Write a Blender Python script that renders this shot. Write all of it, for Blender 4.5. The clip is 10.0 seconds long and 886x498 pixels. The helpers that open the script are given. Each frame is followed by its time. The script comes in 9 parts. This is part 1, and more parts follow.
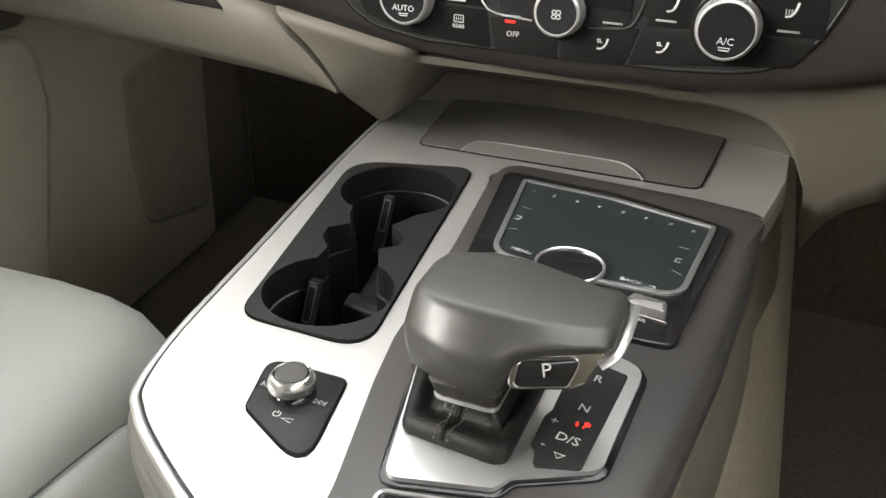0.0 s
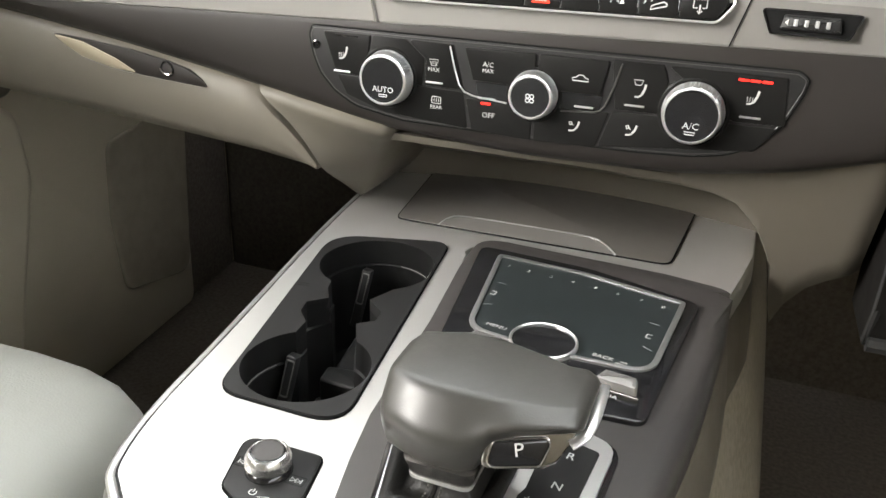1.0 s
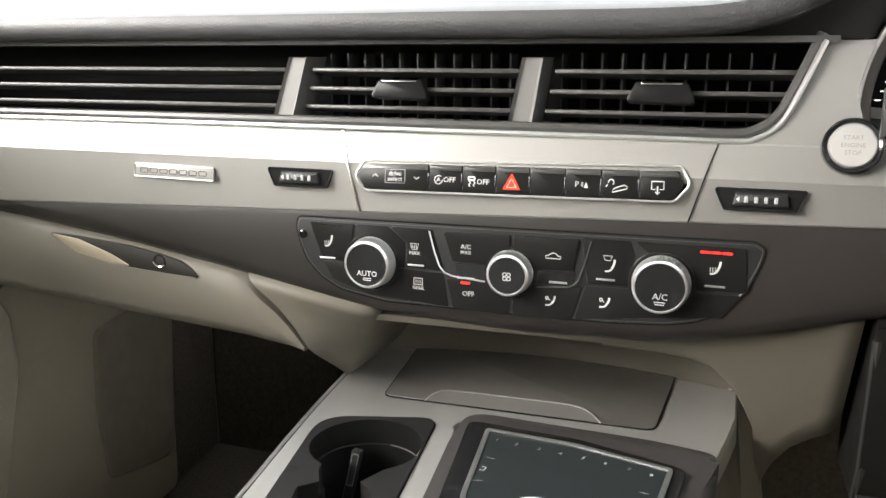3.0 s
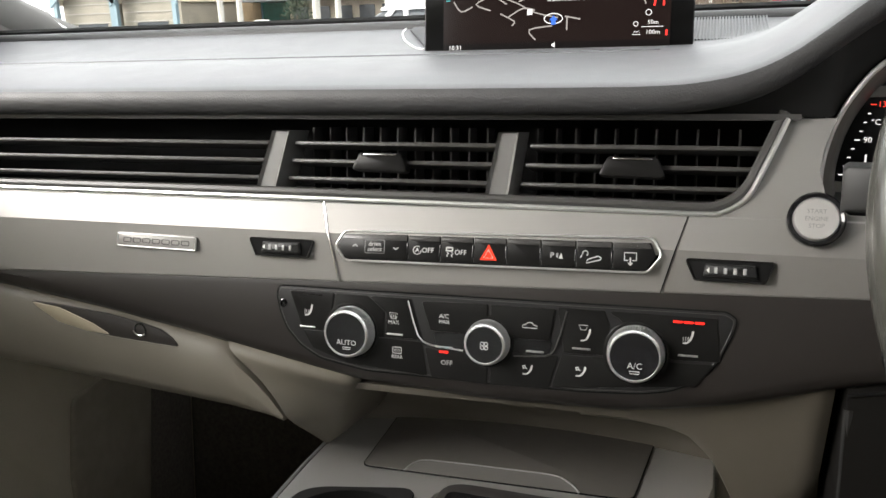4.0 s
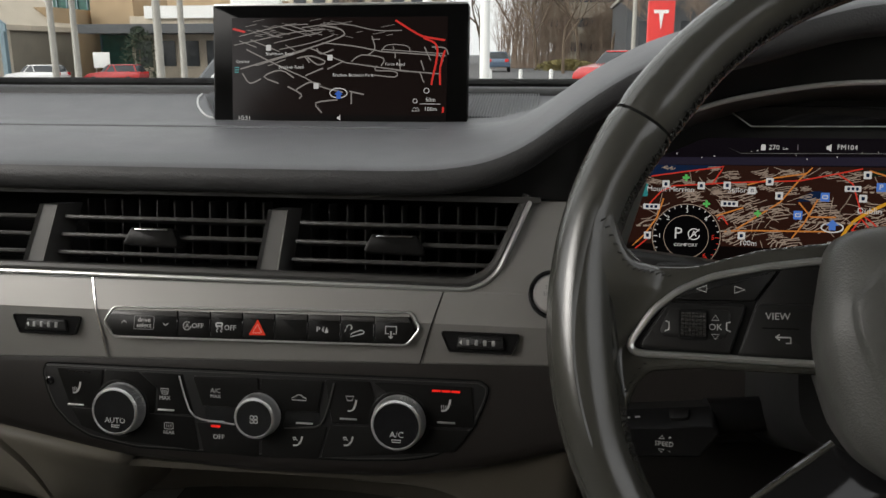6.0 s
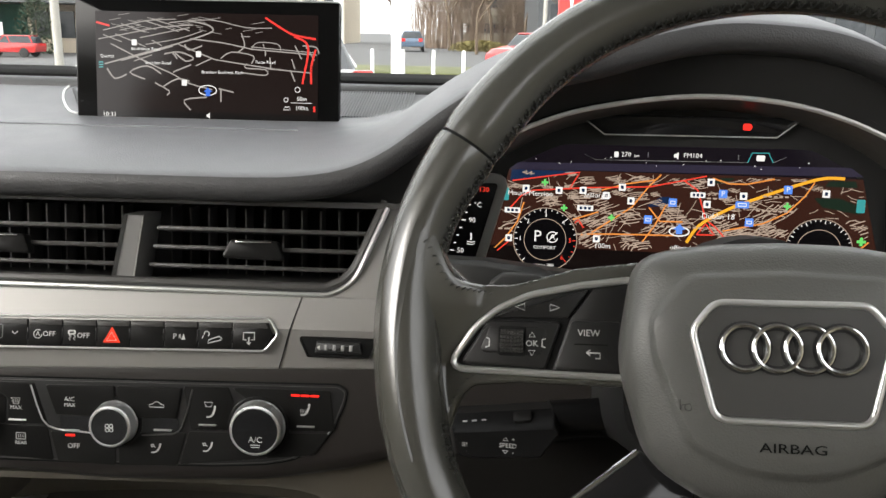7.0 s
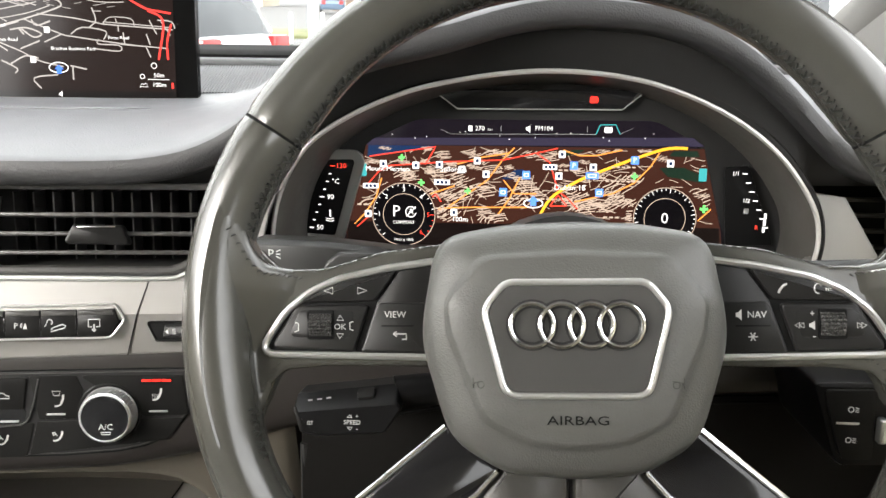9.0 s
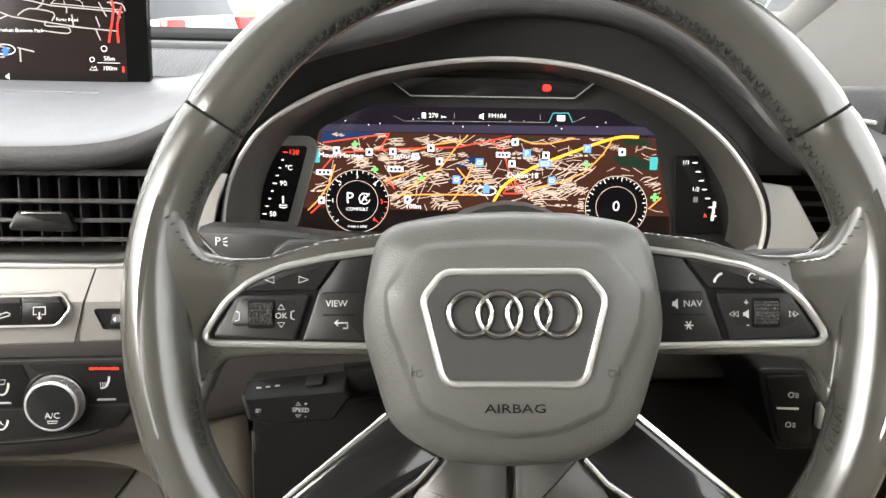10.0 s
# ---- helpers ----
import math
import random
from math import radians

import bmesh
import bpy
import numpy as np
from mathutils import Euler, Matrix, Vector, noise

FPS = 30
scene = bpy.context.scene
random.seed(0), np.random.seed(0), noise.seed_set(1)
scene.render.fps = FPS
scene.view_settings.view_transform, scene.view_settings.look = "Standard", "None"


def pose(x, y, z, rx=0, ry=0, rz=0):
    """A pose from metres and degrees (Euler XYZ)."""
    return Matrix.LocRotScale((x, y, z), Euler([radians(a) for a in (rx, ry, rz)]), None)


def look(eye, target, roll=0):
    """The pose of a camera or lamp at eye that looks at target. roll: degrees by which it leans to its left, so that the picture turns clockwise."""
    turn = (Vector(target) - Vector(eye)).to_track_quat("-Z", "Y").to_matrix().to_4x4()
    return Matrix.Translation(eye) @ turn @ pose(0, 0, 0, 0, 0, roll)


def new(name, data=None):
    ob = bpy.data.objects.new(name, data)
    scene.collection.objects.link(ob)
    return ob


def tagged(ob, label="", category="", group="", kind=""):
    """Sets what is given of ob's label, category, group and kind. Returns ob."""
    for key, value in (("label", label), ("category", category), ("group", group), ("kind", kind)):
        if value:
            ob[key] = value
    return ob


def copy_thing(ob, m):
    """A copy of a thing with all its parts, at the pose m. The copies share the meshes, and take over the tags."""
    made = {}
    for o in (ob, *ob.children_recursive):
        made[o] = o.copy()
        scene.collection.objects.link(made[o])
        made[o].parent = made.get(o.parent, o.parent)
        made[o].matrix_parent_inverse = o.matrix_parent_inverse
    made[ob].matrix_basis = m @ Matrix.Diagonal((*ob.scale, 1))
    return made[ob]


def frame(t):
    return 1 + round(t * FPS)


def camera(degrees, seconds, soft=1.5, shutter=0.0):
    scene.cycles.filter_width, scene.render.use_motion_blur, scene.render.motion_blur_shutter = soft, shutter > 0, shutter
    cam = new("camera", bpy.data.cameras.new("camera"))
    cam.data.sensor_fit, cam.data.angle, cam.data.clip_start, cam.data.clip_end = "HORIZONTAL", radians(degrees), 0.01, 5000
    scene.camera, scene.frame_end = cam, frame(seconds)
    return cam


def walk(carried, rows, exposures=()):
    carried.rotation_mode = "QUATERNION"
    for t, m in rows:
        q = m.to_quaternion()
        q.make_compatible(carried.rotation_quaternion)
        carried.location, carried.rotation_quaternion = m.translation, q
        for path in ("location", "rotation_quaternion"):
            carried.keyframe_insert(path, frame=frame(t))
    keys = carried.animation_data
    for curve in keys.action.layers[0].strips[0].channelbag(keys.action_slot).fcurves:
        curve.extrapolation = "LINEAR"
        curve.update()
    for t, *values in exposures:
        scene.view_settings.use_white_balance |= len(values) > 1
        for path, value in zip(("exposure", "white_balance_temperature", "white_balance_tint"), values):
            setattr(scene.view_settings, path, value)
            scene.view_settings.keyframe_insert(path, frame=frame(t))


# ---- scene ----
from mathutils.bvhtree import BVHTree

cam = camera(56.30, 10.0)

PATH = [
    (0, (0.1277, -0.0179, 1.2832), (-0.1922, 0.7265, 0.697), -1.99),
    (0.5, (0.1299, -0.0189, 1.2906), (-0.1781, 0.7378, 0.7139), -1.19),
    (1, (0.1311, -0.0219, 1.2961), (-0.1795, 0.7713, 0.7722), -0.69),
    (1.5, (0.1355, -0.024, 1.3049), (-0.1841, 0.7924, 0.8239), -1.65),
    (2, (0.136, -0.0259, 1.3096), (-0.1889, 0.8146, 0.8761), -2.18),
    (2.5, (0.1358, -0.0311, 1.3115), (-0.1888, 0.8331, 0.9271), -2.56),
    (4, (0.1439, -0.0424, 1.3193), (-0.1613, 0.8702, 1.0471), -2.14),
    (4.5, (0.1499, -0.0459, 1.3244), (-0.1387, 0.8847, 1.0992), -1.39),
    (5, (0.1619, -0.0475, 1.3334), (-0.0877, 0.8982, 1.1251), -0.95),
    (5.5, (0.1842, -0.0447, 1.3401), (-0.052, 0.904, 1.13), -1.12),
    (6, (0.2062, -0.0439, 1.3484), (0.0711, 0.9198, 1.1181), -0.08),
    (7.3, (0.2552, -0.0439, 1.3717), (0.2281, 0.9226, 1.1167), 1.16),
    (7.5, (0.2613, -0.0437, 1.3733), (0.2386, 0.9224, 1.1162), 1.02),
    (8, (0.2777, -0.0474, 1.3779), (0.2965, 0.9154, 1.1083), 1.15),
    (8.5, (0.2908, -0.0481, 1.3803), (0.3231, 0.9112, 1.0996), 0.91),
    (9, (0.3006, -0.045, 1.3783), (0.355, 0.9099, 1.0864), 1.03),
    (9.5, (0.3073, -0.0446, 1.3783), (0.3808, 0.9053, 1.0743), 1.36),
    (10, (0.313, -0.0462, 1.381), (0.4046, 0.9005, 1.072), 1.83),
]
EXPOSURES = [(0, 2.87), (1.5, 3.15), (2.5, 3.12), (4.0, 2.2), (4.5, 1.42), (5.0, 0.65), (5.5, 0.56), (6.2, 0.68), (7.3, 2.22), (8.5, 2.62), (10.0, 3.0)]
walk(cam, [(t, look(eye, target, roll)) for t, eye, target, roll in PATH], EXPOSURES)

# ---- light: an overcast winter sky with a wide, pale, low sun on the passenger's side ----
world = bpy.data.worlds.new("overcast_sky")
scene.world = world
world.use_nodes = True
wn, wl = world.node_tree.nodes, world.node_tree.links
sky = wn.new("ShaderNodeTexSky")
sky.sky_type = "NISHITA"
sky.sun_disc = False
sky.sun_elevation, sky.sun_rotation = radians(24), radians(233)
sky.air_density, sky.dust_density, sky.ozone_density = 1.0, 6.0, 1.0
grey = wn.new("ShaderNodeHueSaturation")
grey.inputs["Saturation"].default_value = 0.18
wl.new(sky.outputs["Color"], grey.inputs["Color"])
veil = wn.new("ShaderNodeMixRGB")  # an even cloud layer over the clear-sky gradient
veil.inputs["Fac"].default_value = 0.7
veil.inputs["Color2"].default_value = (6.4, 6.4, 6.35, 1)
wl.new(grey.outputs["Color"], veil.inputs["Color1"])
wl.new(veil.outputs["Color"], wn["Background"].inputs["Color"])
wn["Background"].inputs["Strength"].default_value = 0.15
sun = new("sun", bpy.data.lights.new("sun", "SUN"))
sun.data.energy, sun.data.angle, sun.data.color = 0.9, radians(34), (1.0, 0.95, 0.88)
sun.matrix_world = look((-8, -6, 4.45), (0, 0, 0))

# ---- materials ----


def mat(name, col, rough=0.5, metal=0.0, var=0.12, scale=9.0, bump=0.0, bscale=900.0, kind="noise", coat=0.0, emit=0.0, rvar=0.03, aniso=None, spec=0.5):
    m = bpy.data.materials.new(name)
    m.use_nodes = True
    nt = m.node_tree
    n, l = nt.nodes, nt.links
    b = n["Principled BSDF"]
    b.inputs["Metallic"].default_value = metal
    b.inputs["Coat Weight"].default_value = coat
    b.inputs["Coat Roughness"].default_value = 0.05
    b.inputs["Specular IOR Level"].default_value = spec
    tc = n.new("ShaderNodeTexCoord")
    mp = n.new("ShaderNodeMapping")
    if aniso:
        mp.inputs["Scale"].default_value = aniso
    l.new(tc.outputs["Object"], mp.inputs["Vector"])
    big = n.new("ShaderNodeTexNoise")
    big.inputs["Scale"].default_value, big.inputs["Detail"].default_value = scale, 5.0
    l.new(mp.outputs["Vector"], big.inputs["Vector"])
    ramp = n.new("ShaderNodeValToRGB")
    ramp.color_ramp.elements[0].position, ramp.color_ramp.elements[1].position = 0.3, 0.7
    ramp.color_ramp.elements[0].color = [c * (1 - var) for c in col] + [1]
    ramp.color_ramp.elements[1].color = [min(1, c * (1 + var)) for c in col] + [1]
    l.new(big.outputs["Fac"], ramp.inputs["Fac"])
    l.new(ramp.outputs["Color"], b.inputs["Base Color"])
    fine = n.new("ShaderNodeTexNoise")
    fine.inputs["Scale"].default_value, fine.inputs["Detail"].default_value = scale * 7, 3.0
    l.new(mp.outputs["Vector"], fine.inputs["Vector"])
    mr = n.new("ShaderNodeMapRange")
    mr.inputs["From Min"].default_value, mr.inputs["From Max"].default_value = 0.3, 0.7
    mr.inputs["To Min"].default_value, mr.inputs["To Max"].default_value = max(0.02, rough - rvar), min(1, rough + rvar)
    l.new(fine.outputs["Fac"], mr.inputs["Value"])
    l.new(mr.outputs["Result"], b.inputs["Roughness"])
    if bump:
        if kind == "leather":
            tx = n.new("ShaderNodeTexVoronoi")
            tx.feature = "SMOOTH_F1"
            out = "Distance"
        else:
            tx = n.new("ShaderNodeTexNoise")
            tx.inputs["Detail"].default_value = 2.0
            out = "Fac"
        tx.inputs["Scale"].default_value = bscale
        l.new(mp.outputs["Vector"], tx.inputs["Vector"])
        bp = n.new("ShaderNodeBump")
        bp.inputs["Strength"].default_value, bp.inputs["Distance"].default_value = bump, 0.0006
        l.new(tx.outputs[out], bp.inputs["Height"])
        l.new(bp.outputs["Normal"], b.inputs["Normal"])
    if emit:
        b.inputs["Emission Color"].default_value = (*col, 1)
        b.inputs["Emission Strength"].default_value = emit
    return m


def glow(name, col, strength):
    """A lit sign, lamp or display colour on a dark glassy ground."""
    m = bpy.data.materials.new(name)
    m.use_nodes = True
    b = m.node_tree.nodes["Principled BSDF"]
    b.inputs["Base Color"].default_value = (*[c * 0.06 for c in col], 1)
    b.inputs["Roughness"].default_value = 0.12
    b.inputs["Specular IOR Level"].default_value = 0.25
    b.inputs["Emission Color"].default_value = (*col, 1)
    b.inputs["Emission Strength"].default_value = strength * 0.34
    return m


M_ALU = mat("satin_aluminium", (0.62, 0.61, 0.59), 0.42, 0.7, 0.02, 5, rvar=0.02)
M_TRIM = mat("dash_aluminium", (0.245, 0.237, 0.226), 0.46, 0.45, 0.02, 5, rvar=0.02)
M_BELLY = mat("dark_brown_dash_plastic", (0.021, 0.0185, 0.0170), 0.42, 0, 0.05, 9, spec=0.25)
M_BROWN = mat("dark_brown_soft_plastic", (0.050, 0.046, 0.0445), 0.40, 0, 0.05, 12, 0.12, 1400)
M_BEIGE = mat("beige_soft_plastic", (0.128, 0.116, 0.094), 0.48, 0, 0.05, 7, 0.1, 1300, spec=0.3)
M_BEIGE2 = mat("beige_door_trim", (0.45, 0.41, 0.31), 0.55, 0, 0.07, 6, 0.2, 700, "leather")
M_PAD = mat("slate_dash_pad", (0.138, 0.140, 0.150), 0.46, 0, 0.03, 5, 0.3, 800, "leather")
M_PADLIP = mat("dark_grained_dash_lip", (0.036, 0.036, 0.037), 0.5, 0, 0.05, 9, 0.5, 850, "leather")
M_LEATHER = mat("black_wheel_leather", (0.050, 0.0495, 0.043), 0.23, 0, 0.10, 30, 0.03, 320, rvar=0.02, spec=0.95)
M_KNOB = mat("dark_olive_knob_leather", (0.038, 0.037, 0.033), 0.36, 0, 0.10, 40, 0.06, 1300, "leather", rvar=0.05)
M_BOOT = mat("black_boot_leather", (0.010, 0.0096, 0.0085), 0.5, 0, 0.15, 30, 0.2, 900, "leather", spec=0.28)
M_AIRBAG = mat("grained_black_vinyl", (0.080, 0.080, 0.075), 0.40, 0, 0.05, 12, 0.22, 1300, "leather", spec=0.5)
M_SEAT = mat("pale_grey_seat_leather", (0.33, 0.335, 0.305), 0.45, 0, 0.05, 8, 0.25, 700, "leather")
M_GLOSS = mat("gloss_black", (0.012, 0.012, 0.013), 0.1, 0, 0.1, 10, rvar=0.04)
M_BLACK = mat("black_plastic", (0.020, 0.020, 0.020), 0.42, 0, 0.06, 10, spec=0.22, rvar=0.0)
M_POSTG = mat("grey_vent_post", (0.12, 0.118, 0.112), 0.42, 0, 0.06, 60)
M_VENT = mat("dark_vent_plastic", (0.050, 0.049, 0.047), 0.36, 0, 0.06, 10, spec=0.4, rvar=0.0)
M_BUTTON = mat("satin_black_button", (0.010, 0.0098, 0.0095), 0.33, 0, 0.03, 6, spec=0.12, rvar=0.0)
# lighter grey: painted edge highlights on black keys and fascia, also trim and rollers
M_KEYTOP = mat("satin_grey_sheen", (0.045, 0.044, 0.042), 0.36, 0, 0.03, 6, spec=0.4, rvar=0.0)
M_WSWITCH = mat("satin_wheel_switch", (0.014, 0.0138, 0.0135), 0.36, 0, 0.03, 6, spec=0.22, rvar=0.0)
M_CHROME = mat("chrome", (0.82, 0.82, 0.82), 0.16, 1.0, 0.0, 20, rvar=0.0)
M_SATIN = mat("satin_chrome", (0.72, 0.72, 0.71), 0.30, 0.85, 0.0, 20, rvar=0.0)
M_CARPET = mat("dark_carpet", (0.15, 0.132, 0.112), 0.95, 0, 0.22, 170, 0.7, 700, spec=0.1)
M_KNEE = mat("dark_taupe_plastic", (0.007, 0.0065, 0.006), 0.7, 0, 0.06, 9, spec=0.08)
M_STALKB = mat("deep_black_plastic", (0.007, 0.007, 0.0072), 0.36, 0, 0.06, 10, spec=0.14, rvar=0.0)
M_STALK = mat("satin_black_stalk", (0.019, 0.019, 0.0185), 0.42, 0, 0.05, 20, spec=0.3)
M_CARPET2 = mat("taupe_carpet", (0.29, 0.265, 0.215), 0.95, 0, 0.14, 170, 0.5, 700, spec=0.1)
M_DARK = mat("matt_black", (0.008, 0.008, 0.008), 0.8, 0, 0.2, 20, spec=0.08)
M_SIDEBAND = mat("grey_side_plastic", (0.16, 0.155, 0.14), 0.42, 0, 0.05, 9, 0.1, 1300)
M_CUP = mat("matt_black_cup_plastic", (0.0075, 0.0075, 0.0075), 0.5, 0, 0.1, 20, spec=0.2)
M_PILLAR = mat("grey_pillar_cloth", (0.145, 0.143, 0.136), 0.9, 0, 0.04, 10, 0.3, 700)
M_HEAD = mat("pale_headliner", (0.34, 0.335, 0.315), 0.9, 0, 0.04, 10, 0.4, 700)
# a faint added glow lifts the white print above the light it receives
M_PRINT = mat("white_print_faint_glow", (0.48, 0.48, 0.465), 0.5, 0, 0.02, 20, emit=0.02)
M_GREYPRINT = mat("grey_print", (0.3, 0.3, 0.3), 0.5, 0, 0.02, 20)
M_STITCH = mat("dark_thread", (0.018, 0.0175, 0.016), 0.5, 0, 0.2, 60)
M_THREAD = mat("grey_thread", (0.10, 0.095, 0.085), 0.5, 0, 0.2, 60)
M_DKCHROME = mat("dark_satin_chrome", (0.30, 0.285, 0.27), 0.20, 0.9, 0.02, 20, rvar=0.0)
M_RED = glow("red_lamp", (1.0, 0.03, 0.02), 1.2)
M_REDTRI = glow("red_backlit_triangle", (0.85, 0.06, 0.03), 1.0)
M_RUBBER = mat("black_rubber", (0.015, 0.015, 0.015), 0.6, 0, 0.2, 30)


# ---- tools ----
CAR = Matrix.Translation((0, 0.45, 1.2)) @ Matrix.Rotation(radians(-7.5), 4, "X") @ Matrix.Translation((0, -0.45, -1.2))
BASE = {}


def thing(name, label, category, base=(0, 0, 0), group="", kind="", car=True):
    e = new(name)
    e.empty_display_size = 0.05
    e.matrix_basis = (CAR if car else Matrix()) @ Matrix.Translation(base)
    BASE[e.name] = Vector(base)
    return tagged(e, label, category, group, kind)


def part(name, bm, material, parent, label="", sharp=38):
    """Links a bmesh, in the coordinates of its car or street, as one mesh under a thing or a part."""
    base = BASE[parent.name]
    bmesh.ops.remove_doubles(bm, verts=bm.verts, dist=1e-6)
    bmesh.ops.recalc_face_normals(bm, faces=bm.faces)
    me = bpy.data.meshes.new(name)
    bmesh.ops.translate(bm, verts=bm.verts, vec=-base)
    bm.to_mesh(me)
    bm.free()
    me.materials.append(material)
    me.polygons.foreach_set("use_smooth", [True] * len(me.polygons))
    me.set_sharp_from_angle(angle=radians(sharp))
    ob = new(name, me)
    ob.parent = parent
    BASE[ob.name] = base
    return tagged(ob, label)


def fr(o, u=(1, 0, 0), v=(0, 0, 1)):
    """A frame with its origin, its first and its second axis; the third, u x v, points towards +w."""
    u, v = Vector(u).normalized(), Vector(v)
    w = u.cross(v).normalized()
    v = w.cross(u)
    return Matrix((u, v, w)).transposed().to_4x4(), Vector(o)


def at(f, x, y, z=0.0):
    return f[0] @ Vector((x, y, z)) + f[1]


def rpoly(pts, r, n=4):
    """A polygon with rounded corners; r: one radius or one for each corner."""
    out, k = [], len(pts)
    for i, p in enumerate(pts):
        p, a, b = Vector(p), Vector(pts[i - 1]), Vector(pts[(i + 1) % k])
        ri = r[i] if isinstance(r, (list, tuple)) else r
        da, db = (a - p), (b - p)
        la, lb = da.length, db.length
        da.normalize(), db.normalize()
        ang = max(0.05, da.angle(db))
        t = min(ri / math.tan(ang / 2), 0.48 * la, 0.48 * lb)
        if ri > 0:
            t = max(t, 2e-5)
        if t < 1e-5:
            out.append(p)
            continue
        p0, p1 = p + da * t, p + db * t
        for j in range(n + 1):
            s = j / n
            out.append((1 - s) ** 2 * p0 + 2 * s * (1 - s) * p + s * s * p1)
    return out


def rrect(x, y, w, h, r, n=4):
    return rpoly([(x - w / 2, y - h / 2), (x + w / 2, y - h / 2), (x + w / 2, y + h / 2), (x - w / 2, y + h / 2)], r, n)


def circle(x, y, r, n=32, a0=0.0):
    return [Vector((x + r * math.cos(a0 + 2 * math.pi * i / n), y + r * math.sin(a0 + 2 * math.pi * i / n))) for i in range(n)]


def inset(pts, d):
    """The outline moved inwards by d."""
    k, out = len(pts), []
    area = sum(pts[i - 1][0] * pts[i][1] - pts[i][0] * pts[i - 1][1] for i in range(k))
    s = 1 if area > 0 else -1
    for i in range(k):
        a, p, b = Vector(pts[i - 1]), Vector(pts[i]), Vector(pts[(i + 1) % k])
        e, g = (p - a), (b - p)
        e = e.normalized() if e.length > 1e-7 else g.normalized()
        g = g.normalized() if g.length > 1e-7 else e
        n = Vector((-e.y - g.y, e.x + g.x)) * s
        n = n.normalized() if n.length > 1e-6 else Vector((-e.y, e.x)) * s
        c = max(0.4, n.dot(Vector((-e.y, e.x)) * s))
        out.append(p + n * d / c)
    return out


def loft(bm, rings, closed=True, caps=True):
    vs = [[bm.verts.new(p) for p in r] for r in rings]
    k = len(vs[0])
    for a, b in zip(vs, vs[1:]):
        for i in range(k if closed else k - 1):
            j = (i + 1) % k
            bm.faces.new((a[i], a[j], b[j], b[i]))
    if caps and closed:
        bm.faces.new(vs[0][::-1])
        bm.faces.new(vs[-1])
    return bm


def slab(pts, f, w0, w1, bev=0.0, bm=None, steps=2):
    """A plate of the outline pts in the frame f, from w0 to w1, with a rounded upper edge."""
    bm = bm or bmesh.new()
    rings = [[at(f, p[0], p[1], w0) for p in pts]]
    s = 1 if w1 > w0 else -1
    if bev:
        for i in range(steps + 1):
            a = math.pi / 2 * i / steps
            q = inset(pts, bev * (1 - math.cos(a)))
            rings.append([at(f, p[0], p[1], w1 - s * bev * (1 - math.sin(a))) for p in q])
    else:
        rings.append([at(f, p[0], p[1], w1) for p in pts])
    return loft(bm, rings)


def holed(outer, holes, f, w0, w1):
    """A plate with holes right through it."""
    bm = bmesh.new()
    tops = []
    for w in (w1, w0):
        edges = []
        loops = []
        for pts in (outer, *holes):
            vs = [bm.verts.new(at(f, p[0], p[1], w)) for p in pts]
            edges += [bm.edges.new((vs[i - 1], vs[i])) for i in range(len(vs))]
            loops.append(vs)
        bmesh.ops.triangle_fill(bm, use_beauty=True, use_dissolve=False, edges=edges)
        tops.append(loops)
    for a, b in zip(*tops):
        for i in range(len(a)):
            bm.faces.new((a[i - 1], a[i], b[i], b[i - 1]))
    return bm


def ring(outer, inner, f, w0, w1, bm=None, crown=0.0):
    """A closed band between two outlines of equal length."""
    bm = bm or bmesh.new()
    mid = [((Vector(a) + Vector(b)) / 2) for a, b in zip(outer, inner)]
    prof = [(outer, w0), (outer, w1), (mid, w1 + crown), (inner, w1), (inner, w0)] if crown else [(outer, w0), (outer, w1), (inner, w1), (inner, w0)]
    vs = [[bm.verts.new(at(f, p[0], p[1], w)) for p in pts] for pts, w in prof]
    k = len(outer)
    for a, b in zip(vs, vs[1:] + vs[:1]):
        for i in range(k):
            j = (i + 1) % k
            bm.faces.new((a[i], a[j], b[j], b[i]))
    return bm


def lathe(prof, f, n=36, bm=None, caps=True, x=0.0, y=0.0):
    bm = bm or bmesh.new()
    rings = [[at(f, x + r * math.cos(2 * math.pi * i / n), y + r * math.sin(2 * math.pi * i / n), w) for i in range(n)] for r, w in prof]
    return loft(bm, rings, True, caps)


def tube(pts, r, n=8, closed=False, bm=None, flat=1.0, up=None):
    """A round or flattened bar along points; r: a radius or one for each point."""
    bm = bm or bmesh.new()
    pts = [Vector(p) for p in pts]
    k = len(pts)
    rings, side = [], None
    for i, p in enumerate(pts):
        if closed:
            d = pts[(i + 1) % k] - pts[i - 1]
        else:
            d = pts[min(i + 1, k - 1)] - pts[max(i - 1, 0)]
        d.normalize()
        ref = Vector(up) if up else (side if side else (Vector((0, 0, 1)) if abs(d.z) < 0.9 else Vector((0, 1, 0))))
        a = (ref - d * ref.dot(d)).normalized()
        side = a
        b = d.cross(a)
        ri = r[i] if isinstance(r, (list, tuple)) else r
        rings.append([p + a * ri * math.cos(2 * math.pi * j / n) * flat + b * ri * math.sin(2 * math.pi * j / n) for j in range(n)])
    if closed:
        rings.append(rings[0])
    return loft(bm, rings, True, not closed)


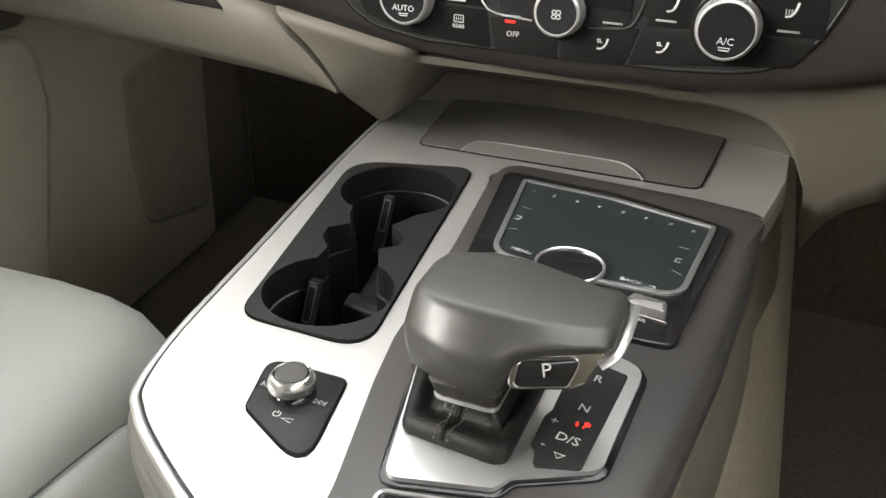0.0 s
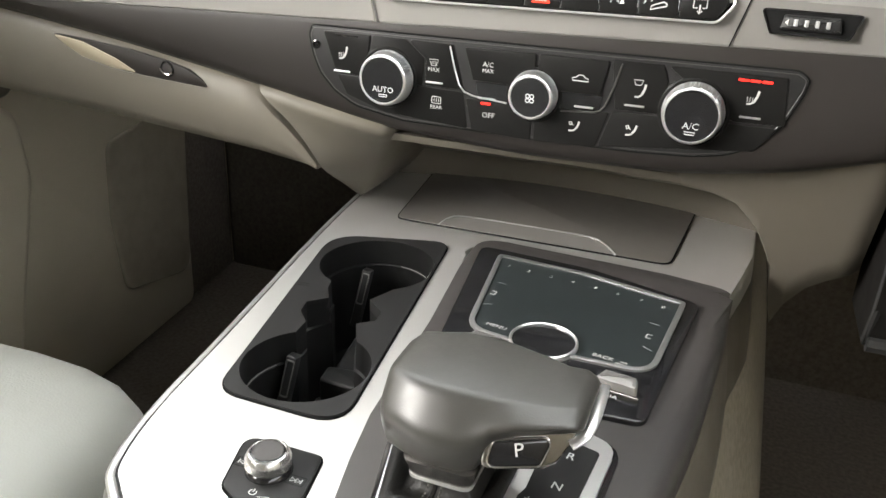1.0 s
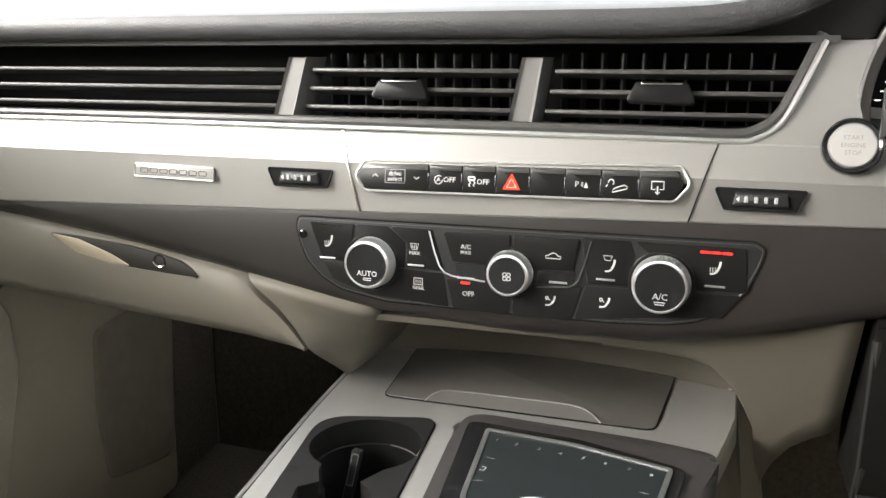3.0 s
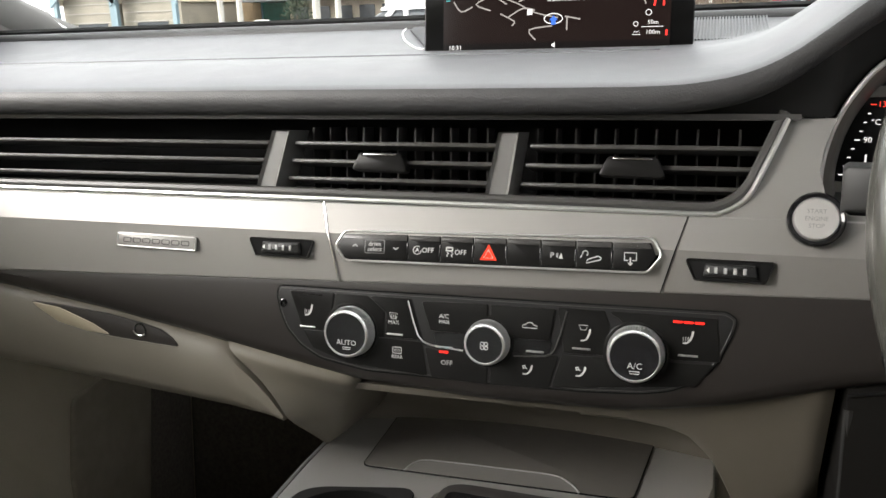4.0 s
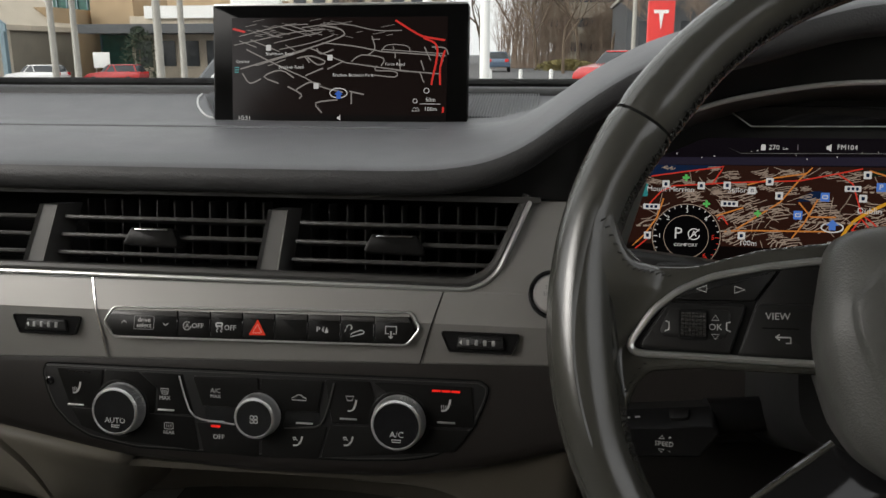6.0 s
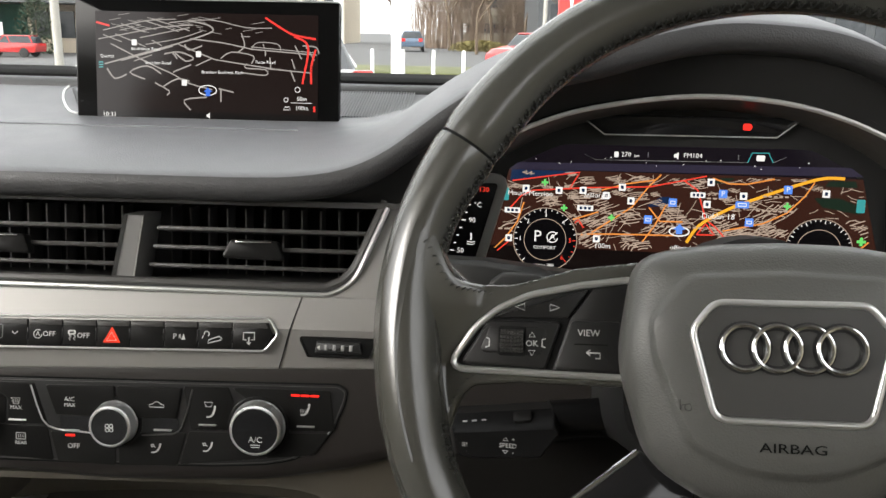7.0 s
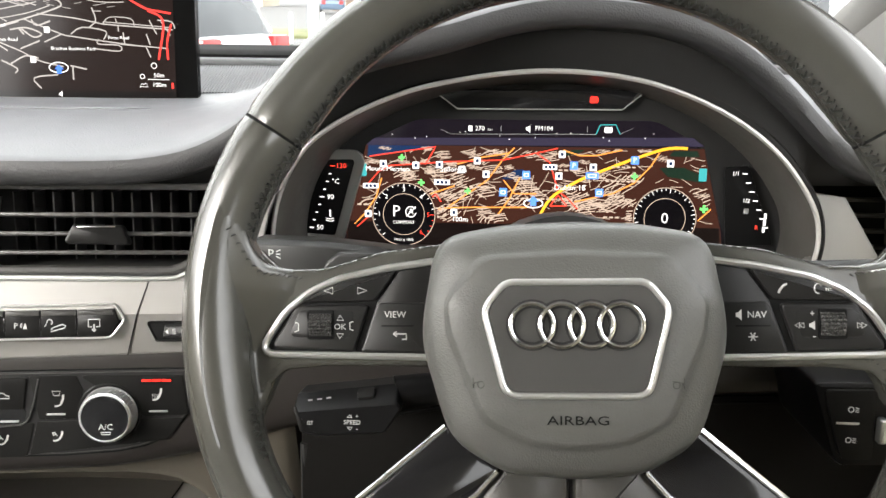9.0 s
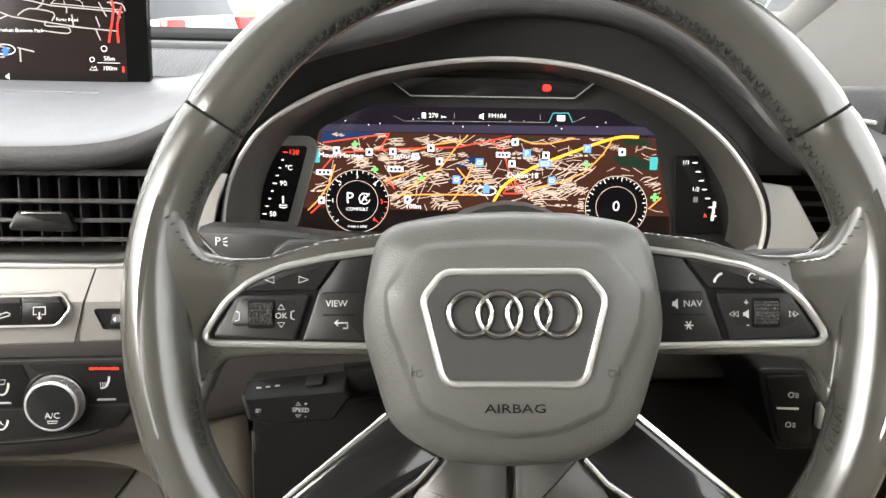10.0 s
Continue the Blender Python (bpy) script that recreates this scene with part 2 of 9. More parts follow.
def spline(pts, n=8, closed=False):
    """A smooth line through points."""
    pts = [Vector(p) for p in pts]
    k, out = len(pts), []
    for i in range(k if closed else k - 1):
        p1, p2 = pts[i], pts[(i + 1) % k]
        p0 = pts[i - 1] if closed or i > 0 else p1
        p3 = pts[(i + 2) % k] if closed or i + 2 < k else p2
        for j in range(n):
            t = j / n
            out.append(0.5 * ((2 * p1) + (p2 - p0) * t + (2 * p0 - 5 * p1 + 4 * p2 - p3) * t * t + (3 * p1 - p0 - 3 * p2 + p3) * t**3))
    return out if closed else out + [pts[-1]]


def box(x0, x1, y0, y1, z0, z1, bev=0.0):
    return slab(rpoly([(x0, y0), (x1, y0), (x1, y1), (x0, y1)], bev * 1.5 if bev else 0, 3), fr((0, 0, 0), (1, 0, 0), (0, 1, 0)), z0, z1, bev)


def stroke(pts, width, f, w=0.0, th=0.0002, closed=False, bm=None):
    """A flat printed line."""
    bm = bm or bmesh.new()
    pts = [Vector(p[:2]) for p in pts]
    k = len(pts)
    left, right = [], []
    for i, p in enumerate(pts):
        a = pts[i - 1] if closed or i > 0 else p
        b = pts[(i + 1) % k] if closed or i + 1 < k else p
        d = (b - a).normalized() if (b - a).length > 1e-9 else Vector((1, 0))
        nn = Vector((-d.y, d.x)) * width / 2
        left.append(p + nn), right.append(p - nn)
    ends = range(k if closed else k - 1)
    rows = [[bm.verts.new(at(f, q[0], q[1], w + h)) for q in s] for s, h in ((left, th), (right, th), (right, 0), (left, 0))]
    for i in ends:
        j = (i + 1) % k
        for a, b in ((0, 1), (1, 2), (3, 0)):
            bm.faces.new((rows[a][i], rows[b][i], rows[b][j], rows[a][j]))
    return bm


def text(words, size, f, parent, material, name="lettering", x=0.0, y=0.0, w=0.0, th=0.0002, align="CENTER", squeeze=1.0, label=""):
    """Raised or printed letters of the given capital height."""
    cu = bpy.data.curves.new("t", "FONT")
    cu.body, cu.align_x, cu.align_y, cu.size = words, align, "CENTER", size * 1.42
    cu.extrude, cu.resolution_u = 0.0001, 2
    tmp = bpy.data.objects.new("t", cu)
    scene.collection.objects.link(tmp)
    bpy.context.view_layer.update()
    me = bpy.data.meshes.new_from_object(tmp.evaluated_get(bpy.context.evaluated_depsgraph_get()))
    bpy.data.objects.remove(tmp)
    bpy.data.curves.remove(cu)
    bm = bmesh.new()
    bm.from_mesh(me)
    bpy.data.meshes.remove(me)
    for v in bm.verts:
        v.co = at(f, x + v.co.x * squeeze, y + v.co.y, w + (th if v.co.z > 0 else 0.0))
    return part(name, bm, material, parent, label)


def smooth(a, b, x):
    t = max(0.0, min(1.0, (x - a) / (b - a)))
    return t * t * (3 - 2 * t)


# ---- the car's shell ----
floor = thing("floor", "dark carpeted car floor", "floor", (0, 0.3, 0.55), kind="structure")
part("carpet", box(-0.72, 0.72, -1.3, 1.3, 0.50, 0.55), M_CARPET, floor)


def shell_piece(name, label, category, pts, f, w0, w1, material, bev=0.01):
    t = thing(name, label, category, at(f, *pts[0], 0), kind="structure")
    part("panel", slab(rpoly(pts, 0.02), f, w0, w1, bev), material, t)
    return t


SIDE = fr((0, 0, 0), (0, 1, 0), (0, 0, 1))
for s, nm in ((-1, "passenger"), (1, "driver")):
    back = -1.3
    low = [(back, 0.5), (1.25, 0.5), (1.25, 1.36), (0.75, 1.33), (back, 1.30)]
    x0, x1 = (s * 0.72, s * 0.80)
    shell_piece(f"wall_{nm}", "beige trimmed car side below the windows", "side wall", low, SIDE, x0, x1, M_BEIGE2)
    t = thing(f"pillar_{nm}", "pale cloth windscreen pillar trim", "pillar", (s * 0.83, 0.93, 1.36), kind="structure")
    part("trim", tube(spline([(s * 0.85, 1.10, 1.36), (s * 0.84, 0.84, 1.42), (s * 0.79, 0.56, 1.57), (s * 0.70, 0.30, 1.74)], 6), 0.05, 12, flat=0.8), M_PILLAR, t)
for s, nm in ((-1, "passenger"), (1, "driver")):
    part("quarter_panel", slab(rpoly([(0.60, 1.30), (1.25, 1.32), (1.2, 1.345), (0.92, 1.366), (0.84, 1.388), (0.76, 1.416), (0.62, 1.49), (0.54, 1.53), (0.56, 1.40)], 0.01), SIDE, s * 0.785, s * 0.84, 0.008), M_PILLAR, bpy.data.objects[f"wall_{nm}"])
roof = thing("ceiling", "pale cloth headliner", "ceiling", (0, -0.4, 1.77), kind="structure")
part("headliner", box(-0.78, 0.78, -1.3, 0.30, 1.75, 1.80, 0.01), M_HEAD, roof)
# unseen solid end, added in place of a rear window to hold back light
rear = thing("rear_blocker", "unseen taupe wall added to block light behind the seats", "rear wall", (0, -1.3, 0.5), kind="structure")
part("panel", box(-0.78, 0.78, -1.36, -1.30, 0.5, 1.76, 0.01), M_CARPET2, rear)
bulk = thing("wall_front", "dark front bulkhead of the footwells", "bulkhead", (0, 1.2, 0.5), kind="structure")
part("panel", box(-0.72, 0.72, 1.15, 1.22, 0.5, 1.34, 0.01), M_CARPET, bulk)

# ---- centre console ----
TOP = fr((0, 0, 0.978), (1, 0, 0), (0, 1, 0))
console = thing("centre_console", "centre console with satin aluminium deck and dark brown driver's side", "console", (0, 0.35, 0.56))
left_edge = [(-0.171, 0.70), (-0.1645, 0.583), (-0.154, 0.479), (-0.1332, 0.333), (-0.1222, 0.252), (-0.1110, 0.2095), (-0.1000, 0.1952), (-0.0835, 0.1822), (-0.053, 0.1631), (-0.02, 0.145), (0.004, 0.128)]
right_edge = [(0.1575, 0.70), (0.1575, 0.645), (0.158, 0.582), (0.147, 0.503), (0.1415, 0.38), (0.1265, 0.25), (0.112, 0.12)]
outline = [v.to_2d() for v in spline([(x, y, 0) for x, y in left_edge], 4)] + [Vector(p) for p in right_edge[::-1]]
cup_axis = Vector((-0.14, 1)).normalized()
cup_side = Vector((cup_axis.y, -cup_axis.x))
CUP = fr((-0.0822, 0.3823, 0.978), (cup_side.x, cup_side.y, 0), (cup_axis.x, cup_axis.y, 0))


def cup_hole(r1=0.0405, r2=0.0366):
    """Two round wells joined by a keyed neck."""
    c1, c2 = 0.0663, -0.0690
    pts = []
    th1 = math.asin(0.022 / r1)
    for i in range(29):
        a = -math.pi / 2 + th1 + (2 * math.pi - 2 * th1) * i / 28
        pts.append((r1 * math.cos(a), c1 + r1 * math.sin(a)))
    pts += [(-0.0206, 0.0225), (-0.0153, 0.0091), (-0.0270, 0.0000), (-0.0259, -0.0123), (-0.0180, -0.0240)]
    th2 = math.asin(0.019 / r2)
    for i in range(29):
        a = math.pi / 2 + th2 + (2 * math.pi - 2 * th2) * i / 28
        pts.append((r2 * math.cos(a), c2 + r2 * math.sin(a)))
    pts += [(0.0123, -0.0180), (0.0226, -0.0110), (0.0228, 0.0005), (0.0110, 0.0140)]
    return [Vector(p) for p in pts]


plate = rpoly([(-0.0369, -0.1040), (0.0368, -0.1153), (0.0410, 0.1186), (-0.0477, 0.1058)], [0.018, 0.018, 0.012, 0.028], 6)
cut = [(CUP[0] @ Vector((p.x, p.y, 0)) + CUP[1] - TOP[1]).to_2d() for p in inset(plate, 0.002)]
divider = [(-0.042, 0.506), (-0.0412, 0.494), (-0.0262, 0.381), (-0.0182, 0.28), (-0.0120, 0.246), (0.002, 0.184), (0.012, 0.118)]
deck = [v.to_2d() for v in spline([(x, y, 0) for x, y in left_edge], 4)] + [Vector((x, y)) for x, y in divider[::-1][:-1]]
deck += rpoly([(-0.045, 0.45), (-0.043, 0.5165), (0.10, 0.5125), (0.143, 0.5055), (0.148, 0.49)], [0, 0.02, 0, 0, 0], 5)[1:-1] + [Vector((0.1440, 0.507)), Vector((0.1505, 0.545)), Vector((0.1560, 0.582)), Vector((0.1575, 0.70))]
part("deck", holed(deck, [cut], TOP, -0.010, 0.0), M_ALU, console, "bright satin aluminium deck", 25)
edge_line = [at(TOP, p.x, p.y, -0.0030) + Vector((-0.0030, -0.0015, 0)) for p in deck[:41]]
part("edge_strip", tube(edge_line, 0.0028, 10), M_SATIN, console, "rounded bright edge strip")
groove = [at(TOP, p.x, p.y, -0.0008) + Vector((-0.0004, -0.0002, 0)) for p in deck[:41]]
part("edge_groove", tube(groove, 0.0009, 6), M_BLACK, console, "dark groove beside the edge strip")
part("side_band", loft(bmesh.new(), [[at(TOP, p.x + dx, p.y + 0.6 * dx, w) for dx, w in ((-0.0015, -0.005), (-0.0058, -0.0085), (-0.0072, -0.014), (-0.0066, -0.0155), (-0.0080, -0.018), (-0.0085, -0.028), (-0.006, -0.060), (0.010, -0.060), (0.009, -0.006))] for p in deck[:41]]), M_SIDEBAND, console, "grey stepped side band under the deck", 50)
part("body", loft(bmesh.new(), [[at(TOP, p.x, p.y, w) for p in inset(outline, d)] for w, d in ((-0.43, 0.004), (-0.2, 0.006), (-0.02, 0.012))], True, False), M_BEIGE, console, "beige lower body")
# the dark brown pad on the driver's side, rounded over towards the driver
pad = [Vector((x, y)) for x, y in ((0.0130, 0.118), (0.0028, 0.184), (-0.0112, 0.246), (-0.0172, 0.28), (-0.0250, 0.381), (-0.0345, 0.460))]
pad += rpoly([(-0.0350, 0.47), (-0.0370, 0.5145), (0.10, 0.5095), (0.146, 0.502), (0.146, 0.47)], [0, 0.024, 0, 0.015, 0], 5)[1:-1]
pad += [Vector((0.1345, 0.435)), Vector((0.1280, 0.353)), Vector((0.1210, 0.299)), Vector((0.1135, 0.235)), Vector((0.101, 0.12))]
pad[-7].x -= 0.011
part("driver_pad", slab(pad, TOP, -0.03, 0.0069, 0.0010, steps=2), M_BROWN, console, "dark brown soft pad")
part("pad_edge", tube([at(TOP, p.x, p.y, 0.002) for p in pad[5:14]], 0.0014, 6), M_SATIN, console, "thin bright front edge")
# rolled edge towards the driver, beige flank and carpeted tunnel below it
flank = spline([(0.1460, 0.503, 0), (0.1450, 0.435, 0), (0.1390, 0.353, 0), (0.1324, 0.299, 0), (0.1246, 0.235, 0), (0.112, 0.12, 0)], 5)


def along(profile, line):
    return [[at(TOP, p.x + dx, p.y, w) for dx, w in profile] for p in line]


roll = ((-0.0125, 0.0068), (-0.0085, 0.0066), (-0.0045, 0.0048), (-0.0018, 0.0016), (-0.0003, -0.0030), (0.0, -0.009), (-0.001, -0.024), (-0.0125, -0.024))
roll_line = spline([(0.1425, 0.5010, 0), (0.1456, 0.4900, 0), (0.1462, 0.4700, 0), (0.1450, 0.435, 0), (0.1390, 0.353, 0), (0.1324, 0.299, 0), (0.1246, 0.235, 0), (0.112, 0.12, 0)], 5)
part("pad_roll", loft(bmesh.new(), along(roll, roll_line)), M_BROWN, console, "rounded edge of the brown pad", 60)
far = [Vector((0.1565, 0.70, 0)), Vector((0.1575, 0.64, 0)), Vector((0.1575, 0.582, 0)), Vector((0.1520, 0.545, 0)), Vector((0.1450, 0.5075, 0))]
part("deck_roll", loft(bmesh.new(), along(((-0.012, -0.0006), (-0.004, -0.0006), (-0.001, -0.0030), (0.0004, -0.007), (0.0010, -0.020), (-0.012, -0.020)), far)), M_ALU, console, "rounded end of the deck", 60)
whole = far + flank
part("flank", loft(bmesh.new(), along(((-0.014, -0.012), (-0.0015, -0.018), (0.0005, -0.024), (0.005, -0.048), (0.009, -0.076), (0.010, -0.088), (-0.014, -0.090)), whole)), M_BEIGE, console, "smooth beige flank", 60)
part("tunnel", loft(bmesh.new(), along(((-0.01, -0.080), (0.0085, -0.082), (0.016, -0.11), (0.034, -0.19), (0.052, -0.28), (0.075, -0.425), (-0.01, -0.425)), [p + Vector((0, 0.4, 0)) if k == 0 else p for k, p in enumerate(whole)])), M_CARPET2, console, "taupe carpeted tunnel side", 60)
f = fr((-0.147, 0, 0), (-0.03, 1, 0), (0, 0, 1))
part("side_panel", slab(rpoly([(0.10, 0.56), (1.12, 0.56), (1.12, 0.96), (0.68, 0.95), (0.45, 0.80), (0.10, 0.78)], 0.02), f, -0.006, 0.006, 0.003), M_CARPET, console, "carpeted console side")

# cup holder insert
cups = thing("cup_holder", "black plastic double cup holder let into the aluminium deck", "cup holder", CUP[1])
hole = cup_hole()
part("rim_plate", holed(plate, [hole], CUP, -0.006, 0.0018), M_BLACK, cups)
part("plate_seam", ring(inset(plate, -0.0010), plate, CUP, -0.006, 0.0006), M_DARK, cups, "dark joint round the insert")
well = bmesh.new()


def shrunk(k):
    """The wells' outline drawn in, each half towards its own middle."""
    return [Vector((p.x * k, (0.0663 if p.y > 0 else -0.0690) + (p.y - (0.0663 if p.y > 0 else -0.0690)) * k)) for p in hole]


loft(well, [[at(CUP, p.x, p.y, w) for p in q] for q, w in ((hole, 0.0012), (shrunk(0.985), -0.0170), (shrunk(0.945), -0.0178), (shrunk(0.925), -0.085))], True, False)
well.faces.new([v for v in list(well.verts)[-len(hole):]])
part("well", well, M_CUP, cups, "deep black wells")
lip = [at(CUP, p.x, p.y, -0.0172) for p in shrunk(0.965)]
part("well_ledge", tube(lip[1:14], 0.00035, 5), M_POSTG, cups, "fine grey edge on part of the inner ledge")
part("well_ledge", tube(lip[36:52], 0.00035, 5), M_POSTG, cups, "fine grey edge on part of the inner ledge")
for cy, sx in ((0.0663, -1), (-0.0690, -1)):
    clip = fr(at(CUP, sx * (0.011 if cy > 0 else 0.018), cy + (0.012 if cy > 0 else 0.024), -0.012), (cup_side.x * 0.9, cup_side.y * 0.9, -0.15), (cup_axis.x * 0.25, cup_axis.y * 0.25, 1))
    c = part("grip_tab", slab(rrect(0, -0.020, 0.0068, 0.044, 0.0015), clip, -0.004, 0.004, 0.0012), M_BLACK, cups, "spring grip tab")
    part("grip_face", ring(rrect(0, -0.012, 0.0052, 0.024, 0.0012), rrect(0, -0.012, 0.0040, 0.022, 0.001), clip, 0.004, 0.0045), M_POSTG, c)
for pts, w in ((((-0.006, -0.036), (0.034, -0.044), (0.034, -0.020), (-0.006, -0.020)), -0.030), (((-0.010, -0.050), (0.034, -0.066), (0.034, -0.030), (-0.010, -0.030)), -0.047), (((-0.004, 0.034), (0.026, 0.030), (0.026, -0.010), (-0.004, -0.014)), -0.036)):
    part("step", slab(rpoly(pts, 0.003, 3), CUP, -0.084, w, 0.0022, steps=3), M_BLACK, cups, "moulded step inside the well")
part("raised_mark", stroke(rrect(-0.0385, 0.022, 0.010, 0.003, 0.0008), 0.0003, CUP, 0.0018, 0.0002, True), M_BLACK, cups, "small embossed mark")

# ashtray lid with its pull tab
lid = thing("ashtray_lid", "satin grey sliding lid with a curved pull edge", "storage lid", (0, 0.6, 0.978))
lid_out = rpoly([(-0.1147, 0.5336), (0.1000, 0.5385), (0.1085, 0.67), (-0.1300, 0.67)], [0.008, 0.01, 0.002, 0.002])
part("panel", slab(lid_out, TOP, 0.0, 0.0016, 0.0008), mat("satin_grey_lid", (0.30, 0.285, 0.265), 0.42, 0.7, 0.04, 14), lid)
part("seam", stroke(lid_out, 0.0011, TOP, 0.0, 0.0012, True), M_DARK, lid, "dark seam round the lid")
arc_pull = spline([at(TOP, -0.0790, 0.5342, 0.0008), at(TOP, -0.0741, 0.5460, 0.0035), at(TOP, -0.0608, 0.5528, 0.0042), at(TOP, -0.002, 0.5555, 0.0042), at(TOP, 0.0365, 0.5560, 0.0042), at(TOP, 0.0508, 0.5482, 0.0035), at(TOP, 0.0605, 0.5365, 0.002)], 6)
part("pull_edge", tube(arc_pull, 0.0008, 6), M_SATIN, lid, "bright curved pull edge")
step = bmesh.new()
loft(step, [[p, p.lerp(Vector((p.x, 0.536, 0.9800)), 0.5), Vector((p.x, min(p.y, 0.5352 + 0.012 * (p.x + 0.079)), 0.9796)), Vector((p.x, p.y, 0.9780))] for p in arc_pull])
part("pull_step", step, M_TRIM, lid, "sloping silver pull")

# touchpad controller
touch = thing("touchpad_controller", "black touchpad in a bright frame on the brown pad", "touchpad", (0.05, 0.42, 0.985))
TP = fr((0, 0, 0.985), (1, 0, 0), (0, 1, 0))

tp_plate = rpoly([(-0.0295, 0.4935), (0.05, 0.489), (0.127, 0.4675), (0.1125, 0.3235), (0.080, 0.3215), (-0.010, 0.350)], [0.008, 0.08, 0.012, 0.008, 0.01, 0.004])
part("plate", slab(tp_plate, TP, 0.0, 0.003, 0.0012), M_GLOSS, touch, "gloss black surround")
tp_out = rpoly([(-0.0115, 0.4805), (0.052, 0.4765), (0.1170, 0.4615), (0.1092, 0.3690), (0.052, 0.3680), (0.0005, 0.3755)], [0.003, 0.09, 0.003, 0.017, 0.05, 0.019], 5)
part("bright_frame", ring(inset(tp_out, -0.0012), inset(tp_out, 0.0021), TP, 0.003, 0.0045, crown=0.0005), mat("grey_satin_frame", (0.40, 0.40, 0.395), 0.34, 0.8, 0.0, 20, rvar=0.0), touch, "satin chrome frame")
part("pad_surface", slab(inset(tp_out, 0.0016), TP, 0.003, 0.0037), mat("dark_touch_glass", (0.020, 0.025, 0.026), 0.3, 0, 0.0, 30, rvar=0.0), touch, "dark glass touch surface")
tu = Vector((0.9905, -0.1375))


def print_at(x, y, z=0.98872):
    return fr((x, y, z), (tu.x, tu.y, 0), (-tu.y, tu.x, 0))


for i, (x, y) in enumerate(((-0.0007, 0.4665), (0.0138, 0.4644), (0.0299, 0.4624), (0.0450, 0.4609), (0.0606, 0.4592), (0.0757, 0.4568), (0.0910, 0.4540), (0.1054, 0.4506))):
    text(str(i + 1), 0.0034, print_at(x, y), touch, M_PRINT, "numeral", 0, 0, 0, 0.0001)
text("MENU", 0.0034, print_at(0.0162, 0.3838), touch, M_PRINT, "lettering", 0, 0, 0, 0.0001)
text("BACK", 0.0034, print_at(0.0814, 0.3758), touch, M_PRINT, "lettering", 0, 0, 0, 0.0001)
part("back_arrow", stroke([(-0.003, -0.001), (0.003, -0.001), (0.003, 0.0012), (-0.001, 0.0012)], 0.0006, print_at(0.0921, 0.3736), 0, 0.0001), M_PRINT, touch)
for x, d, ys in ((0.0015, 1, (0.4394, 0.4241, 0.4080)), (0.1022, -1, (0.4264, 0.4099, 0.3955))):
    part("corner_mark", stroke([(-0.003, 0), (0.003, 0)], 0.0005, print_at(x + 0.001, ys[0]), 0, 0.0001), M_GREYPRINT, touch)
    part("bracket_mark", stroke([(-0.0015 * d, 0.0022), (0.0015 * d, 0.0022), (0.0015 * d, -0.0022), (-0.0015 * d, -0.0022)], 0.0008, print_at(x, ys[1]), 0, 0.0001), M_PRINT, touch)
    part("corner_mark", stroke([(-0.003, -0.0012 * d), (0.003, 0.0012 * d)], 0.0005, print_at(x + 0.001, ys[2]), 0, 0.0001), M_GREYPRINT, touch)
CF = fr((0.0468, 0.3765, 0.985), (1, 0, 0), (0, 1, 0))
dial = part("round_dial", lathe([(0.0190, 0.0), (0.0190, 0.0052), (0.0180, 0.0054), (0.0, 0.0050)], CF, 40, caps=False), M_GLOSS, touch, "round gloss black dial")
part("dial_ring", ring(circle(0, 0, 0.0200, 48), circle(0, 0, 0.0183, 48), CF, 0.003, 0.0060, crown=0.0006), M_SATIN, dial, "satin chrome ring")
mp = Vector((0.0945, 0.3460))
MF = fr((mp.x, mp.y, 0.988), (tu.x, tu.y, 0), (-tu.y, tu.x, 0))
for k, (dx, mt) in enumerate(((0, M_TRIM), (-0.078, M_TRIM))):
    part("rocker", slab(rpoly([(dx - 0.0125, -0.0035), (dx + 0.0115, -0.0035), (dx + 0.0085, 0.0080), (dx - 0.0095, 0.0080)], 0.002), MF, 0, 0.0075, 0.0028), mt, touch, "satin rocker switch")
    part("rocker_skirt", slab(rrect(dx, -0.0042, 0.0255, 0.0024, 0.0010), MF, -0.001, 0.0026, 0.0008), M_DKCHROME, touch, "bright front lip")
text("MEDIA", 0.0032, MF, touch, M_PRINT, "lettering", -0.0035, -0.0098, 0.0026, 0.0001)
text("R", 0.0030, MF, touch, M_PRINT, "lettering", -0.068, -0.010, 0.0003, 0.0001)
part("lit_mark", slab(rrect(-0.062, -0.012, 0.006, 0.0018, 0.0005), MF, 0.0003, 0.0006), M_RED, touch, "small red lamp")

# gear selector
gear = thing("gear_selector", "leather gear selector with a black boot in a satin silver frame", "gear lever", (0.05, 0.25, 0.985))
SF = fr((0, 0, 0.985), (1, 0, 0), (0, 1, 0))
fo = [(-0.003, 0.290), (0.045, 0.313), (0.0830, 0.3060), (0.1030, 0.2990), (0.0985, 0.2260), (0.067, 0.2090), (0.0625, 0.2000), (0.0210, 0.1895)]
out_f = rpoly(fo, [0.008, 0.004, 0.004, 0.012, 0.008, 0.004, 0.004, 0.006], 4)
part("black_surround", slab(inset(out_f, -0.003), SF, -0.002, 0.0012, 0.001), M_GLOSS, gear)
boot_out = rpoly([(0.0045, 0.2660), (0.0640, 0.2740), (0.0625, 0.2110), (0.0165, 0.2155)], 0.007, 4)
led = [(0.0715, 0.2965), (0.0968, 0.2900), (0.0912, 0.2222), (0.0730, 0.2165), (0.0711, 0.2255), (0.0688, 0.2285), (0.0690, 0.2475), (0.0710, 0.2530)]
part("silver_frame", holed(out_f, [boot_out], SF, 0.0, 0.0035), M_SATIN, gear, "satin silver frame")
part("indicator_plate", slab(rpoly(led, 0.0022, 3), SF, 0.0034, 0.0044, 0.0004), M_BLACK, gear, "black gear indicator plate")
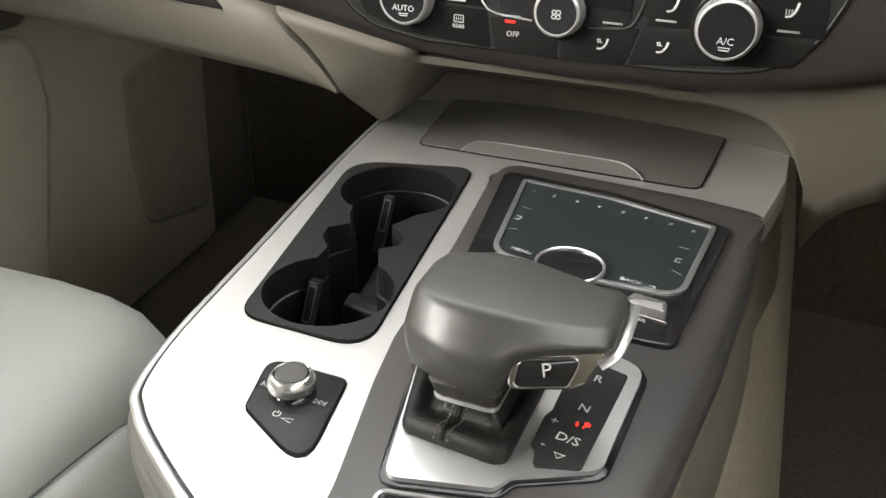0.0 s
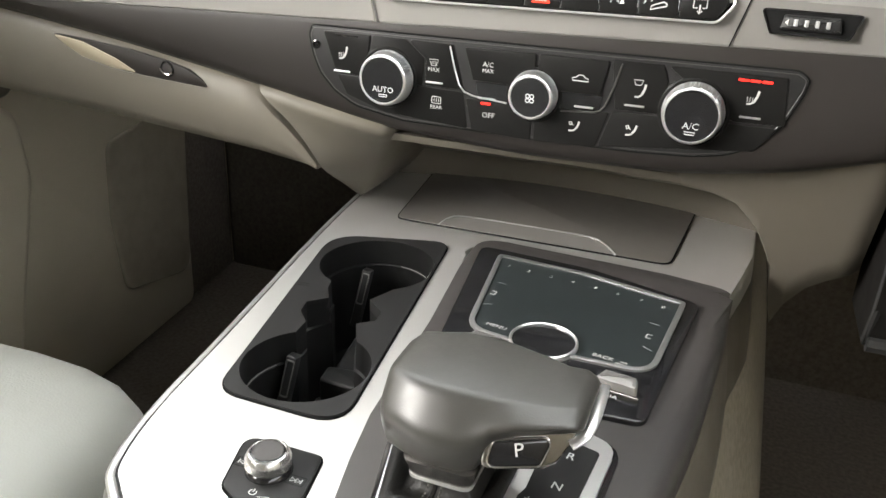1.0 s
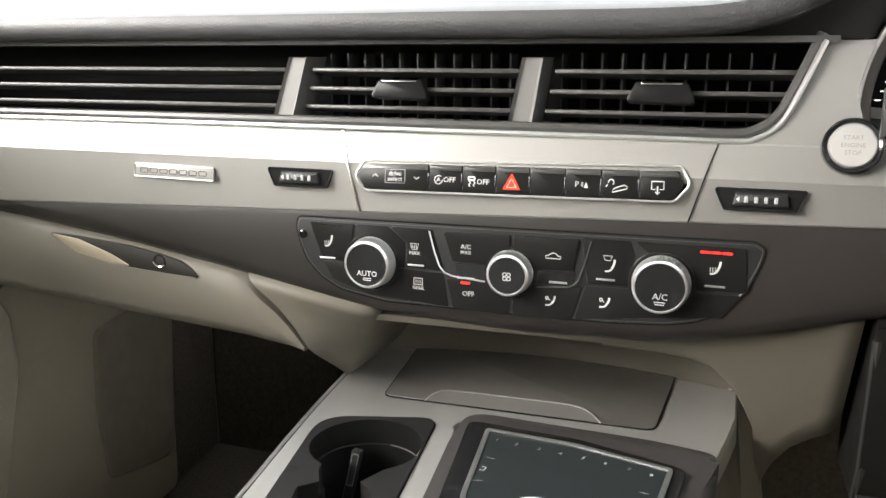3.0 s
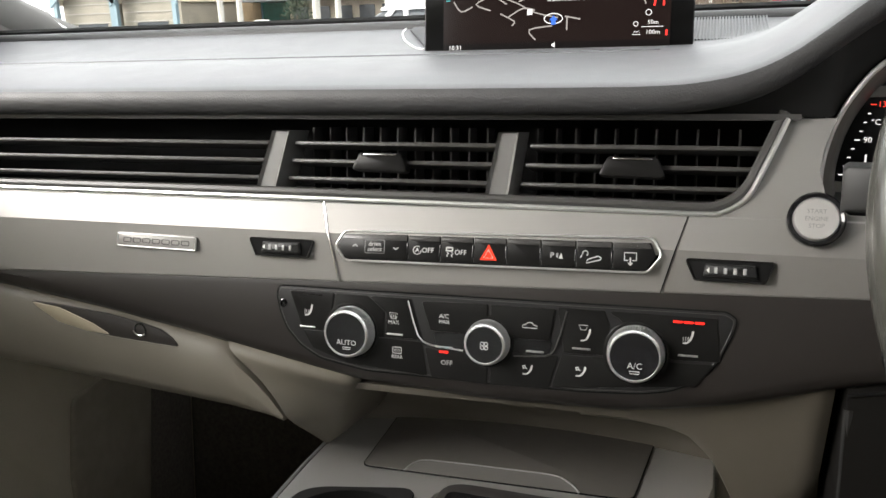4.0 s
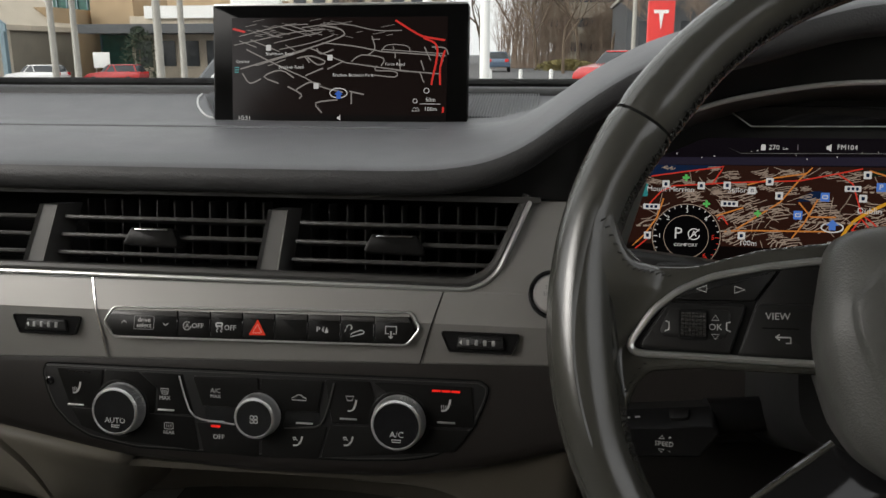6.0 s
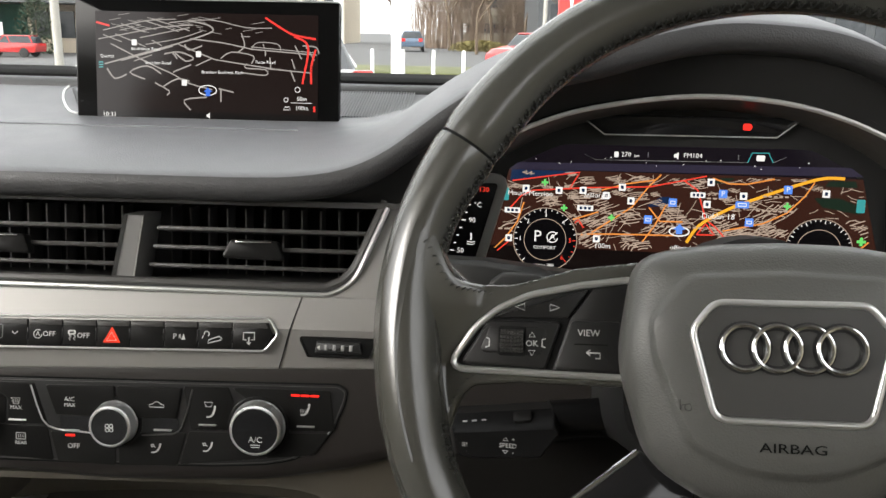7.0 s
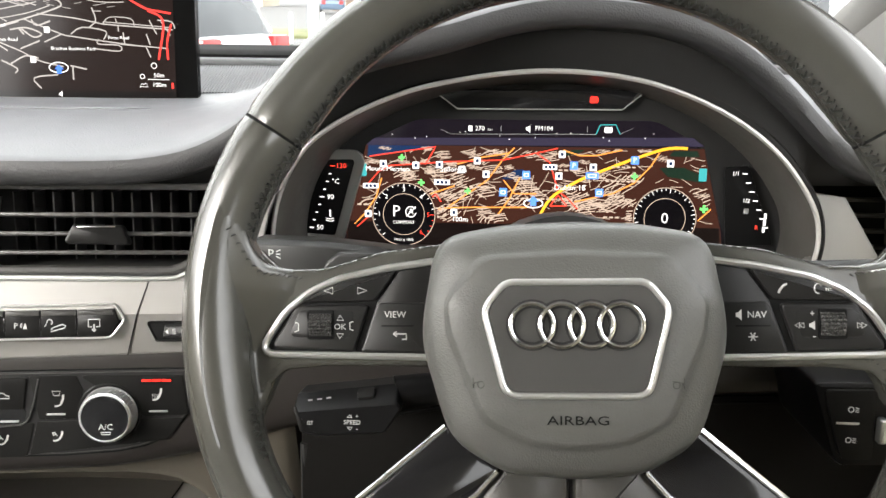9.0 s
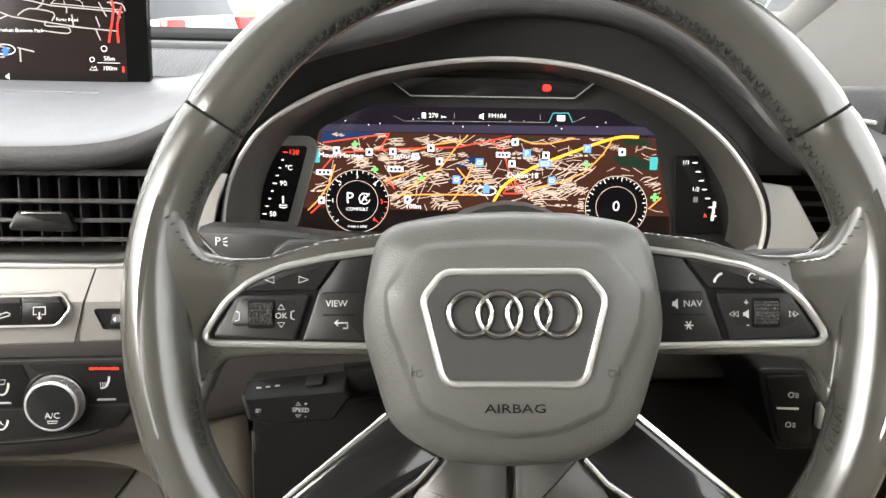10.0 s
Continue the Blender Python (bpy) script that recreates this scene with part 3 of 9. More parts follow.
LF = fr((0, 0, 0.98945), (0.94, -0.10, 0), (0.10, 0.94, 0))
for ch, p, sz, mt in (("R", (0.0846, 0.2816), 0.0048, M_PRINT), ("N", (0.0836, 0.2590), 0.0048, M_PRINT), ("P", (0.0872, 0.2478), 0.0044, M_RED), ("D/S", (0.0819, 0.2371), 0.0050, M_PRINT), ("+", (0.0738, 0.2460), 0.0045, M_PRINT), ("-", (0.0734, 0.2306), 0.0045, M_PRINT)):
    text(ch, sz, fr((*p, 0.98945), (0.99, -0.12, 0), (0.12, 0.99, 0)), gear, mt, "gear_letter", th=0.0001)
LF = fr((0, 0, 0.98945), (1, 0, 0), (0, 1, 0))
part("arrow_mark", stroke([(0.0788, 0.2276), (0.0834, 0.2270), (0.0808, 0.2245)], 0.0005, LF, 0, 0.0001, True), M_PRINT, gear)
for d in (1, -1):
    part("lit_arrow", slab([(0.0824, 0.2479 + 0.0004 * d), (0.0840, 0.2477 + 0.0004 * d), (0.0832, 0.2478 + 0.0016 * d)], LF, 0, 0.0001), M_RED, gear)
# boot: soft folds up to the collar
rings = []
for k, (w, s, dy, dx) in enumerate(((0.001, 1.0, 0, 0), (0.0055, 1.0, 0, 0), (0.0090, 0.965, 0.001, 0), (0.0100, 0.90, 0.001, 0.0005), (0.0094, 0.82, 0.002, 0.001), (0.0078, 0.74, 0.003, 0.001), (0.0074, 0.66, 0.004, 0.002), (0.0090, 0.59, 0.004, 0.003), (0.0125, 0.52, 0.003, 0.003), (0.0150, 0.46, 0.003, 0.003), (0.0185, 0.42, 0.003, 0.003))):
    c = sum((Vector(p) for p in boot_out), Vector((0, 0))) / len(boot_out)
    rings.append([at(SF, c.x + dx + (p.x - c.x) * s * (1 + 0.025 * math.sin(7 * i + k)), c.y + dy + (p.y - c.y) * s * (1 + 0.025 * math.cos(5 * i + 2 * k)), w + 0.0008 * math.sin(3 * i + 2 * k) * (2 < k < 9)) for i, p in enumerate(boot_out)])
boot_bm = loft(bmesh.new(), rings)
boot_tree = BVHTree.FromBMesh(boot_bm)
boot = part("boot", boot_bm, M_BOOT, gear, "black stitched leather boot", 60)
for sx, mt, rad in ((-0.0030, M_THREAD, 0.00045), (0.0030, M_THREAD, 0.00045), (0.0, M_BOOT, 0.0012)):
    path = []
    for i in range(29):
        y = 0.2125 + 0.0245 * i / 28
        x = 0.0345 + sx + 0.0035 * i / 28
        hit = boot_tree.ray_cast(Vector((x, y - 0.012, 1.03)), Vector((0, 0.012, -0.034)))
        if hit[0]:
            path.append(hit[0] + hit[1] * 0.0002)
    if mt is M_BOOT:
        part("seam_ridge", tube(path, rad, 6), mt, boot, "raised seam")
    else:
        for a, b in zip(path[::2], path[1::2]):
            part("stitch", tube([a, b], rad, 5), mt, boot)
# the knob: a leather throttle-like grip, wide across the car
sec = []
for x, top, yf, yb, zf, zb in ((0.0088, 1.0390, 0.2375, 0.2660, 1.0190, 1.014), (0.0104, 1.0432, 0.2310, 0.2740, 1.0155, 1.010), (0.0145, 1.0453, 0.2265, 0.2805, 1.0125, 1.006), (0.026, 1.0458, 0.2225, 0.284, 1.0110, 1.0065), (0.032, 1.0462, 0.2208, 0.286, 1.0095, 1.0045), (0.048, 1.0458, 0.2208, 0.287, 1.0100, 1.0045), (0.0545, 1.0450, 0.2225, 0.2868, 1.0140, 1.007), (0.060, 1.0445, 0.2240, 0.286, 1.0270, 1.019), (0.070, 1.0437, 0.2270, 0.2848, 1.0325, 1.022), (0.080, 1.0428, 0.2300, 0.282, 1.0345, 1.024), (0.0885, 1.0432, 0.2325, 0.2815, 1.0362, 1.026), (0.0925, 1.0420, 0.2345, 0.2795, 1.0360, 1.027), (0.0945, 1.0395, 0.2385, 0.2755, 1.0352, 1.029)):
    k = min(1.0, (yb - yf) / 0.042)
    prof = rpoly([(yf + 0.014 * k, zb), (yf + 0.004 * k, zf), (yf, zf + 0.5 * (top - zf)), (yf + 0.012 * k, top - 0.0012), (yb - 0.006 * k, top - 0.001), (yb, max(zb + 0.008, top - 0.014)), (yb - 0.016 * k, zb)], [0.005, 0.006, 0.010, 0.008, 0.006, 0.008, 0.008], 4)
    sec.append([Vector((x, p.x, p.y)) for p in prof])
part("knob", loft(bmesh.new(), sec), M_KNOB, gear, "dark olive leather grip", 60)
neck_f = fr((0.040, 0.2480, 0), (1, 0, 0), (0, 1, 0))
part("collar", loft(bmesh.new(), [[at(neck_f, p.x * s, p.y * s, w) for p in rrect(0, 0, 0.0225, 0.036, 0.004)] for w, s in ((1.0125, 1.42), (1.0065, 1.30), (1.0035, 1.24), (1.0028, 1.18), (1.0028, 0.7))]), M_DKCHROME, gear, "satin metal collar under the grip", 30)
part("collar_lip", ring([p * 1.27 for p in rrect(0, 0, 0.0225, 0.036, 0.004)], [p * 1.12 for p in rrect(0, 0, 0.0225, 0.036, 0.004)], neck_f, 1.0020, 1.0036), M_SATIN, gear, "bright lower lip of the collar")
# bright side clasp and the P button
part("side_clasp", tube(spline([(0.0958, 0.2795, 1.0325), (0.0968, 0.264, 1.0338), (0.0966, 0.250, 1.0332), (0.0948, 0.2425, 1.0312), (0.0905, 0.2385, 1.0285)], 6), 0.0024, 10, flat=0.6), M_SATIN, gear, "satin metal side clasp")
PB = fr((0.0700, 0.2325, 1.0245), (1, 0.40, 0.16), (-0.10, 0.25, 1))
po = rpoly([(-0.0128, -0.0048), (0.0085, -0.0068), (0.0150, 0.0038), (-0.0086, 0.0054)], [0.003, 0.0028, 0.003, 0.0034], 5)
bz = rpoly([(-0.0155, -0.0064), (0.0095, -0.0094), (0.0152, -0.0076), (0.0232, 0.0012), (0.0266, 0.0092), (0.0060, 0.0070), (-0.0095, 0.0078), (-0.0132, 0.0030)], [0.004, 0.004, 0.006, 0.01, 0.003, 0.02, 0.006, 0.004], 4)
bezel = part("button_bezel", slab(bz, PB, -0.012, 0.0014, 0.0016, steps=3), M_DKCHROME, gear, "dark polished bezel round the button", 50)
part("button_rim", ring(inset(po, -0.0009), po, PB, 0.0, 0.0026, crown=0.0003), M_DKCHROME, bezel, "dark rim")
pbtn = part("park_button", slab(po, PB, -0.010, 0.0026, 0.001), M_GLOSS, gear, "gloss black park button")
text("P", 0.0058, PB, pbtn, M_PRINT, "gear_letter", 0.001, 0.0006, 0.0029, 0.0001)

# volume knob
vol = thing("volume_knob", "knurled volume knob on a black shield-shaped plate", "knob", (-0.041, 0.224, 0.978))
shield = rpoly([(-0.0672, 0.2470), (-0.0258, 0.2472), (-0.0150, 0.1885), (-0.0580, 0.2120)], [0.007, 0.005, 0.009, 0.008], 5)
part("plate", slab(shield, TOP, 0, 0.0018, 0.0008), M_BLACK, vol, "black shield-shaped plate")
part("plate_seam", ring(inset(shield, -0.0009), shield, TOP, -0.002, 0.0008), M_DARK, vol)
VF = fr((-0.0440, 0.2290, 0.978), (1, 0, 0), (0, 1, 0))
part("skirt", lathe([(0.0112, 0.0015), (0.0108, 0.0030), (0.0098, 0.0042), (0.0098, 0.0050)], VF, 40), M_GLOSS, vol, "dark skirt under the knob")
knurl = bmesh.new()
n = 72
rr = []
for k, (w, r0, amp) in enumerate(((0.0046, 0.0098, 0), (0.0050, 0.0104, 0), (0.0056, 0.0106, 0.00042), (0.0064, 0.0106, 0.00042), (0.0072, 0.0106, 0.00042), (0.0080, 0.0106, 0.00042), (0.0088, 0.0106, 0.00042), (0.0094, 0.0105, 0), (0.0110, 0.0099, 0), (0.0120, 0.0092, 0), (0.0124, 0.0084, 0), (0.0120, 0.0078, 0))):
    rr.append([at(VF, (r0 + amp * ((i + k) % 2 * 2 - 1)) * math.cos(2 * math.pi * i / n), (r0 + amp * ((i + k) % 2 * 2 - 1)) * math.sin(2 * math.pi * i / n), w) for i in range(n)])
loft(knurl, rr)
kn = part("knob", knurl, mat("knurled_metal", (0.52, 0.515, 0.50), 0.26, 0.95, 0.0, 20, rvar=0.0), vol, "knurled satin chrome knob", 20)
part("cap_ring", lathe([(0.0082, 0.0116), (0.0081, 0.0123), (0.0073, 0.0124), (0.0073, 0.0116)], VF, 36), M_GLOSS, kn, "black ring round the cap")
part("cap", lathe([(0.0074, 0.0116), (0.0072, 0.0127), (0, 0.0128)], VF, 32, caps=False), M_BROWN, kn, "dark flat cap")
PF = fr((0, 0, 0.97985), (1, 0, 0), (0, 1, 0))
for x, y, d in ((-0.0556, 0.2285, -1), (-0.0302, 0.2270, 1)):
    for k in (0, 0.0026):
        part("skip_mark", stroke([(x + d * (k - 0.0012), y - 0.0013), (x + d * (k + 0.0012), y), (x + d * (k - 0.0012), y + 0.0013)], 0.0005, PF, 0, 0.0001, True), M_PRINT, vol)
    part("skip_mark", stroke([(x + d * 0.0042, y - 0.0014), (x + d * 0.0042, y + 0.0014)], 0.0005, PF, 0, 0.0001), M_PRINT, vol)
    part("mark_recess", stroke(rrect(x + d * 0.0013, y, 0.0088, 0.0056, 0.0004), 0.0003, PF, -0.0001, 0.0001, True), M_DARK, vol)
part("power_mark", stroke([(-0.0424 + 0.0017 * math.cos(a * 0.45 + 2.2), 0.2128 + 0.0017 * math.sin(a * 0.45 + 2.2)) for a in range(12)], 0.0005, PF, 0, 0.0001), M_PRINT, vol)
part("power_mark", stroke([(-0.0424, 0.2130), (-0.0424, 0.2149)], 0.0005, PF, 0, 0.0001), M_PRINT, vol)
part("volume_mark", stroke([(-0.0393, 0.2110), (-0.0338, 0.2098), (-0.0338, 0.2124)], 0.0005, PF, 0, 0.0001, True), M_PRINT, vol)

# parking brake switch panel in front of the gear selector
brake = thing("parking_brake_panel", "gloss black switch panel with a satin rim before the gear selector", "switch panel", (0.035, 0.16, 0.985))
bp_out = rpoly([(0.0215, 0.1835), (0.066, 0.1925), (0.074, 0.128), (0.026, 0.126)], 0.005, 4)
part("plate", slab(inset(bp_out, 0.001), SF, -0.002, 0.0020, 0.001), M_GLOSS, brake)
part("rim", ring(bp_out, inset(bp_out, 0.0016), SF, -0.001, 0.0030, crown=0.0004), M_SATIN, brake, "satin rim")
part("switch", slab(rpoly([(0.030, 0.175), (0.058, 0.180), (0.063, 0.140), (0.034, 0.138)], 0.004), SF, 0.001, 0.0045, 0.0015), M_BUTTON, brake, "black rocker switch")

# ---- dashboard ----
dash = thing("dashboard", "slate grey padded dashboard with aluminium trim and brown lower panel", "dashboard", (0, 0.6, 1.05))


def hood(x):
    """How far the pad rises over the instruments."""
    rise = ((0.10, 0.0), (0.138, 0.002), (0.173, 0.0105), (0.190, 0.021), (0.206, 0.034), (0.2375, 0.058), (0.268, 0.074), (0.30, 0.083), (0.335, 0.0905), (0.37, 0.1025), (0.406, 0.109), (0.444, 0.1078), (0.483, 0.104), (0.523, 0.0885), (0.544, 0.074), (0.565, 0.0573), (0.583, 0.0403), (0.601, 0.021), (0.62, 0.007), (0.65, 0.0))
    total = 0.0
    for d in (-0.018, -0.009, 0.0, 0.009, 0.018):
        q = min(max(x + d, 0.10), 0.65)
        for (a, u), (b, v) in zip(rise, rise[1:]):
            if a <= q <= b:
                total += (u + (v - u) * (q - a) / (b - a)) / 5
                break
    return total


def pad_ring(x):
    h = hood(x)
    end = 0.02 * smooth(0.55, 0.78, abs(x))
    prof = [(0.510, 1.2600, 1), (0.4970, 1.2618, 1), (0.4918, 1.2662, 1), (0.4920, 1.2742, 1), (0.4936, 1.2778, 1), (0.4985, 1.2808, 1), (0.52, 1.2885, 1), (0.56, 1.2995, 1), (0.61, 1.3085, 0.93), (0.655, 1.3140, 0.72), (0.690, 1.3180, 0.5), (0.697, 1.3197, 0.46), (0.75, 1.3340, 0.2), (0.80, 1.3520, 0.0), (0.808, 1.3560, 0), (0.835, 1.3690, 0), (0.88, 1.3740, 0), (1.02, 1.3900, 0), (1.12, 1.3900, 0), (1.12, 1.34, 0), (0.80, 1.30, 0), (0.60, 1.268, 1), (0.53, 1.2615, 1)]
    return [Vector((x, y + end * (1 if y < 0.6 else 0), z + k * h)) for y, z, k in prof]


xs = [-0.78 + 0.02 * i for i in range(43)] + [0.07 + 0.01 * i for i in range(60)] + [0.68 + 0.02 * i for i in range(6)]
rings = [pad_ring(x) for x in xs]
full = bmesh.new()
loft(full, rings)
part("top_pad", full, M_PAD, dash, "slate grey soft dash top", 50)
lipr = []
for x in xs:
    r = pad_ring(x)
    c = r[3].lerp(r[4], 0.6)
    lipr.append([r[0] + Vector((0, -0.0006, -0.0004)), r[1] + Vector((0, -0.0008, -0.0006)), r[2] + Vector((0, -0.001, 0)), r[3] + Vector((0, -0.0008, 0.0002)), c + Vector((0, -0.0006, 0.0006)), c + Vector((0, 0.003, -0.003)), r[0] + Vector((0, 0.003, 0.004))])
part("front_lip", loft(bmesh.new(), lipr), M_PADLIP, dash, "darker grained front lip", 60)
part("pad_crease", tube([Vector((x, 0.628, 1.3112)) for x in (-0.78, -0.5, -0.2, 0.0, 0.10)], 0.0009, 6), M_PAD, dash, "soft crease across the pad")
# demister slot band and speaker grille behind the screen
grille = bmesh.new()
for i in range(128):
    x = -0.165 + 0.00275 * i
    if abs(x) < 0.19:
        tube([Vector((x, 0.715 + max(0.0, -0.125 - x) * 1.75, 1.3262 + max(0.0, -0.125 - x) * 0.58)), Vector((x, 0.80, 1.3545))], 0.0009, 5, bm=grille)
part("speaker_grille", grille, M_PAD, dash, "ribbed speaker grille")
part("grille_ring", tube(spline([(-0.1760, 0.800, 1.3530), (-0.1740, 0.785, 1.3470), (-0.1600, 0.755, 1.3365), (-0.1360, 0.717, 1.3258), (-0.1225, 0.7055, 1.3225)], 6), 0.0011, 6), M_SATIN, dash, "thin bright grille outline")

# brown belly under the trim
low_z = [(-0.80, 1.128), (-0.466, 1.115), (-0.34, 1.099), (-0.239, 1.083), (-0.179, 1.071), (-0.122, 1.061), (-0.008, 1.055), (0.10, 1.058), (0.17, 1.070), (0.228, 1.088), (0.32, 1.105), (0.80, 1.11)]


def trim_low(x):
    """Lower edge of the aluminium trim, which widens towards the passenger's door."""
    return 1.1405 + 0.031 * x


def belly(x):
    for (a, za), (b, zb) in zip(low_z, low_z[1:]):
        if a <= x <= b:
            return za + (zb - za) * (x - a) / (b - a)
    return 1.11


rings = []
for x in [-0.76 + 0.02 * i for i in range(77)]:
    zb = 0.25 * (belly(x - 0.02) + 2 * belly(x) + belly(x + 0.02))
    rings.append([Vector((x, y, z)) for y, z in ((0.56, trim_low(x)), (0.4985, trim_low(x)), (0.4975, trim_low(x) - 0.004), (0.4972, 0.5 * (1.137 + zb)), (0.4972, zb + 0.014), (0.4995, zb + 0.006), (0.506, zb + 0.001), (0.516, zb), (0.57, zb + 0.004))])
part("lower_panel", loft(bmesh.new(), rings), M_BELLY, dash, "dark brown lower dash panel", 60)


# aluminium trim in three lengths
def trim_piece(x0b, x0t, x1b, x1t, label):
    prof = [(0.512, 0.0, 0), (0.4980, 0.0, 0), (0.4972, 0.0012, 0), (0.4946, 1.1735, 0.55), (0.4950, 1.1748, 0.57), (0.5014, 1.1945, 1), (0.5024, 1.1955, 1), (0.515, 1.1955, 1)]
    n = 10
    rr = []
    for i in range(n + 1):
        s = i / n
        ring_ = []
        for y, z, k in prof:
            x = (x0b + (x0t - x0b) * k) * (1 - s) + (x1b + (x1t - x1b) * k) * s
            ring_.append(Vector((x, y, z if z > 1 else trim_low(x) + z)))
        rr.append(ring_)
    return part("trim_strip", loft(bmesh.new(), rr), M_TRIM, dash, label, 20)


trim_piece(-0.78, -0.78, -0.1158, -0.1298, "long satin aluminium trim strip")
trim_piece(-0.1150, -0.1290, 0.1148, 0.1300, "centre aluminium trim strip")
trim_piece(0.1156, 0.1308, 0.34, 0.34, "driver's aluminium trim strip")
TF = fr((0, 0.4965, 1.174), (1, 0, 0), (0, 0.3, 1))


def tz(z):
    return (z - 1.174) * 1.044


wing = [(0.128, tz(1.1935)), (0.146, tz(1.1950)), (0.160, tz(1.2010)), (0.170, tz(1.2130)), (0.178, tz(1.2310)), (0.189, tz(1.2575)), (0.2165, tz(1.2580)), (0.2100, tz(1.2400)), (0.2075, tz(1.2250)), (0.2120, tz(1.2080)), (0.2250, tz(1.1990)), (0.34, tz(1.1955)), (0.34, tz(1.1850)), (0.13, tz(1.1850))]
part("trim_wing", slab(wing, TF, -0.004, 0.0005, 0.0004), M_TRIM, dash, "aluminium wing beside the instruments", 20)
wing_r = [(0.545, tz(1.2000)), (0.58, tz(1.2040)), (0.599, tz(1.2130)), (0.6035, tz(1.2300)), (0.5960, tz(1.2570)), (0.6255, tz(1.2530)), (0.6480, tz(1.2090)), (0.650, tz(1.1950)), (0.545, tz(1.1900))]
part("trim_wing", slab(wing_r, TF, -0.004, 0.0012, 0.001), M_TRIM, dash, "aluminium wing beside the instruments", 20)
line = spline([(-0.78, 0.5035, 1.1985), (-0.3, 0.5030, 1.1983), (0.05, 0.5025, 1.1972), (0.134, 0.5025, 1.1965), (0.152, 0.503, 1.1985), (0.1655, 0.505, 1.2080), (0.1745, 0.508, 1.2260), (0.1875, 0.516, 1.2575)], 8)
part("chrome_line", tube(line, 0.0018, 8), M_SATIN, dash, "chrome line under the vents")
part("vent_sill", tube([p + Vector((-0.002, 0.004, 0.0042)) for p in line], 0.0034, 8), M_VENT, dash, "dark vent sill")
part("chrome_line", tube([p + Vector((-0.0006, 0.0008, -0.0026)) for p in line[:-8]], 0.0006, 6), M_CHROME, dash)
part("seam", tube([(-0.1154, 0.4958, 1.1375), (-0.1231, 0.4942, 1.174), (-0.1294, 0.5018, 1.1955)], 0.0007, 5), M_CHROME, dash, "bright trim seam")
part("seam", tube([(0.1152, 0.4964, 1.1445), (0.1236, 0.4942, 1.174), (0.1304, 0.5018, 1.1955)], 0.0004, 5), M_DARK, dash, "dark trim seam")

# maker's badge, as a plain plate with bars
badge = thing("badge", "small satin chrome oblong badge on the trim", "badge", (-0.274, 0.494, 1.158))
BF = fr((-0.2725, 0.4940, 1.1600), (1, 0, -0.012), (0, 0.12, 1))
bo = rrect(0, 0, 0.0735, 0.0108, 0.0018)
part("plate", slab(inset(bo, 0.0006), BF, 0, 0.0008, 0.0003), M_TRIM, badge)
part("rim", ring(bo, inset(bo, 0.0008), BF, 0, 0.0013, crown=0.0002), M_SATIN, badge, "bright rim")
for i in range(7):
    part("bar", stroke(rrect(-0.0270 + 0.0090 * i, 0, 0.0068, 0.0034, 0.0010), 0.0007, BF, 0.0006, 0.0006, True), M_BROWN, badge)

# ---- air vents ----
cavity = thing("vent_duct", "dark recess that holds the air vents", "vent recess", (-0.3, 0.57, 1.2))
part("back", box(-0.77, 0.20, 0.578, 0.590, 1.185, 1.27), M_DARK, cavity)
part("ceiling", box(-0.77, 0.195, 0.515, 0.58, 1.2565, 1.2605), M_VENT, cavity)
part("sill", box(-0.77, 0.165, 0.506, 0.58, 1.194, 1.2000), M_VENT, cavity)
part("end_wall", loft(bmesh.new(), [[Vector((x, y, z)) for x, z in ((0.160, 1.198), (0.172, 1.212), (0.179, 1.230), (0.1895, 1.258), (0.20, 1.258), (0.195, 1.198))] for y in (0.5245, 0.58)]), M_VENT, cavity)


def air_vent(x0, x1, xt, label, tab):
    v = thing("air_vent", label, "air vent", ((x0 + x1) / 2, 0.53, 1.2), "dashboard air vents")
    for z in (1.2110, 1.2245, 1.2380):
        e = (z - 1.2) * 0.4
        f = fr((0, 0.5235, z), (1, 0, 0), (0, 0.16, 1))
        part("slat", slab(rrect((x0 + x1 + e * 1.2 + (xt if xt > 0.01 else 0) * (z - 1.2) * 12) / 2, 0, x1 - x0 + (xt * (z - 1.2) * 12 if xt > 0.01 else 0), 0.0030, 0.0010), f, -0.026, 0.002, 0.0007), M_VENT, v)
    n = int((x1 - x0) / 0.0135)
    for i in range(n if tab is not None else 0):
        x = x0 + (i + 0.5) * (x1 - x0) / n
        part("fin", box(x - 0.0006, x + 0.0006, 0.557, 0.577, 1.2005, 1.2500), M_VENT, v)
    if tab is not None:
        f = fr((tab, 0.5195, 1.2255), (1, 0, 0), (0, 0.18, 1))
        t = part("slide_tab", slab(rpoly([(-0.0235, -0.0075), (0.0225, -0.0085), (0.0165, 0.0055), (-0.0165, 0.0062)], 0.003), f, -0.004, 0.0052, 0.002), M_BUTTON, v, "dark slide tab")
        part("chrome_edge", slab(rrect(0, 0.0043, 0.026, 0.0011, 0.0004), f, 0.0045, 0.0062, 0.0003), M_CHROME, t)
    return v


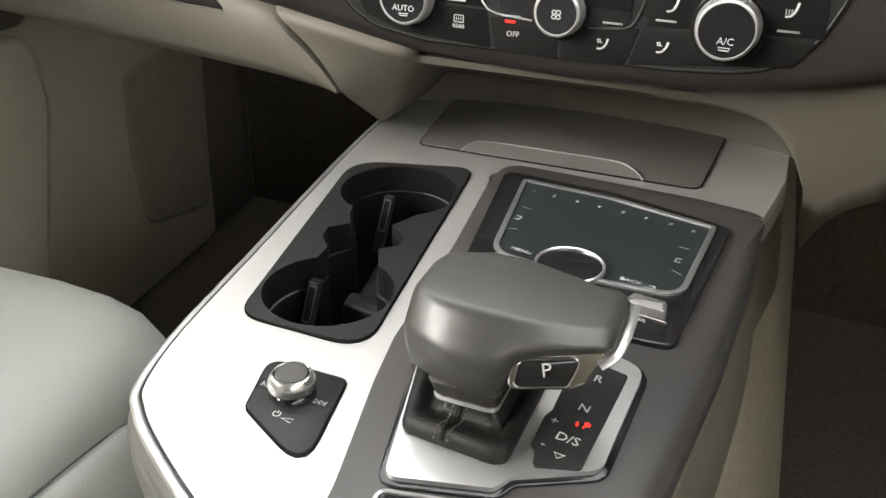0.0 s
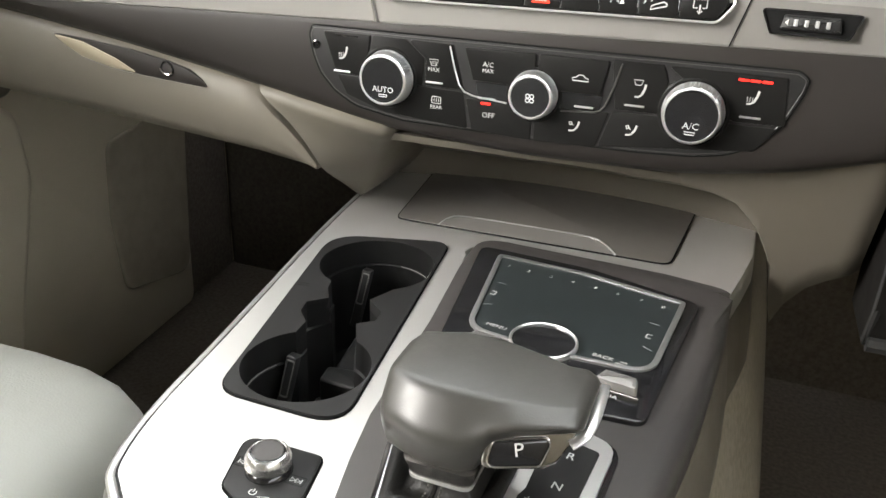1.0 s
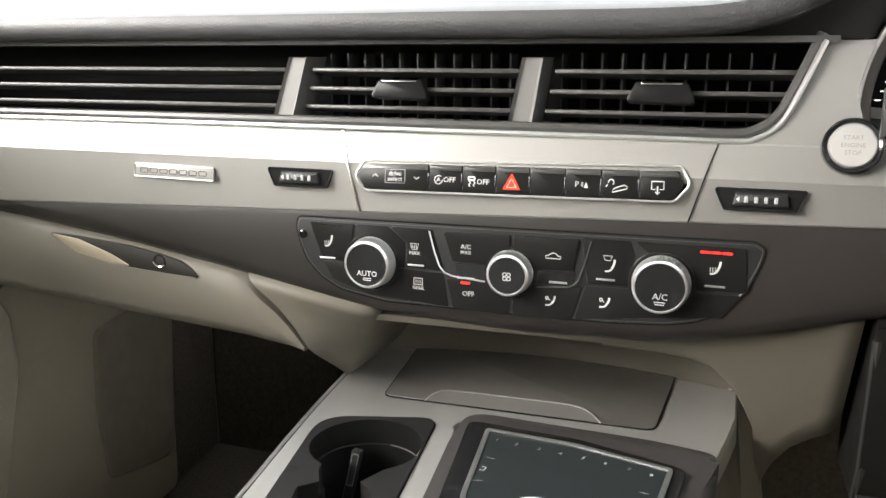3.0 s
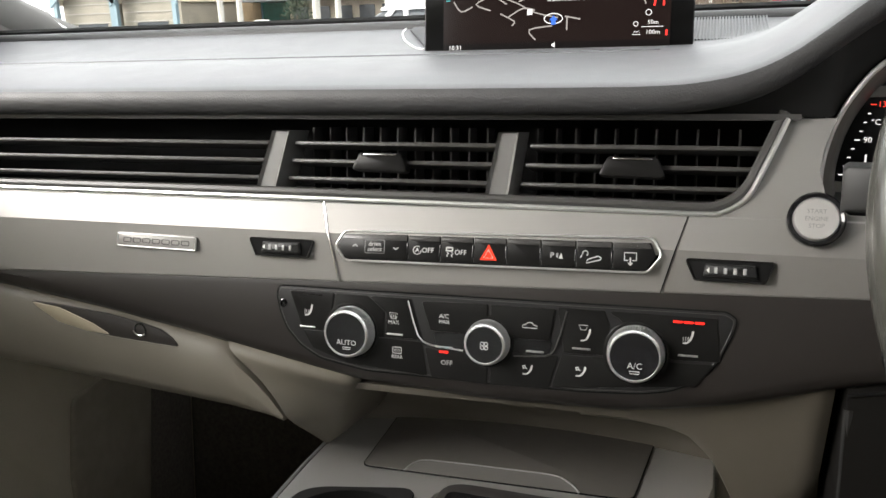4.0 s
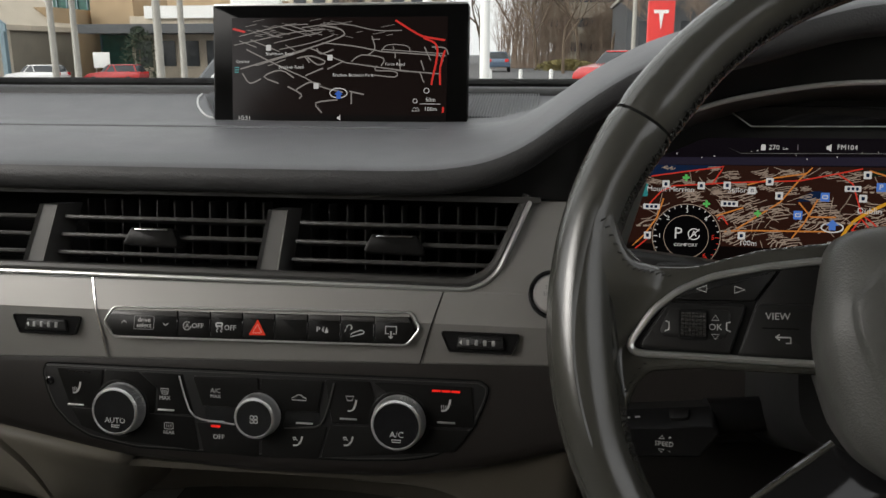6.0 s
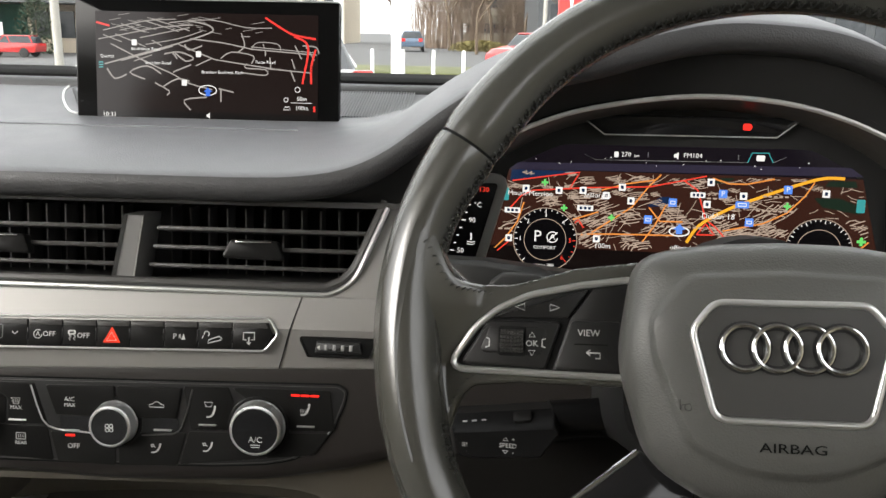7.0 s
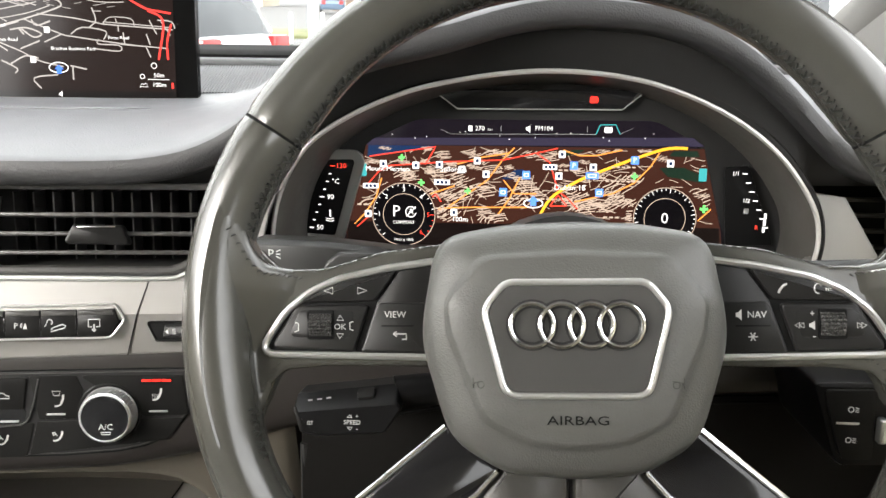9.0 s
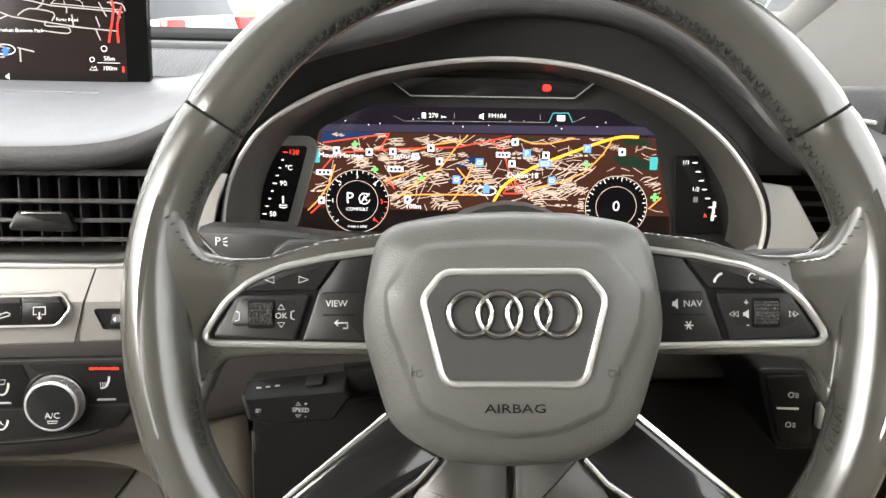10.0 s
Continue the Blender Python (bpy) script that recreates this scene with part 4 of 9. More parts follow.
air_vent(-0.765, -0.192, 0, "long passenger air vent with thin dark slats", None)
air_vent(-0.172, -0.012, 0, "centre air vent with dark slats and slide tab", -0.090)
air_vent(0.012, 0.168, 0.03, "driver's centre air vent with dark slats and slide tab", 0.0925)
for xb, xt in ((-0.186, -0.1725), (-0.0015, 0.0065)):
    d = thing("vent_divider", "dark grey upright post between the air vents", "vent divider", (xb, 0.53, 1.2), "vent posts")
    rr = []
    for y, hw in ((0.5155, 0.0062), (0.513, 0.0085), (0.545, 0.0095)):
        rr.append([Vector((x, y + 0.004 * (z > 1.21), z)) for x, z in ((xb - hw, 1.1995), (xb + hw, 1.1995), (xt + hw * 0.85, 1.2475), (xt - hw * 0.85, 1.2475))])
    part("post", loft(bmesh.new(), [rr[0], rr[1], rr[2]]), M_POSTG, d)


# thumbwheels beside the switch strip
def thumbwheel(xc, zc, w):
    t = thing("vent_thumbwheel", "ribbed black thumbwheel in a gloss black slot", "thumbwheel", (xc, 0.494, zc), "vent thumbwheels")
    f = fr((xc, 0.4945, zc), (1, 0, 0), (0, 0.12, 1))
    o = rpoly([(-w / 2 - 0.002, 0.0062), (w / 2 + 0.001, 0.0062), (w / 2 - 0.004, -0.0064), (-w / 2 + 0.004, -0.0064)], 0.0014)
    part("slot", slab(o, f, -0.003, 0.0012, 0.0003), M_DARK, t)
    part("rim", ring(inset(o, -0.0008), o, f, -0.002, 0.0020), M_GLOSS, t, "gloss black rim")
    whl = part("wheel", slab(rpoly([(-w * 0.33, -0.0042), (w * 0.33, -0.0042), (w * 0.30, 0.0042), (-w * 0.30, 0.0042)], 0.0012), f, 0, 0.0042, 0.0015), M_BLACK, t)
    for i in range(4):
        part("rib", slab(rrect(-w * 0.17 + i * w * 0.115, 0, 0.0023, 0.0040, 0.0005), f, 0.0035, 0.0047, 0.0004), M_GREYPRINT, whl, "pale raised rib")
    part("arrow", slab([(-w * 0.29, 0), (-w * 0.25, -0.0018), (-w * 0.25, 0.0018)], f, 0.0042, 0.0046), M_PRINT, whl)


thumbwheel(-0.161, 1.1608, 0.050)
thumbwheel(0.1575, 1.1618, 0.050)

# start button
start = thing("start_button", "round satin silver start stop button in a black ring", "start button", (0.205, 0.497, 1.198))
STF = fr((0.2055, 0.4995, 1.1955), (1, 0, 0), (0, 0.25, 1))
part("ring", lathe([(0.0168, -0.004), (0.0168, 0.0052), (0.0156, 0.0066), (0.0138, 0.0058), (0.0138, -0.002)], STF, 40), M_GLOSS, start, "gloss black ring")
sb = part("cap", lathe([(0.0134, -0.002), (0.0134, 0.0062), (0.0124, 0.0076), (0.0, 0.0072)], STF, 40, caps=False), M_ALU, start, "satin silver cap")
for i, wds in enumerate(("START", "ENGINE", "STOP")):
    text(wds, 0.0027, STF, sb, M_GREYPRINT, "lettering", 0, 0.0045 - 0.0045 * i, 0.00745, 0.0001)

# ---- switch strip ----
strip = thing("switch_strip", "gloss black row of switches in a chrome edged frame", "switch panel", (0, 0.495, 1.167))
SWF = fr((0, 0.4962, 1.1662), (1, 0, 0.016), (0, 0.2, 1))
so = rpoly([(-0.1075, -0.0098), (0.1060, -0.0098), (0.1145, 0.0010), (0.1090, 0.0112), (-0.1090, 0.0098), (-0.1155, -0.0002)], [0.006, 0.006, 0.004, 0.004, 0.004, 0.004], 4)
part("frame", tube([at(SWF, q.x, q.y, 0.0034) for q in inset(so, -0.0008)], 0.0008, 8, True, up=SWF[0].col[2].to_3d()), M_SATIN, strip, "chrome edge")
part("backing", slab(so, SWF, -0.003, 0.0015), M_DARK, strip)
cuts = [-0.1145, -0.0596, -0.0351, -0.0112, 0.0123, 0.0363, 0.0599, 0.0839, 0.1130]
keys = []
for i, (a, b) in enumerate(zip(cuts, cuts[1:])):
    la, rb = (0.006 if i == 0 else 0), (0.007 if i == 7 else 0)
    o = rpoly([(a + 0.0003 + la, -0.0092), (b - 0.0003 - rb, -0.0092), (b - 0.0003 - (0.001 if i == 7 else 0), 0.0004), (b - 0.0003 - rb * 0.6, 0.0090), (a + 0.0003 + la * 0.7, 0.0085), (a + 0.0003, 0.0)] if i in (0, 7) else [(a + 0.0003, -0.0092), (b - 0.0003, -0.0092), (b - 0.0003, 0.0088), (a + 0.0003, 0.0088)], 0.0008)
    kk = part("switch", slab(o, SWF, 0.001, 0.0044, 0.0006), M_BUTTON, strip)
    # the catch of light along each key's top, as a paler strip
    part("key_highlight", slab(rpoly([(a + 0.0006 + la * 0.5, 0.0050), (b - 0.0006 - rb * 0.5, 0.0050), (b - 0.0006 - rb * 0.8, 0.0084), (a + 0.0006 + la * 0.8, 0.0082)], 0.0004), SWF, 0.004, 0.0048, 0.0003), M_KEYTOP, kk, "upper edge with a highlight in its colour")
    if 0 < i:
        part("key_gap", slab(rrect(a, -0.001, 0.0013, 0.0085, 0.0004), SWF, 0.004, 0.0047, 0.0002), M_GLOSS, kk)
    keys.append(kk)
W0 = 0.0047


def pr(key, pts, width=0.0006, closed=False, material=None, dx=0.0, f=None, w=W0):
    part("symbol", stroke([(p[0] + dx, p[1]) for p in pts], width, f or SWF, w, 0.00012, closed), material or M_PRINT, key)


text("drive", 0.0034, SWF, keys[0], M_PRINT, x=-0.0848, y=0.0018, w=W0)
text("select", 0.0034, SWF, keys[0], M_PRINT, x=-0.0848, y=-0.0020, w=W0)
pr(keys[0], rrect(-0.0848, 0.0000, 0.0150, 0.0094, 0.0008), 0.0003, True, M_GREYPRINT)
pr(keys[0], [(-0.1020, -0.0006), (-0.1000, 0.0012), (-0.0980, -0.0006)])
pr(keys[0], [(-0.0705, 0.0000), (-0.0685, -0.0018), (-0.0665, 0.0000)])
text("OFF", 0.0036, SWF, keys[1], M_PRINT, x=-0.0442, y=-0.0015, w=W0)
text("A", 0.0032, SWF, keys[1], M_PRINT, x=-0.0522, y=-0.0015, w=W0)
pr(keys[1], [(-0.0522 + 0.0029 * math.cos(a * 0.36 + 0.9), -0.0015 + 0.0029 * math.sin(a * 0.36 + 0.9)) for a in range(16)], 0.0005)
text("OFF", 0.0036, SWF, keys[2], M_PRINT, x=-0.0201, y=-0.0022, w=W0)
pr(keys[2], rrect(-0.0283, 0.0000, 0.0044, 0.0022, 0.0006), 0.0010, True)
for x in (-0.0300, -0.0268):
    pr(keys[2], [(x, -0.0018), (x + 0.0012, -0.0030), (x - 0.0002, -0.0042), (x + 0.0008, -0.0054)], 0.0006)
tri = [(-0.0062, -0.0066), (0.0060, -0.0066), (-0.0001, 0.0044)]
part("triangle", slab(rpoly(tri, 0.0004), SWF, W0 - 0.0006, W0 + 0.0001), M_REDTRI, keys[3], "red hazard triangle")
tri2 = [(-0.0034, -0.0051), (0.0032, -0.0051), (-0.0001, 0.0008)]
pr(keys[3], tri2, 0.0004, True, M_PRINT, w=W0 + 0.00015)
text("P", 0.0038, SWF, keys[5], M_PRINT, x=0.0440, y=-0.0016, w=W0)
for k in range(2):
    pr(keys[5], [(0.0470 + 0.0008 * k, -0.0026 - 0.0004 * k), (0.0472 + 0.0008 * k, 0.0000 + 0.0002 * k)], 0.0004)
part("symbol", slab([(0.0486, -0.0036), (0.0514, -0.0036), (0.0501, 0.0004)], SWF, W0, W0 + 0.0001), M_PRINT, keys[5])
pr(keys[6], [(0.0662 + 0.0018 * math.cos(a * 0.5), 0.0006 + 0.0018 * math.sin(a * 0.5)) for a in range(-2, 8)], 0.0006)
pr(keys[6], [(0.0640, -0.0006), (0.0630, -0.0024)], 0.0006)
pr(keys[6], [(0.0672, -0.0058), (0.0678, -0.0036), (0.0700, -0.0026), (0.0748, -0.0010), (0.0768, -0.0022), (0.0762, -0.0034)], 0.0007, True)
pr(keys[7], [(0.0942, -0.0030), (0.0918, -0.0030), (0.0918, 0.0020), (0.0994, 0.0020), (0.0994, -0.0030), (0.0970, -0.0030)], 0.0007)
pr(keys[7], [(0.0956, -0.0062), (0.0956, -0.0012)], 0.0009)
pr(keys[7], [(0.0942, -0.0046), (0.0956, -0.0062), (0.0970, -0.0046)], 0.0007)

# ---- climate panel ----
clim = thing("climate_panel", "black climate control panel with three chrome ringed knobs", "climate panel", (0, 0.497, 1.1))
CL = fr((0, 0.4972, 0), (1, 0, 0), (0, 0, 1))
co = rpoly([(-0.1675, 1.1245), (-0.1645, 1.1107), (-0.1593, 1.0983), (-0.1480, 1.0864), (-0.1319, 1.0775), (-0.0954, 1.0716), (-0.0017, 1.0716), (0.0683, 1.0725), (0.1045, 1.0750), (0.1252, 1.0789), (0.1414, 1.0877), (0.1532, 1.1003), (0.1618, 1.1218), (0.1632, 1.1300), (0.1570, 1.1340), (0.0266, 1.1324), (-0.0950, 1.1312), (-0.1650, 1.1308)], [0.008, 0.02, 0.02, 0.02, 0.03, 0.04, 0.05, 0.05, 0.05, 0.04, 0.03, 0.03, 0.02, 0.004, 0.006, 0, 0, 0.004], 3)
part("fascia", slab(co, CL, -0.004, 0.0012, 0.0006), M_BLACK, clim)
part("fascia_gap", ring(inset(co, -0.0011), co, CL, -0.004, 0.0006), M_DARK, clim)
# thin paler tube that draws the highlight round the fascia
part("fascia_highlight", tube([at(CL, p.x, p.y, 0.0010) for p in inset(co, 0.0012)], 0.0004, 5, True, up=(0, -1, 0)), M_KEYTOP, clim, "fine rim with a highlight in its colour")
# button fields


def cell(pts, name="button_field", lift=0.0020):
    return part(name, slab(rpoly(pts, 0.0016), CL, 0.001, lift, 0.0005), M_BUTTON, clim)


cell([(-0.1560, 1.1285), (-0.1190, 1.1285), (-0.1240, 1.0990), (-0.1465, 1.1010)])
cell([(-0.1180, 1.1285), (-0.0930, 1.1285), (-0.0790, 1.1170), (-0.0800, 1.0980), (-0.1230, 1.0985)], lift=0.0018)
cell([(-0.0915, 1.1285), (-0.0585, 1.1285), (-0.0500, 1.0985), (-0.0780, 1.0985), (-0.0775, 1.1165)])
cell([(-0.1460, 1.0990), (-0.0500, 1.0970), (-0.0460, 1.0720), (-0.1080, 1.0755), (-0.1380, 1.0850)], lift=0.0016)
cell([(-0.0480, 1.0935), (-0.0010, 1.0935), (-0.0010, 1.0700), (-0.0430, 1.0715)], lift=0.0016)
cell([(0.0010, 1.0935), (0.0500, 1.0960), (0.0430, 1.0715), (0.0010, 1.0700)], lift=0.0016)
cell([(0.0480, 1.1300), (0.0800, 1.1300), (0.0840, 1.1190), (0.0800, 1.0990), (0.0530, 1.0985)])
cell([(0.0515, 1.0970), (0.1520, 1.0990), (0.1400, 1.0830), (0.0445, 1.0725)], lift=0.0016)
cell([(0.0815, 1.1300), (0.1520, 1.1300), (0.1550, 1.1010), (0.1250, 1.1000)], lift=0.0018)
cell([(-0.0500, 1.1275), (-0.0010, 1.1285), (-0.0010, 1.1060), (-0.0430, 1.1060)], lift=0.0024)
cell([(0.0010, 1.1285), (0.0470, 1.1285), (0.0430, 1.1060), (0.0010, 1.1060)], lift=0.0024)
part("recess_band", slab(rpoly([(-0.0420, 1.1050), (0.0450, 1.1060), (0.0430, 1.0955), (-0.0390, 1.0945)], 0.003), CL, 0.0008, 0.0016), M_GLOSS, clim, "gloss recess band")
part("chrome_line", tube([at(CL, x, z, 0.0022) for x, z in ((-0.0605, 1.1270), (-0.0565, 1.1120), (-0.0530, 1.1020), (-0.0490, 1.0975), (-0.0430, 1.0955), (-0.0190, 1.0935))], 0.0006, 6), M_SATIN, clim, "fine bright line")
part("chrome_line", tube([at(CL, x, z, 0.0022) for x, z in ((0.0180, 1.0932), (0.0400, 1.0949), (0.0440, 1.0968), (0.0468, 1.1002), (0.0509, 1.1123), (0.0546, 1.1278))], 0.0006, 6), M_KEYTOP, clim)
for x, z in ((-0.1415, 1.1012), (-0.0710, 1.1012), (0.0650, 1.1025), (0.1345, 1.1040), (-0.0330, 1.0948), (0.0330, 1.0975)):
    part("rocker_mark", slab(rrect(x, z, 0.0125, 0.0012, 0.0004), CL, 0.001, 0.0030, 0.0003), M_SATIN, clim, "thin chrome rocker mark")
part("plug", lathe([(0.0032, 0.001), (0.0032, 0.0020), (0.0022, 0.0024), (0.0018, 0.0012), (0.0, 0.0012)], fr((-0.1620, 0.4972, 1.1180), (1, 0, 0), (0, 0, 1)), 20, caps=False), M_GLOSS, clim, "small round sensor")
KW = 0.0026


def knob(x, z, r):
    """A knurled metal dial that narrows to a black face."""
    f = fr((x, 0.4972, z), (1, 0, 0), (0, 0, 1))
    n = 132
    rr = []
    for w, rad, amp in ((0.0018, r + 0.0004, 0), (0.0030, r + 0.0002, 0), (0.0034, r - 0.0001, 0.00028), (0.0112, r - 0.0010, 0.00028), (0.0118, r - 0.0014, 0), (0.0126, r - 0.0021, 0), (0.0127, r - 0.0027, 0), (0.0122, r - 0.0030, 0)):
        rr.append([at(f, (rad + amp * (i % 2 * 2 - 1)) * math.cos(2 * math.pi * i / n), (rad + amp * (i % 2 * 2 - 1)) * math.sin(2 * math.pi * i / n), w) for i in range(n)])
    k = part("knob", loft(bmesh.new(), rr, True, False), M_SATIN, clim, "knurled chrome knob", 20)
    part("knob_skirt", lathe([(r + 0.0032, 0), (r + 0.0032, 0.0016), (r + 0.0022, 0.0024), (r + 0.0006, 0.0018), (r - 0.002, 0.0018)], f, 48), M_BUTTON, k)
    part("knob_face", lathe([(r - 0.0027, 0.0118), (r - 0.0032, 0.0124), (0, 0.0122)], f, 48, caps=False), M_GLOSS, k, "gloss black face")
    return k, fr((x, 0.4972 - 0.0125, z), (1, 0, 0), (0, 0, 1))


k1, f1 = knob(-0.1057, 1.1008, 0.0186)
text("AUTO", 0.0040, f1, k1, M_PRINT, x=0.0007, y=-0.0064)
pr(k1, [(-0.0026, -0.0098), (-0.0020, -0.0112), (0.0034, -0.0112), (0.0040, -0.0098)], 0.0006, True, f=f1, w=0)
k2, f2 = knob(-0.0007, 1.1018, 0.0158)
for i in range(4):
    a = math.pi / 4 + i * math.pi / 2
    pr(k2, circle(0.0020 * math.cos(a), -0.0005 + 0.0020 * math.sin(a), 0.0013, 10), 0.0006, True, f=f2, w=0)
k3, f3 = knob(0.1011, 1.1028, 0.0188)
text("A/C", 0.0042, f3, k3, M_PRINT, x=0.0005, y=-0.0062)
pr(k3, [(-0.0030, -0.0098), (-0.0024, -0.0114), (0.0032, -0.0114), (0.0038, -0.0098)], 0.0006, True, f=f3, w=0)


def seat_icon(x, z, s=1.0, heat=True):
    pr(clim, [(x + 0.0026 * s, z + 0.0046), (x + 0.0021 * s, z + 0.0014), (x + 0.0006 * s, z - 0.0022)], 0.0014, False, f=CL, w=KW - 0.0004)
    pr(clim, [(x + 0.0006 * s, z - 0.0024), (x - 0.0014 * s, z - 0.0036), (x - 0.0036 * s, z - 0.0037)], 0.0011, False, f=CL, w=KW - 0.0004)
    if heat:
        for i in range(3):
            q = x + (-0.0036 + 0.0015 * i) * s
            pr(clim, [(q, z - 0.0026), (q + 0.0004 * s, z - 0.0015), (q, z - 0.0004), (q + 0.0004 * s, z + 0.0006)], 0.0004, False, f=CL, w=KW - 0.0004)


seat_icon(-0.1400, 1.1140)
seat_icon(0.1345, 1.1160)
for i in range(3):
    part("lit_bar", slab(rrect(0.1272 + 0.0068 * i, 1.1262, 0.0060, 0.0014, 0.0004), CL, 0.001, 0.0024), M_RED, clim, "red heating lamp")
    part("dark_bar", slab(rrect(-0.1440 + 0.0062 * i, 1.1262, 0.0052, 0.0010, 0.0003), CL, 0.001, 0.0022), M_GLOSS, clim)
part("lit_bar", slab(rrect(-0.0335, 1.0912, 0.0068, 0.0015, 0.0004), CL, 0.001, 0.0022), M_RED, clim, "red fan-off lamp")
text("OFF", 0.0036, CL, clim, M_PRINT, x=-0.0313, y=1.0832, w=0.0017)
text("MAX", 0.0028, CL, clim, M_PRINT, x=-0.0718, y=1.1100, w=0.0021)
pr(clim, [(-0.0750, 1.1170), (-0.0686, 1.1170), (-0.0700, 1.1128), (-0.0736, 1.1128)], 0.0005, True, f=CL, w=0.0021)
for i in range(3):
    pr(clim, [(-0.0732 + 0.0014 * i, 1.1136), (-0.0732 + 0.0014 * i, 1.1160)], 0.0004, f=CL, w=0.0021)
text("REAR", 0.0026, CL, clim, M_PRINT, x=-0.0694, y=1.0842, w=0.0017)
pr(clim, rrect(-0.0694, 1.0892, 0.0066, 0.0046, 0.0008), 0.0005, True, f=CL, w=0.0017)
for i in range(3):
    pr(clim, [(-0.0710 + 0.0016 * i, 1.0880), (-0.0710 + 0.0016 * i, 1.0904)], 0.0004, f=CL, w=0.0017)
text("A/C", 0.0032, CL, clim, M_PRINT, x=-0.0330, y=1.1176, w=0.0025)
text("MAX", 0.0026, CL, clim, M_PRINT, x=-0.0330, y=1.1134, w=0.0025)
pr(clim, [(0.0240, 1.1142), (0.0240, 1.1158), (0.0262, 1.1164), (0.0280, 1.1180), (0.0306, 1.1180), (0.0322, 1.1164), (0.0342, 1.1158), (0.0342, 1.1142)], 0.0006, True, f=CL, w=0.0025)


def airflow_icon(x, z):
    """An airflow symbol: a seat with an arrow."""
    pr(clim, [(x + 0.0032, z + 0.0034), (x + 0.0024, z + 0.0002), (x + 0.0008, z - 0.0022)], 0.0013, f=CL, w=0.0019)
    pr(clim, [(x + 0.0008, z - 0.0024), (x - 0.0010, z - 0.0033), (x - 0.0034, z - 0.0034)], 0.0011, f=CL, w=0.0019)
    pr(clim, [(x - 0.0034, z + 0.0024), (x - 0.0020, z + 0.0026), (x - 0.0014, z + 0.0012), (x - 0.0028, z + 0.0006)], 0.0009, True, f=CL, w=0.0019)
    pr(clim, [(x - 0.0016, z + 0.0012), (x - 0.0002, z + 0.0002)], 0.0005, f=CL, w=0.0019)


airflow_icon(0.0280, 1.0842)
airflow_icon(0.0650, 1.0865)
seat_icon(0.0680, 1.1120, 1.0, False)
pr(clim, [(0.0630, 1.1190), (0.0688, 1.1190), (0.0676, 1.1158), (0.0642, 1.1158)], 0.0005, True, f=CL, w=0.0021)

# ---- raised display ----
disp = thing("centre_display", "raised black centre display showing a street map", "display", (0, 0.712, 1.316))
SC = fr((0, 0.7000, 1.3180), (1, 0, 0), (0, 0, 1))
part("housing", slab(rrect(0.0012, 0.0547, 0.2420, 0.1094, 0.003), SC, -0.011, 0.0, 0.001), mat("black_display_glass", (0.004, 0.004, 0.004), 0.16, 0, 0.0, 20, spec=0.1, rvar=0.0), disp, "gloss black housing")
part("top_edge", slab(rrect(0.0012, 0.1090, 0.240, 0.0020, 0.001), SC, -0.008, 0.0008, 0.0004), M_SATIN, disp, "thin metal top edge")
part("foot", box(-0.06, 0.06, 0.705, 0.72, 1.30, 1.330, 0.003), M_BLACK, disp)
M_MAPBG = glow("map_ground", (0.016, 0.010, 0.009), 0.8)
M_ROAD = glow("map_road", (0.34, 0.31, 0.285), 0.95)
M_MAPRED = glow("map_red_road", (0.85, 0.05, 0.04), 1.0)
M_MAPBLUE = glow("map_blue", (0.05, 0.15, 0.6), 1.1)
M_MAPWHITE = glow("map_white", (0.78, 0.76, 0.73), 1.0)
M_MAPDARK = glow("map_bar", (0.012, 0.010, 0.010), 0.6)
img = part("image", slab(rrect(0.0010, 0.0510, 0.2040, 0.0920, 0.0005), SC, 0.0, 0.0004), M_MAPBG, disp, "dark brown street map")
part("status_bar", slab(rrect(0.0010, 0.0046, 0.204, 0.0072, 0.0003), SC, 0.0004, 0.0006), M_MAPDARK, img)
rng = random.Random(4)
# streets of the map in millimetres across and up the screen
MAIN = [[(-87, 68), (-49, 50), (-30, 42), (-15, 34), (6, 29)], [(-25, 69), (6, 57), (16, 55), (61, 49), (82, 47)], [(6, 57), (-9, 50)], [(14, 57), (24, 63), (44, 60), (42, 53)], [(38, 53), (37, 49), (55, 48), (55, 43), (33, 45)], [(56, 49), (96, 46)], [(59, 59), (60, 49)], [(79, 58), (82, 49)], [(78, 48), (82, 38)], [(42, 66), (102, 62)], [(82, 70), (88, 58)], [(89, 70), (101, 69), (104, 63)], [(55, 65), (55, 60)], [(33, 80), (36, 69), (30, 63)], [(-14, 74), (16, 71), (42, 66)]]
NEAR = [[(-91, 46), (-84, 37), (-73, 41)], [(-56, 37), (-70, 43), (-54, 49), (-41, 42)], [(-30, 44), (-13, 51)], [(-47, 34), (-34, 27), (-36, 23)], [(-39, 31), (-26, 38), (-15, 36)], [(12, 30), (26, 27)], [(14, 30), (14, 18)], [(1, 22), (-20, 19), (-14, 10)], [(-38, 60), (-24, 62), (-11, 57), (-18, 54), (-28, 61)], [(-30, 61), (-26, 56)], [(-19, 69), (-15, 64), (-3, 68)], [(-93, 50), (-27, 69), (3, 79), (7, 83), (1, 87), (-16, 90)]]
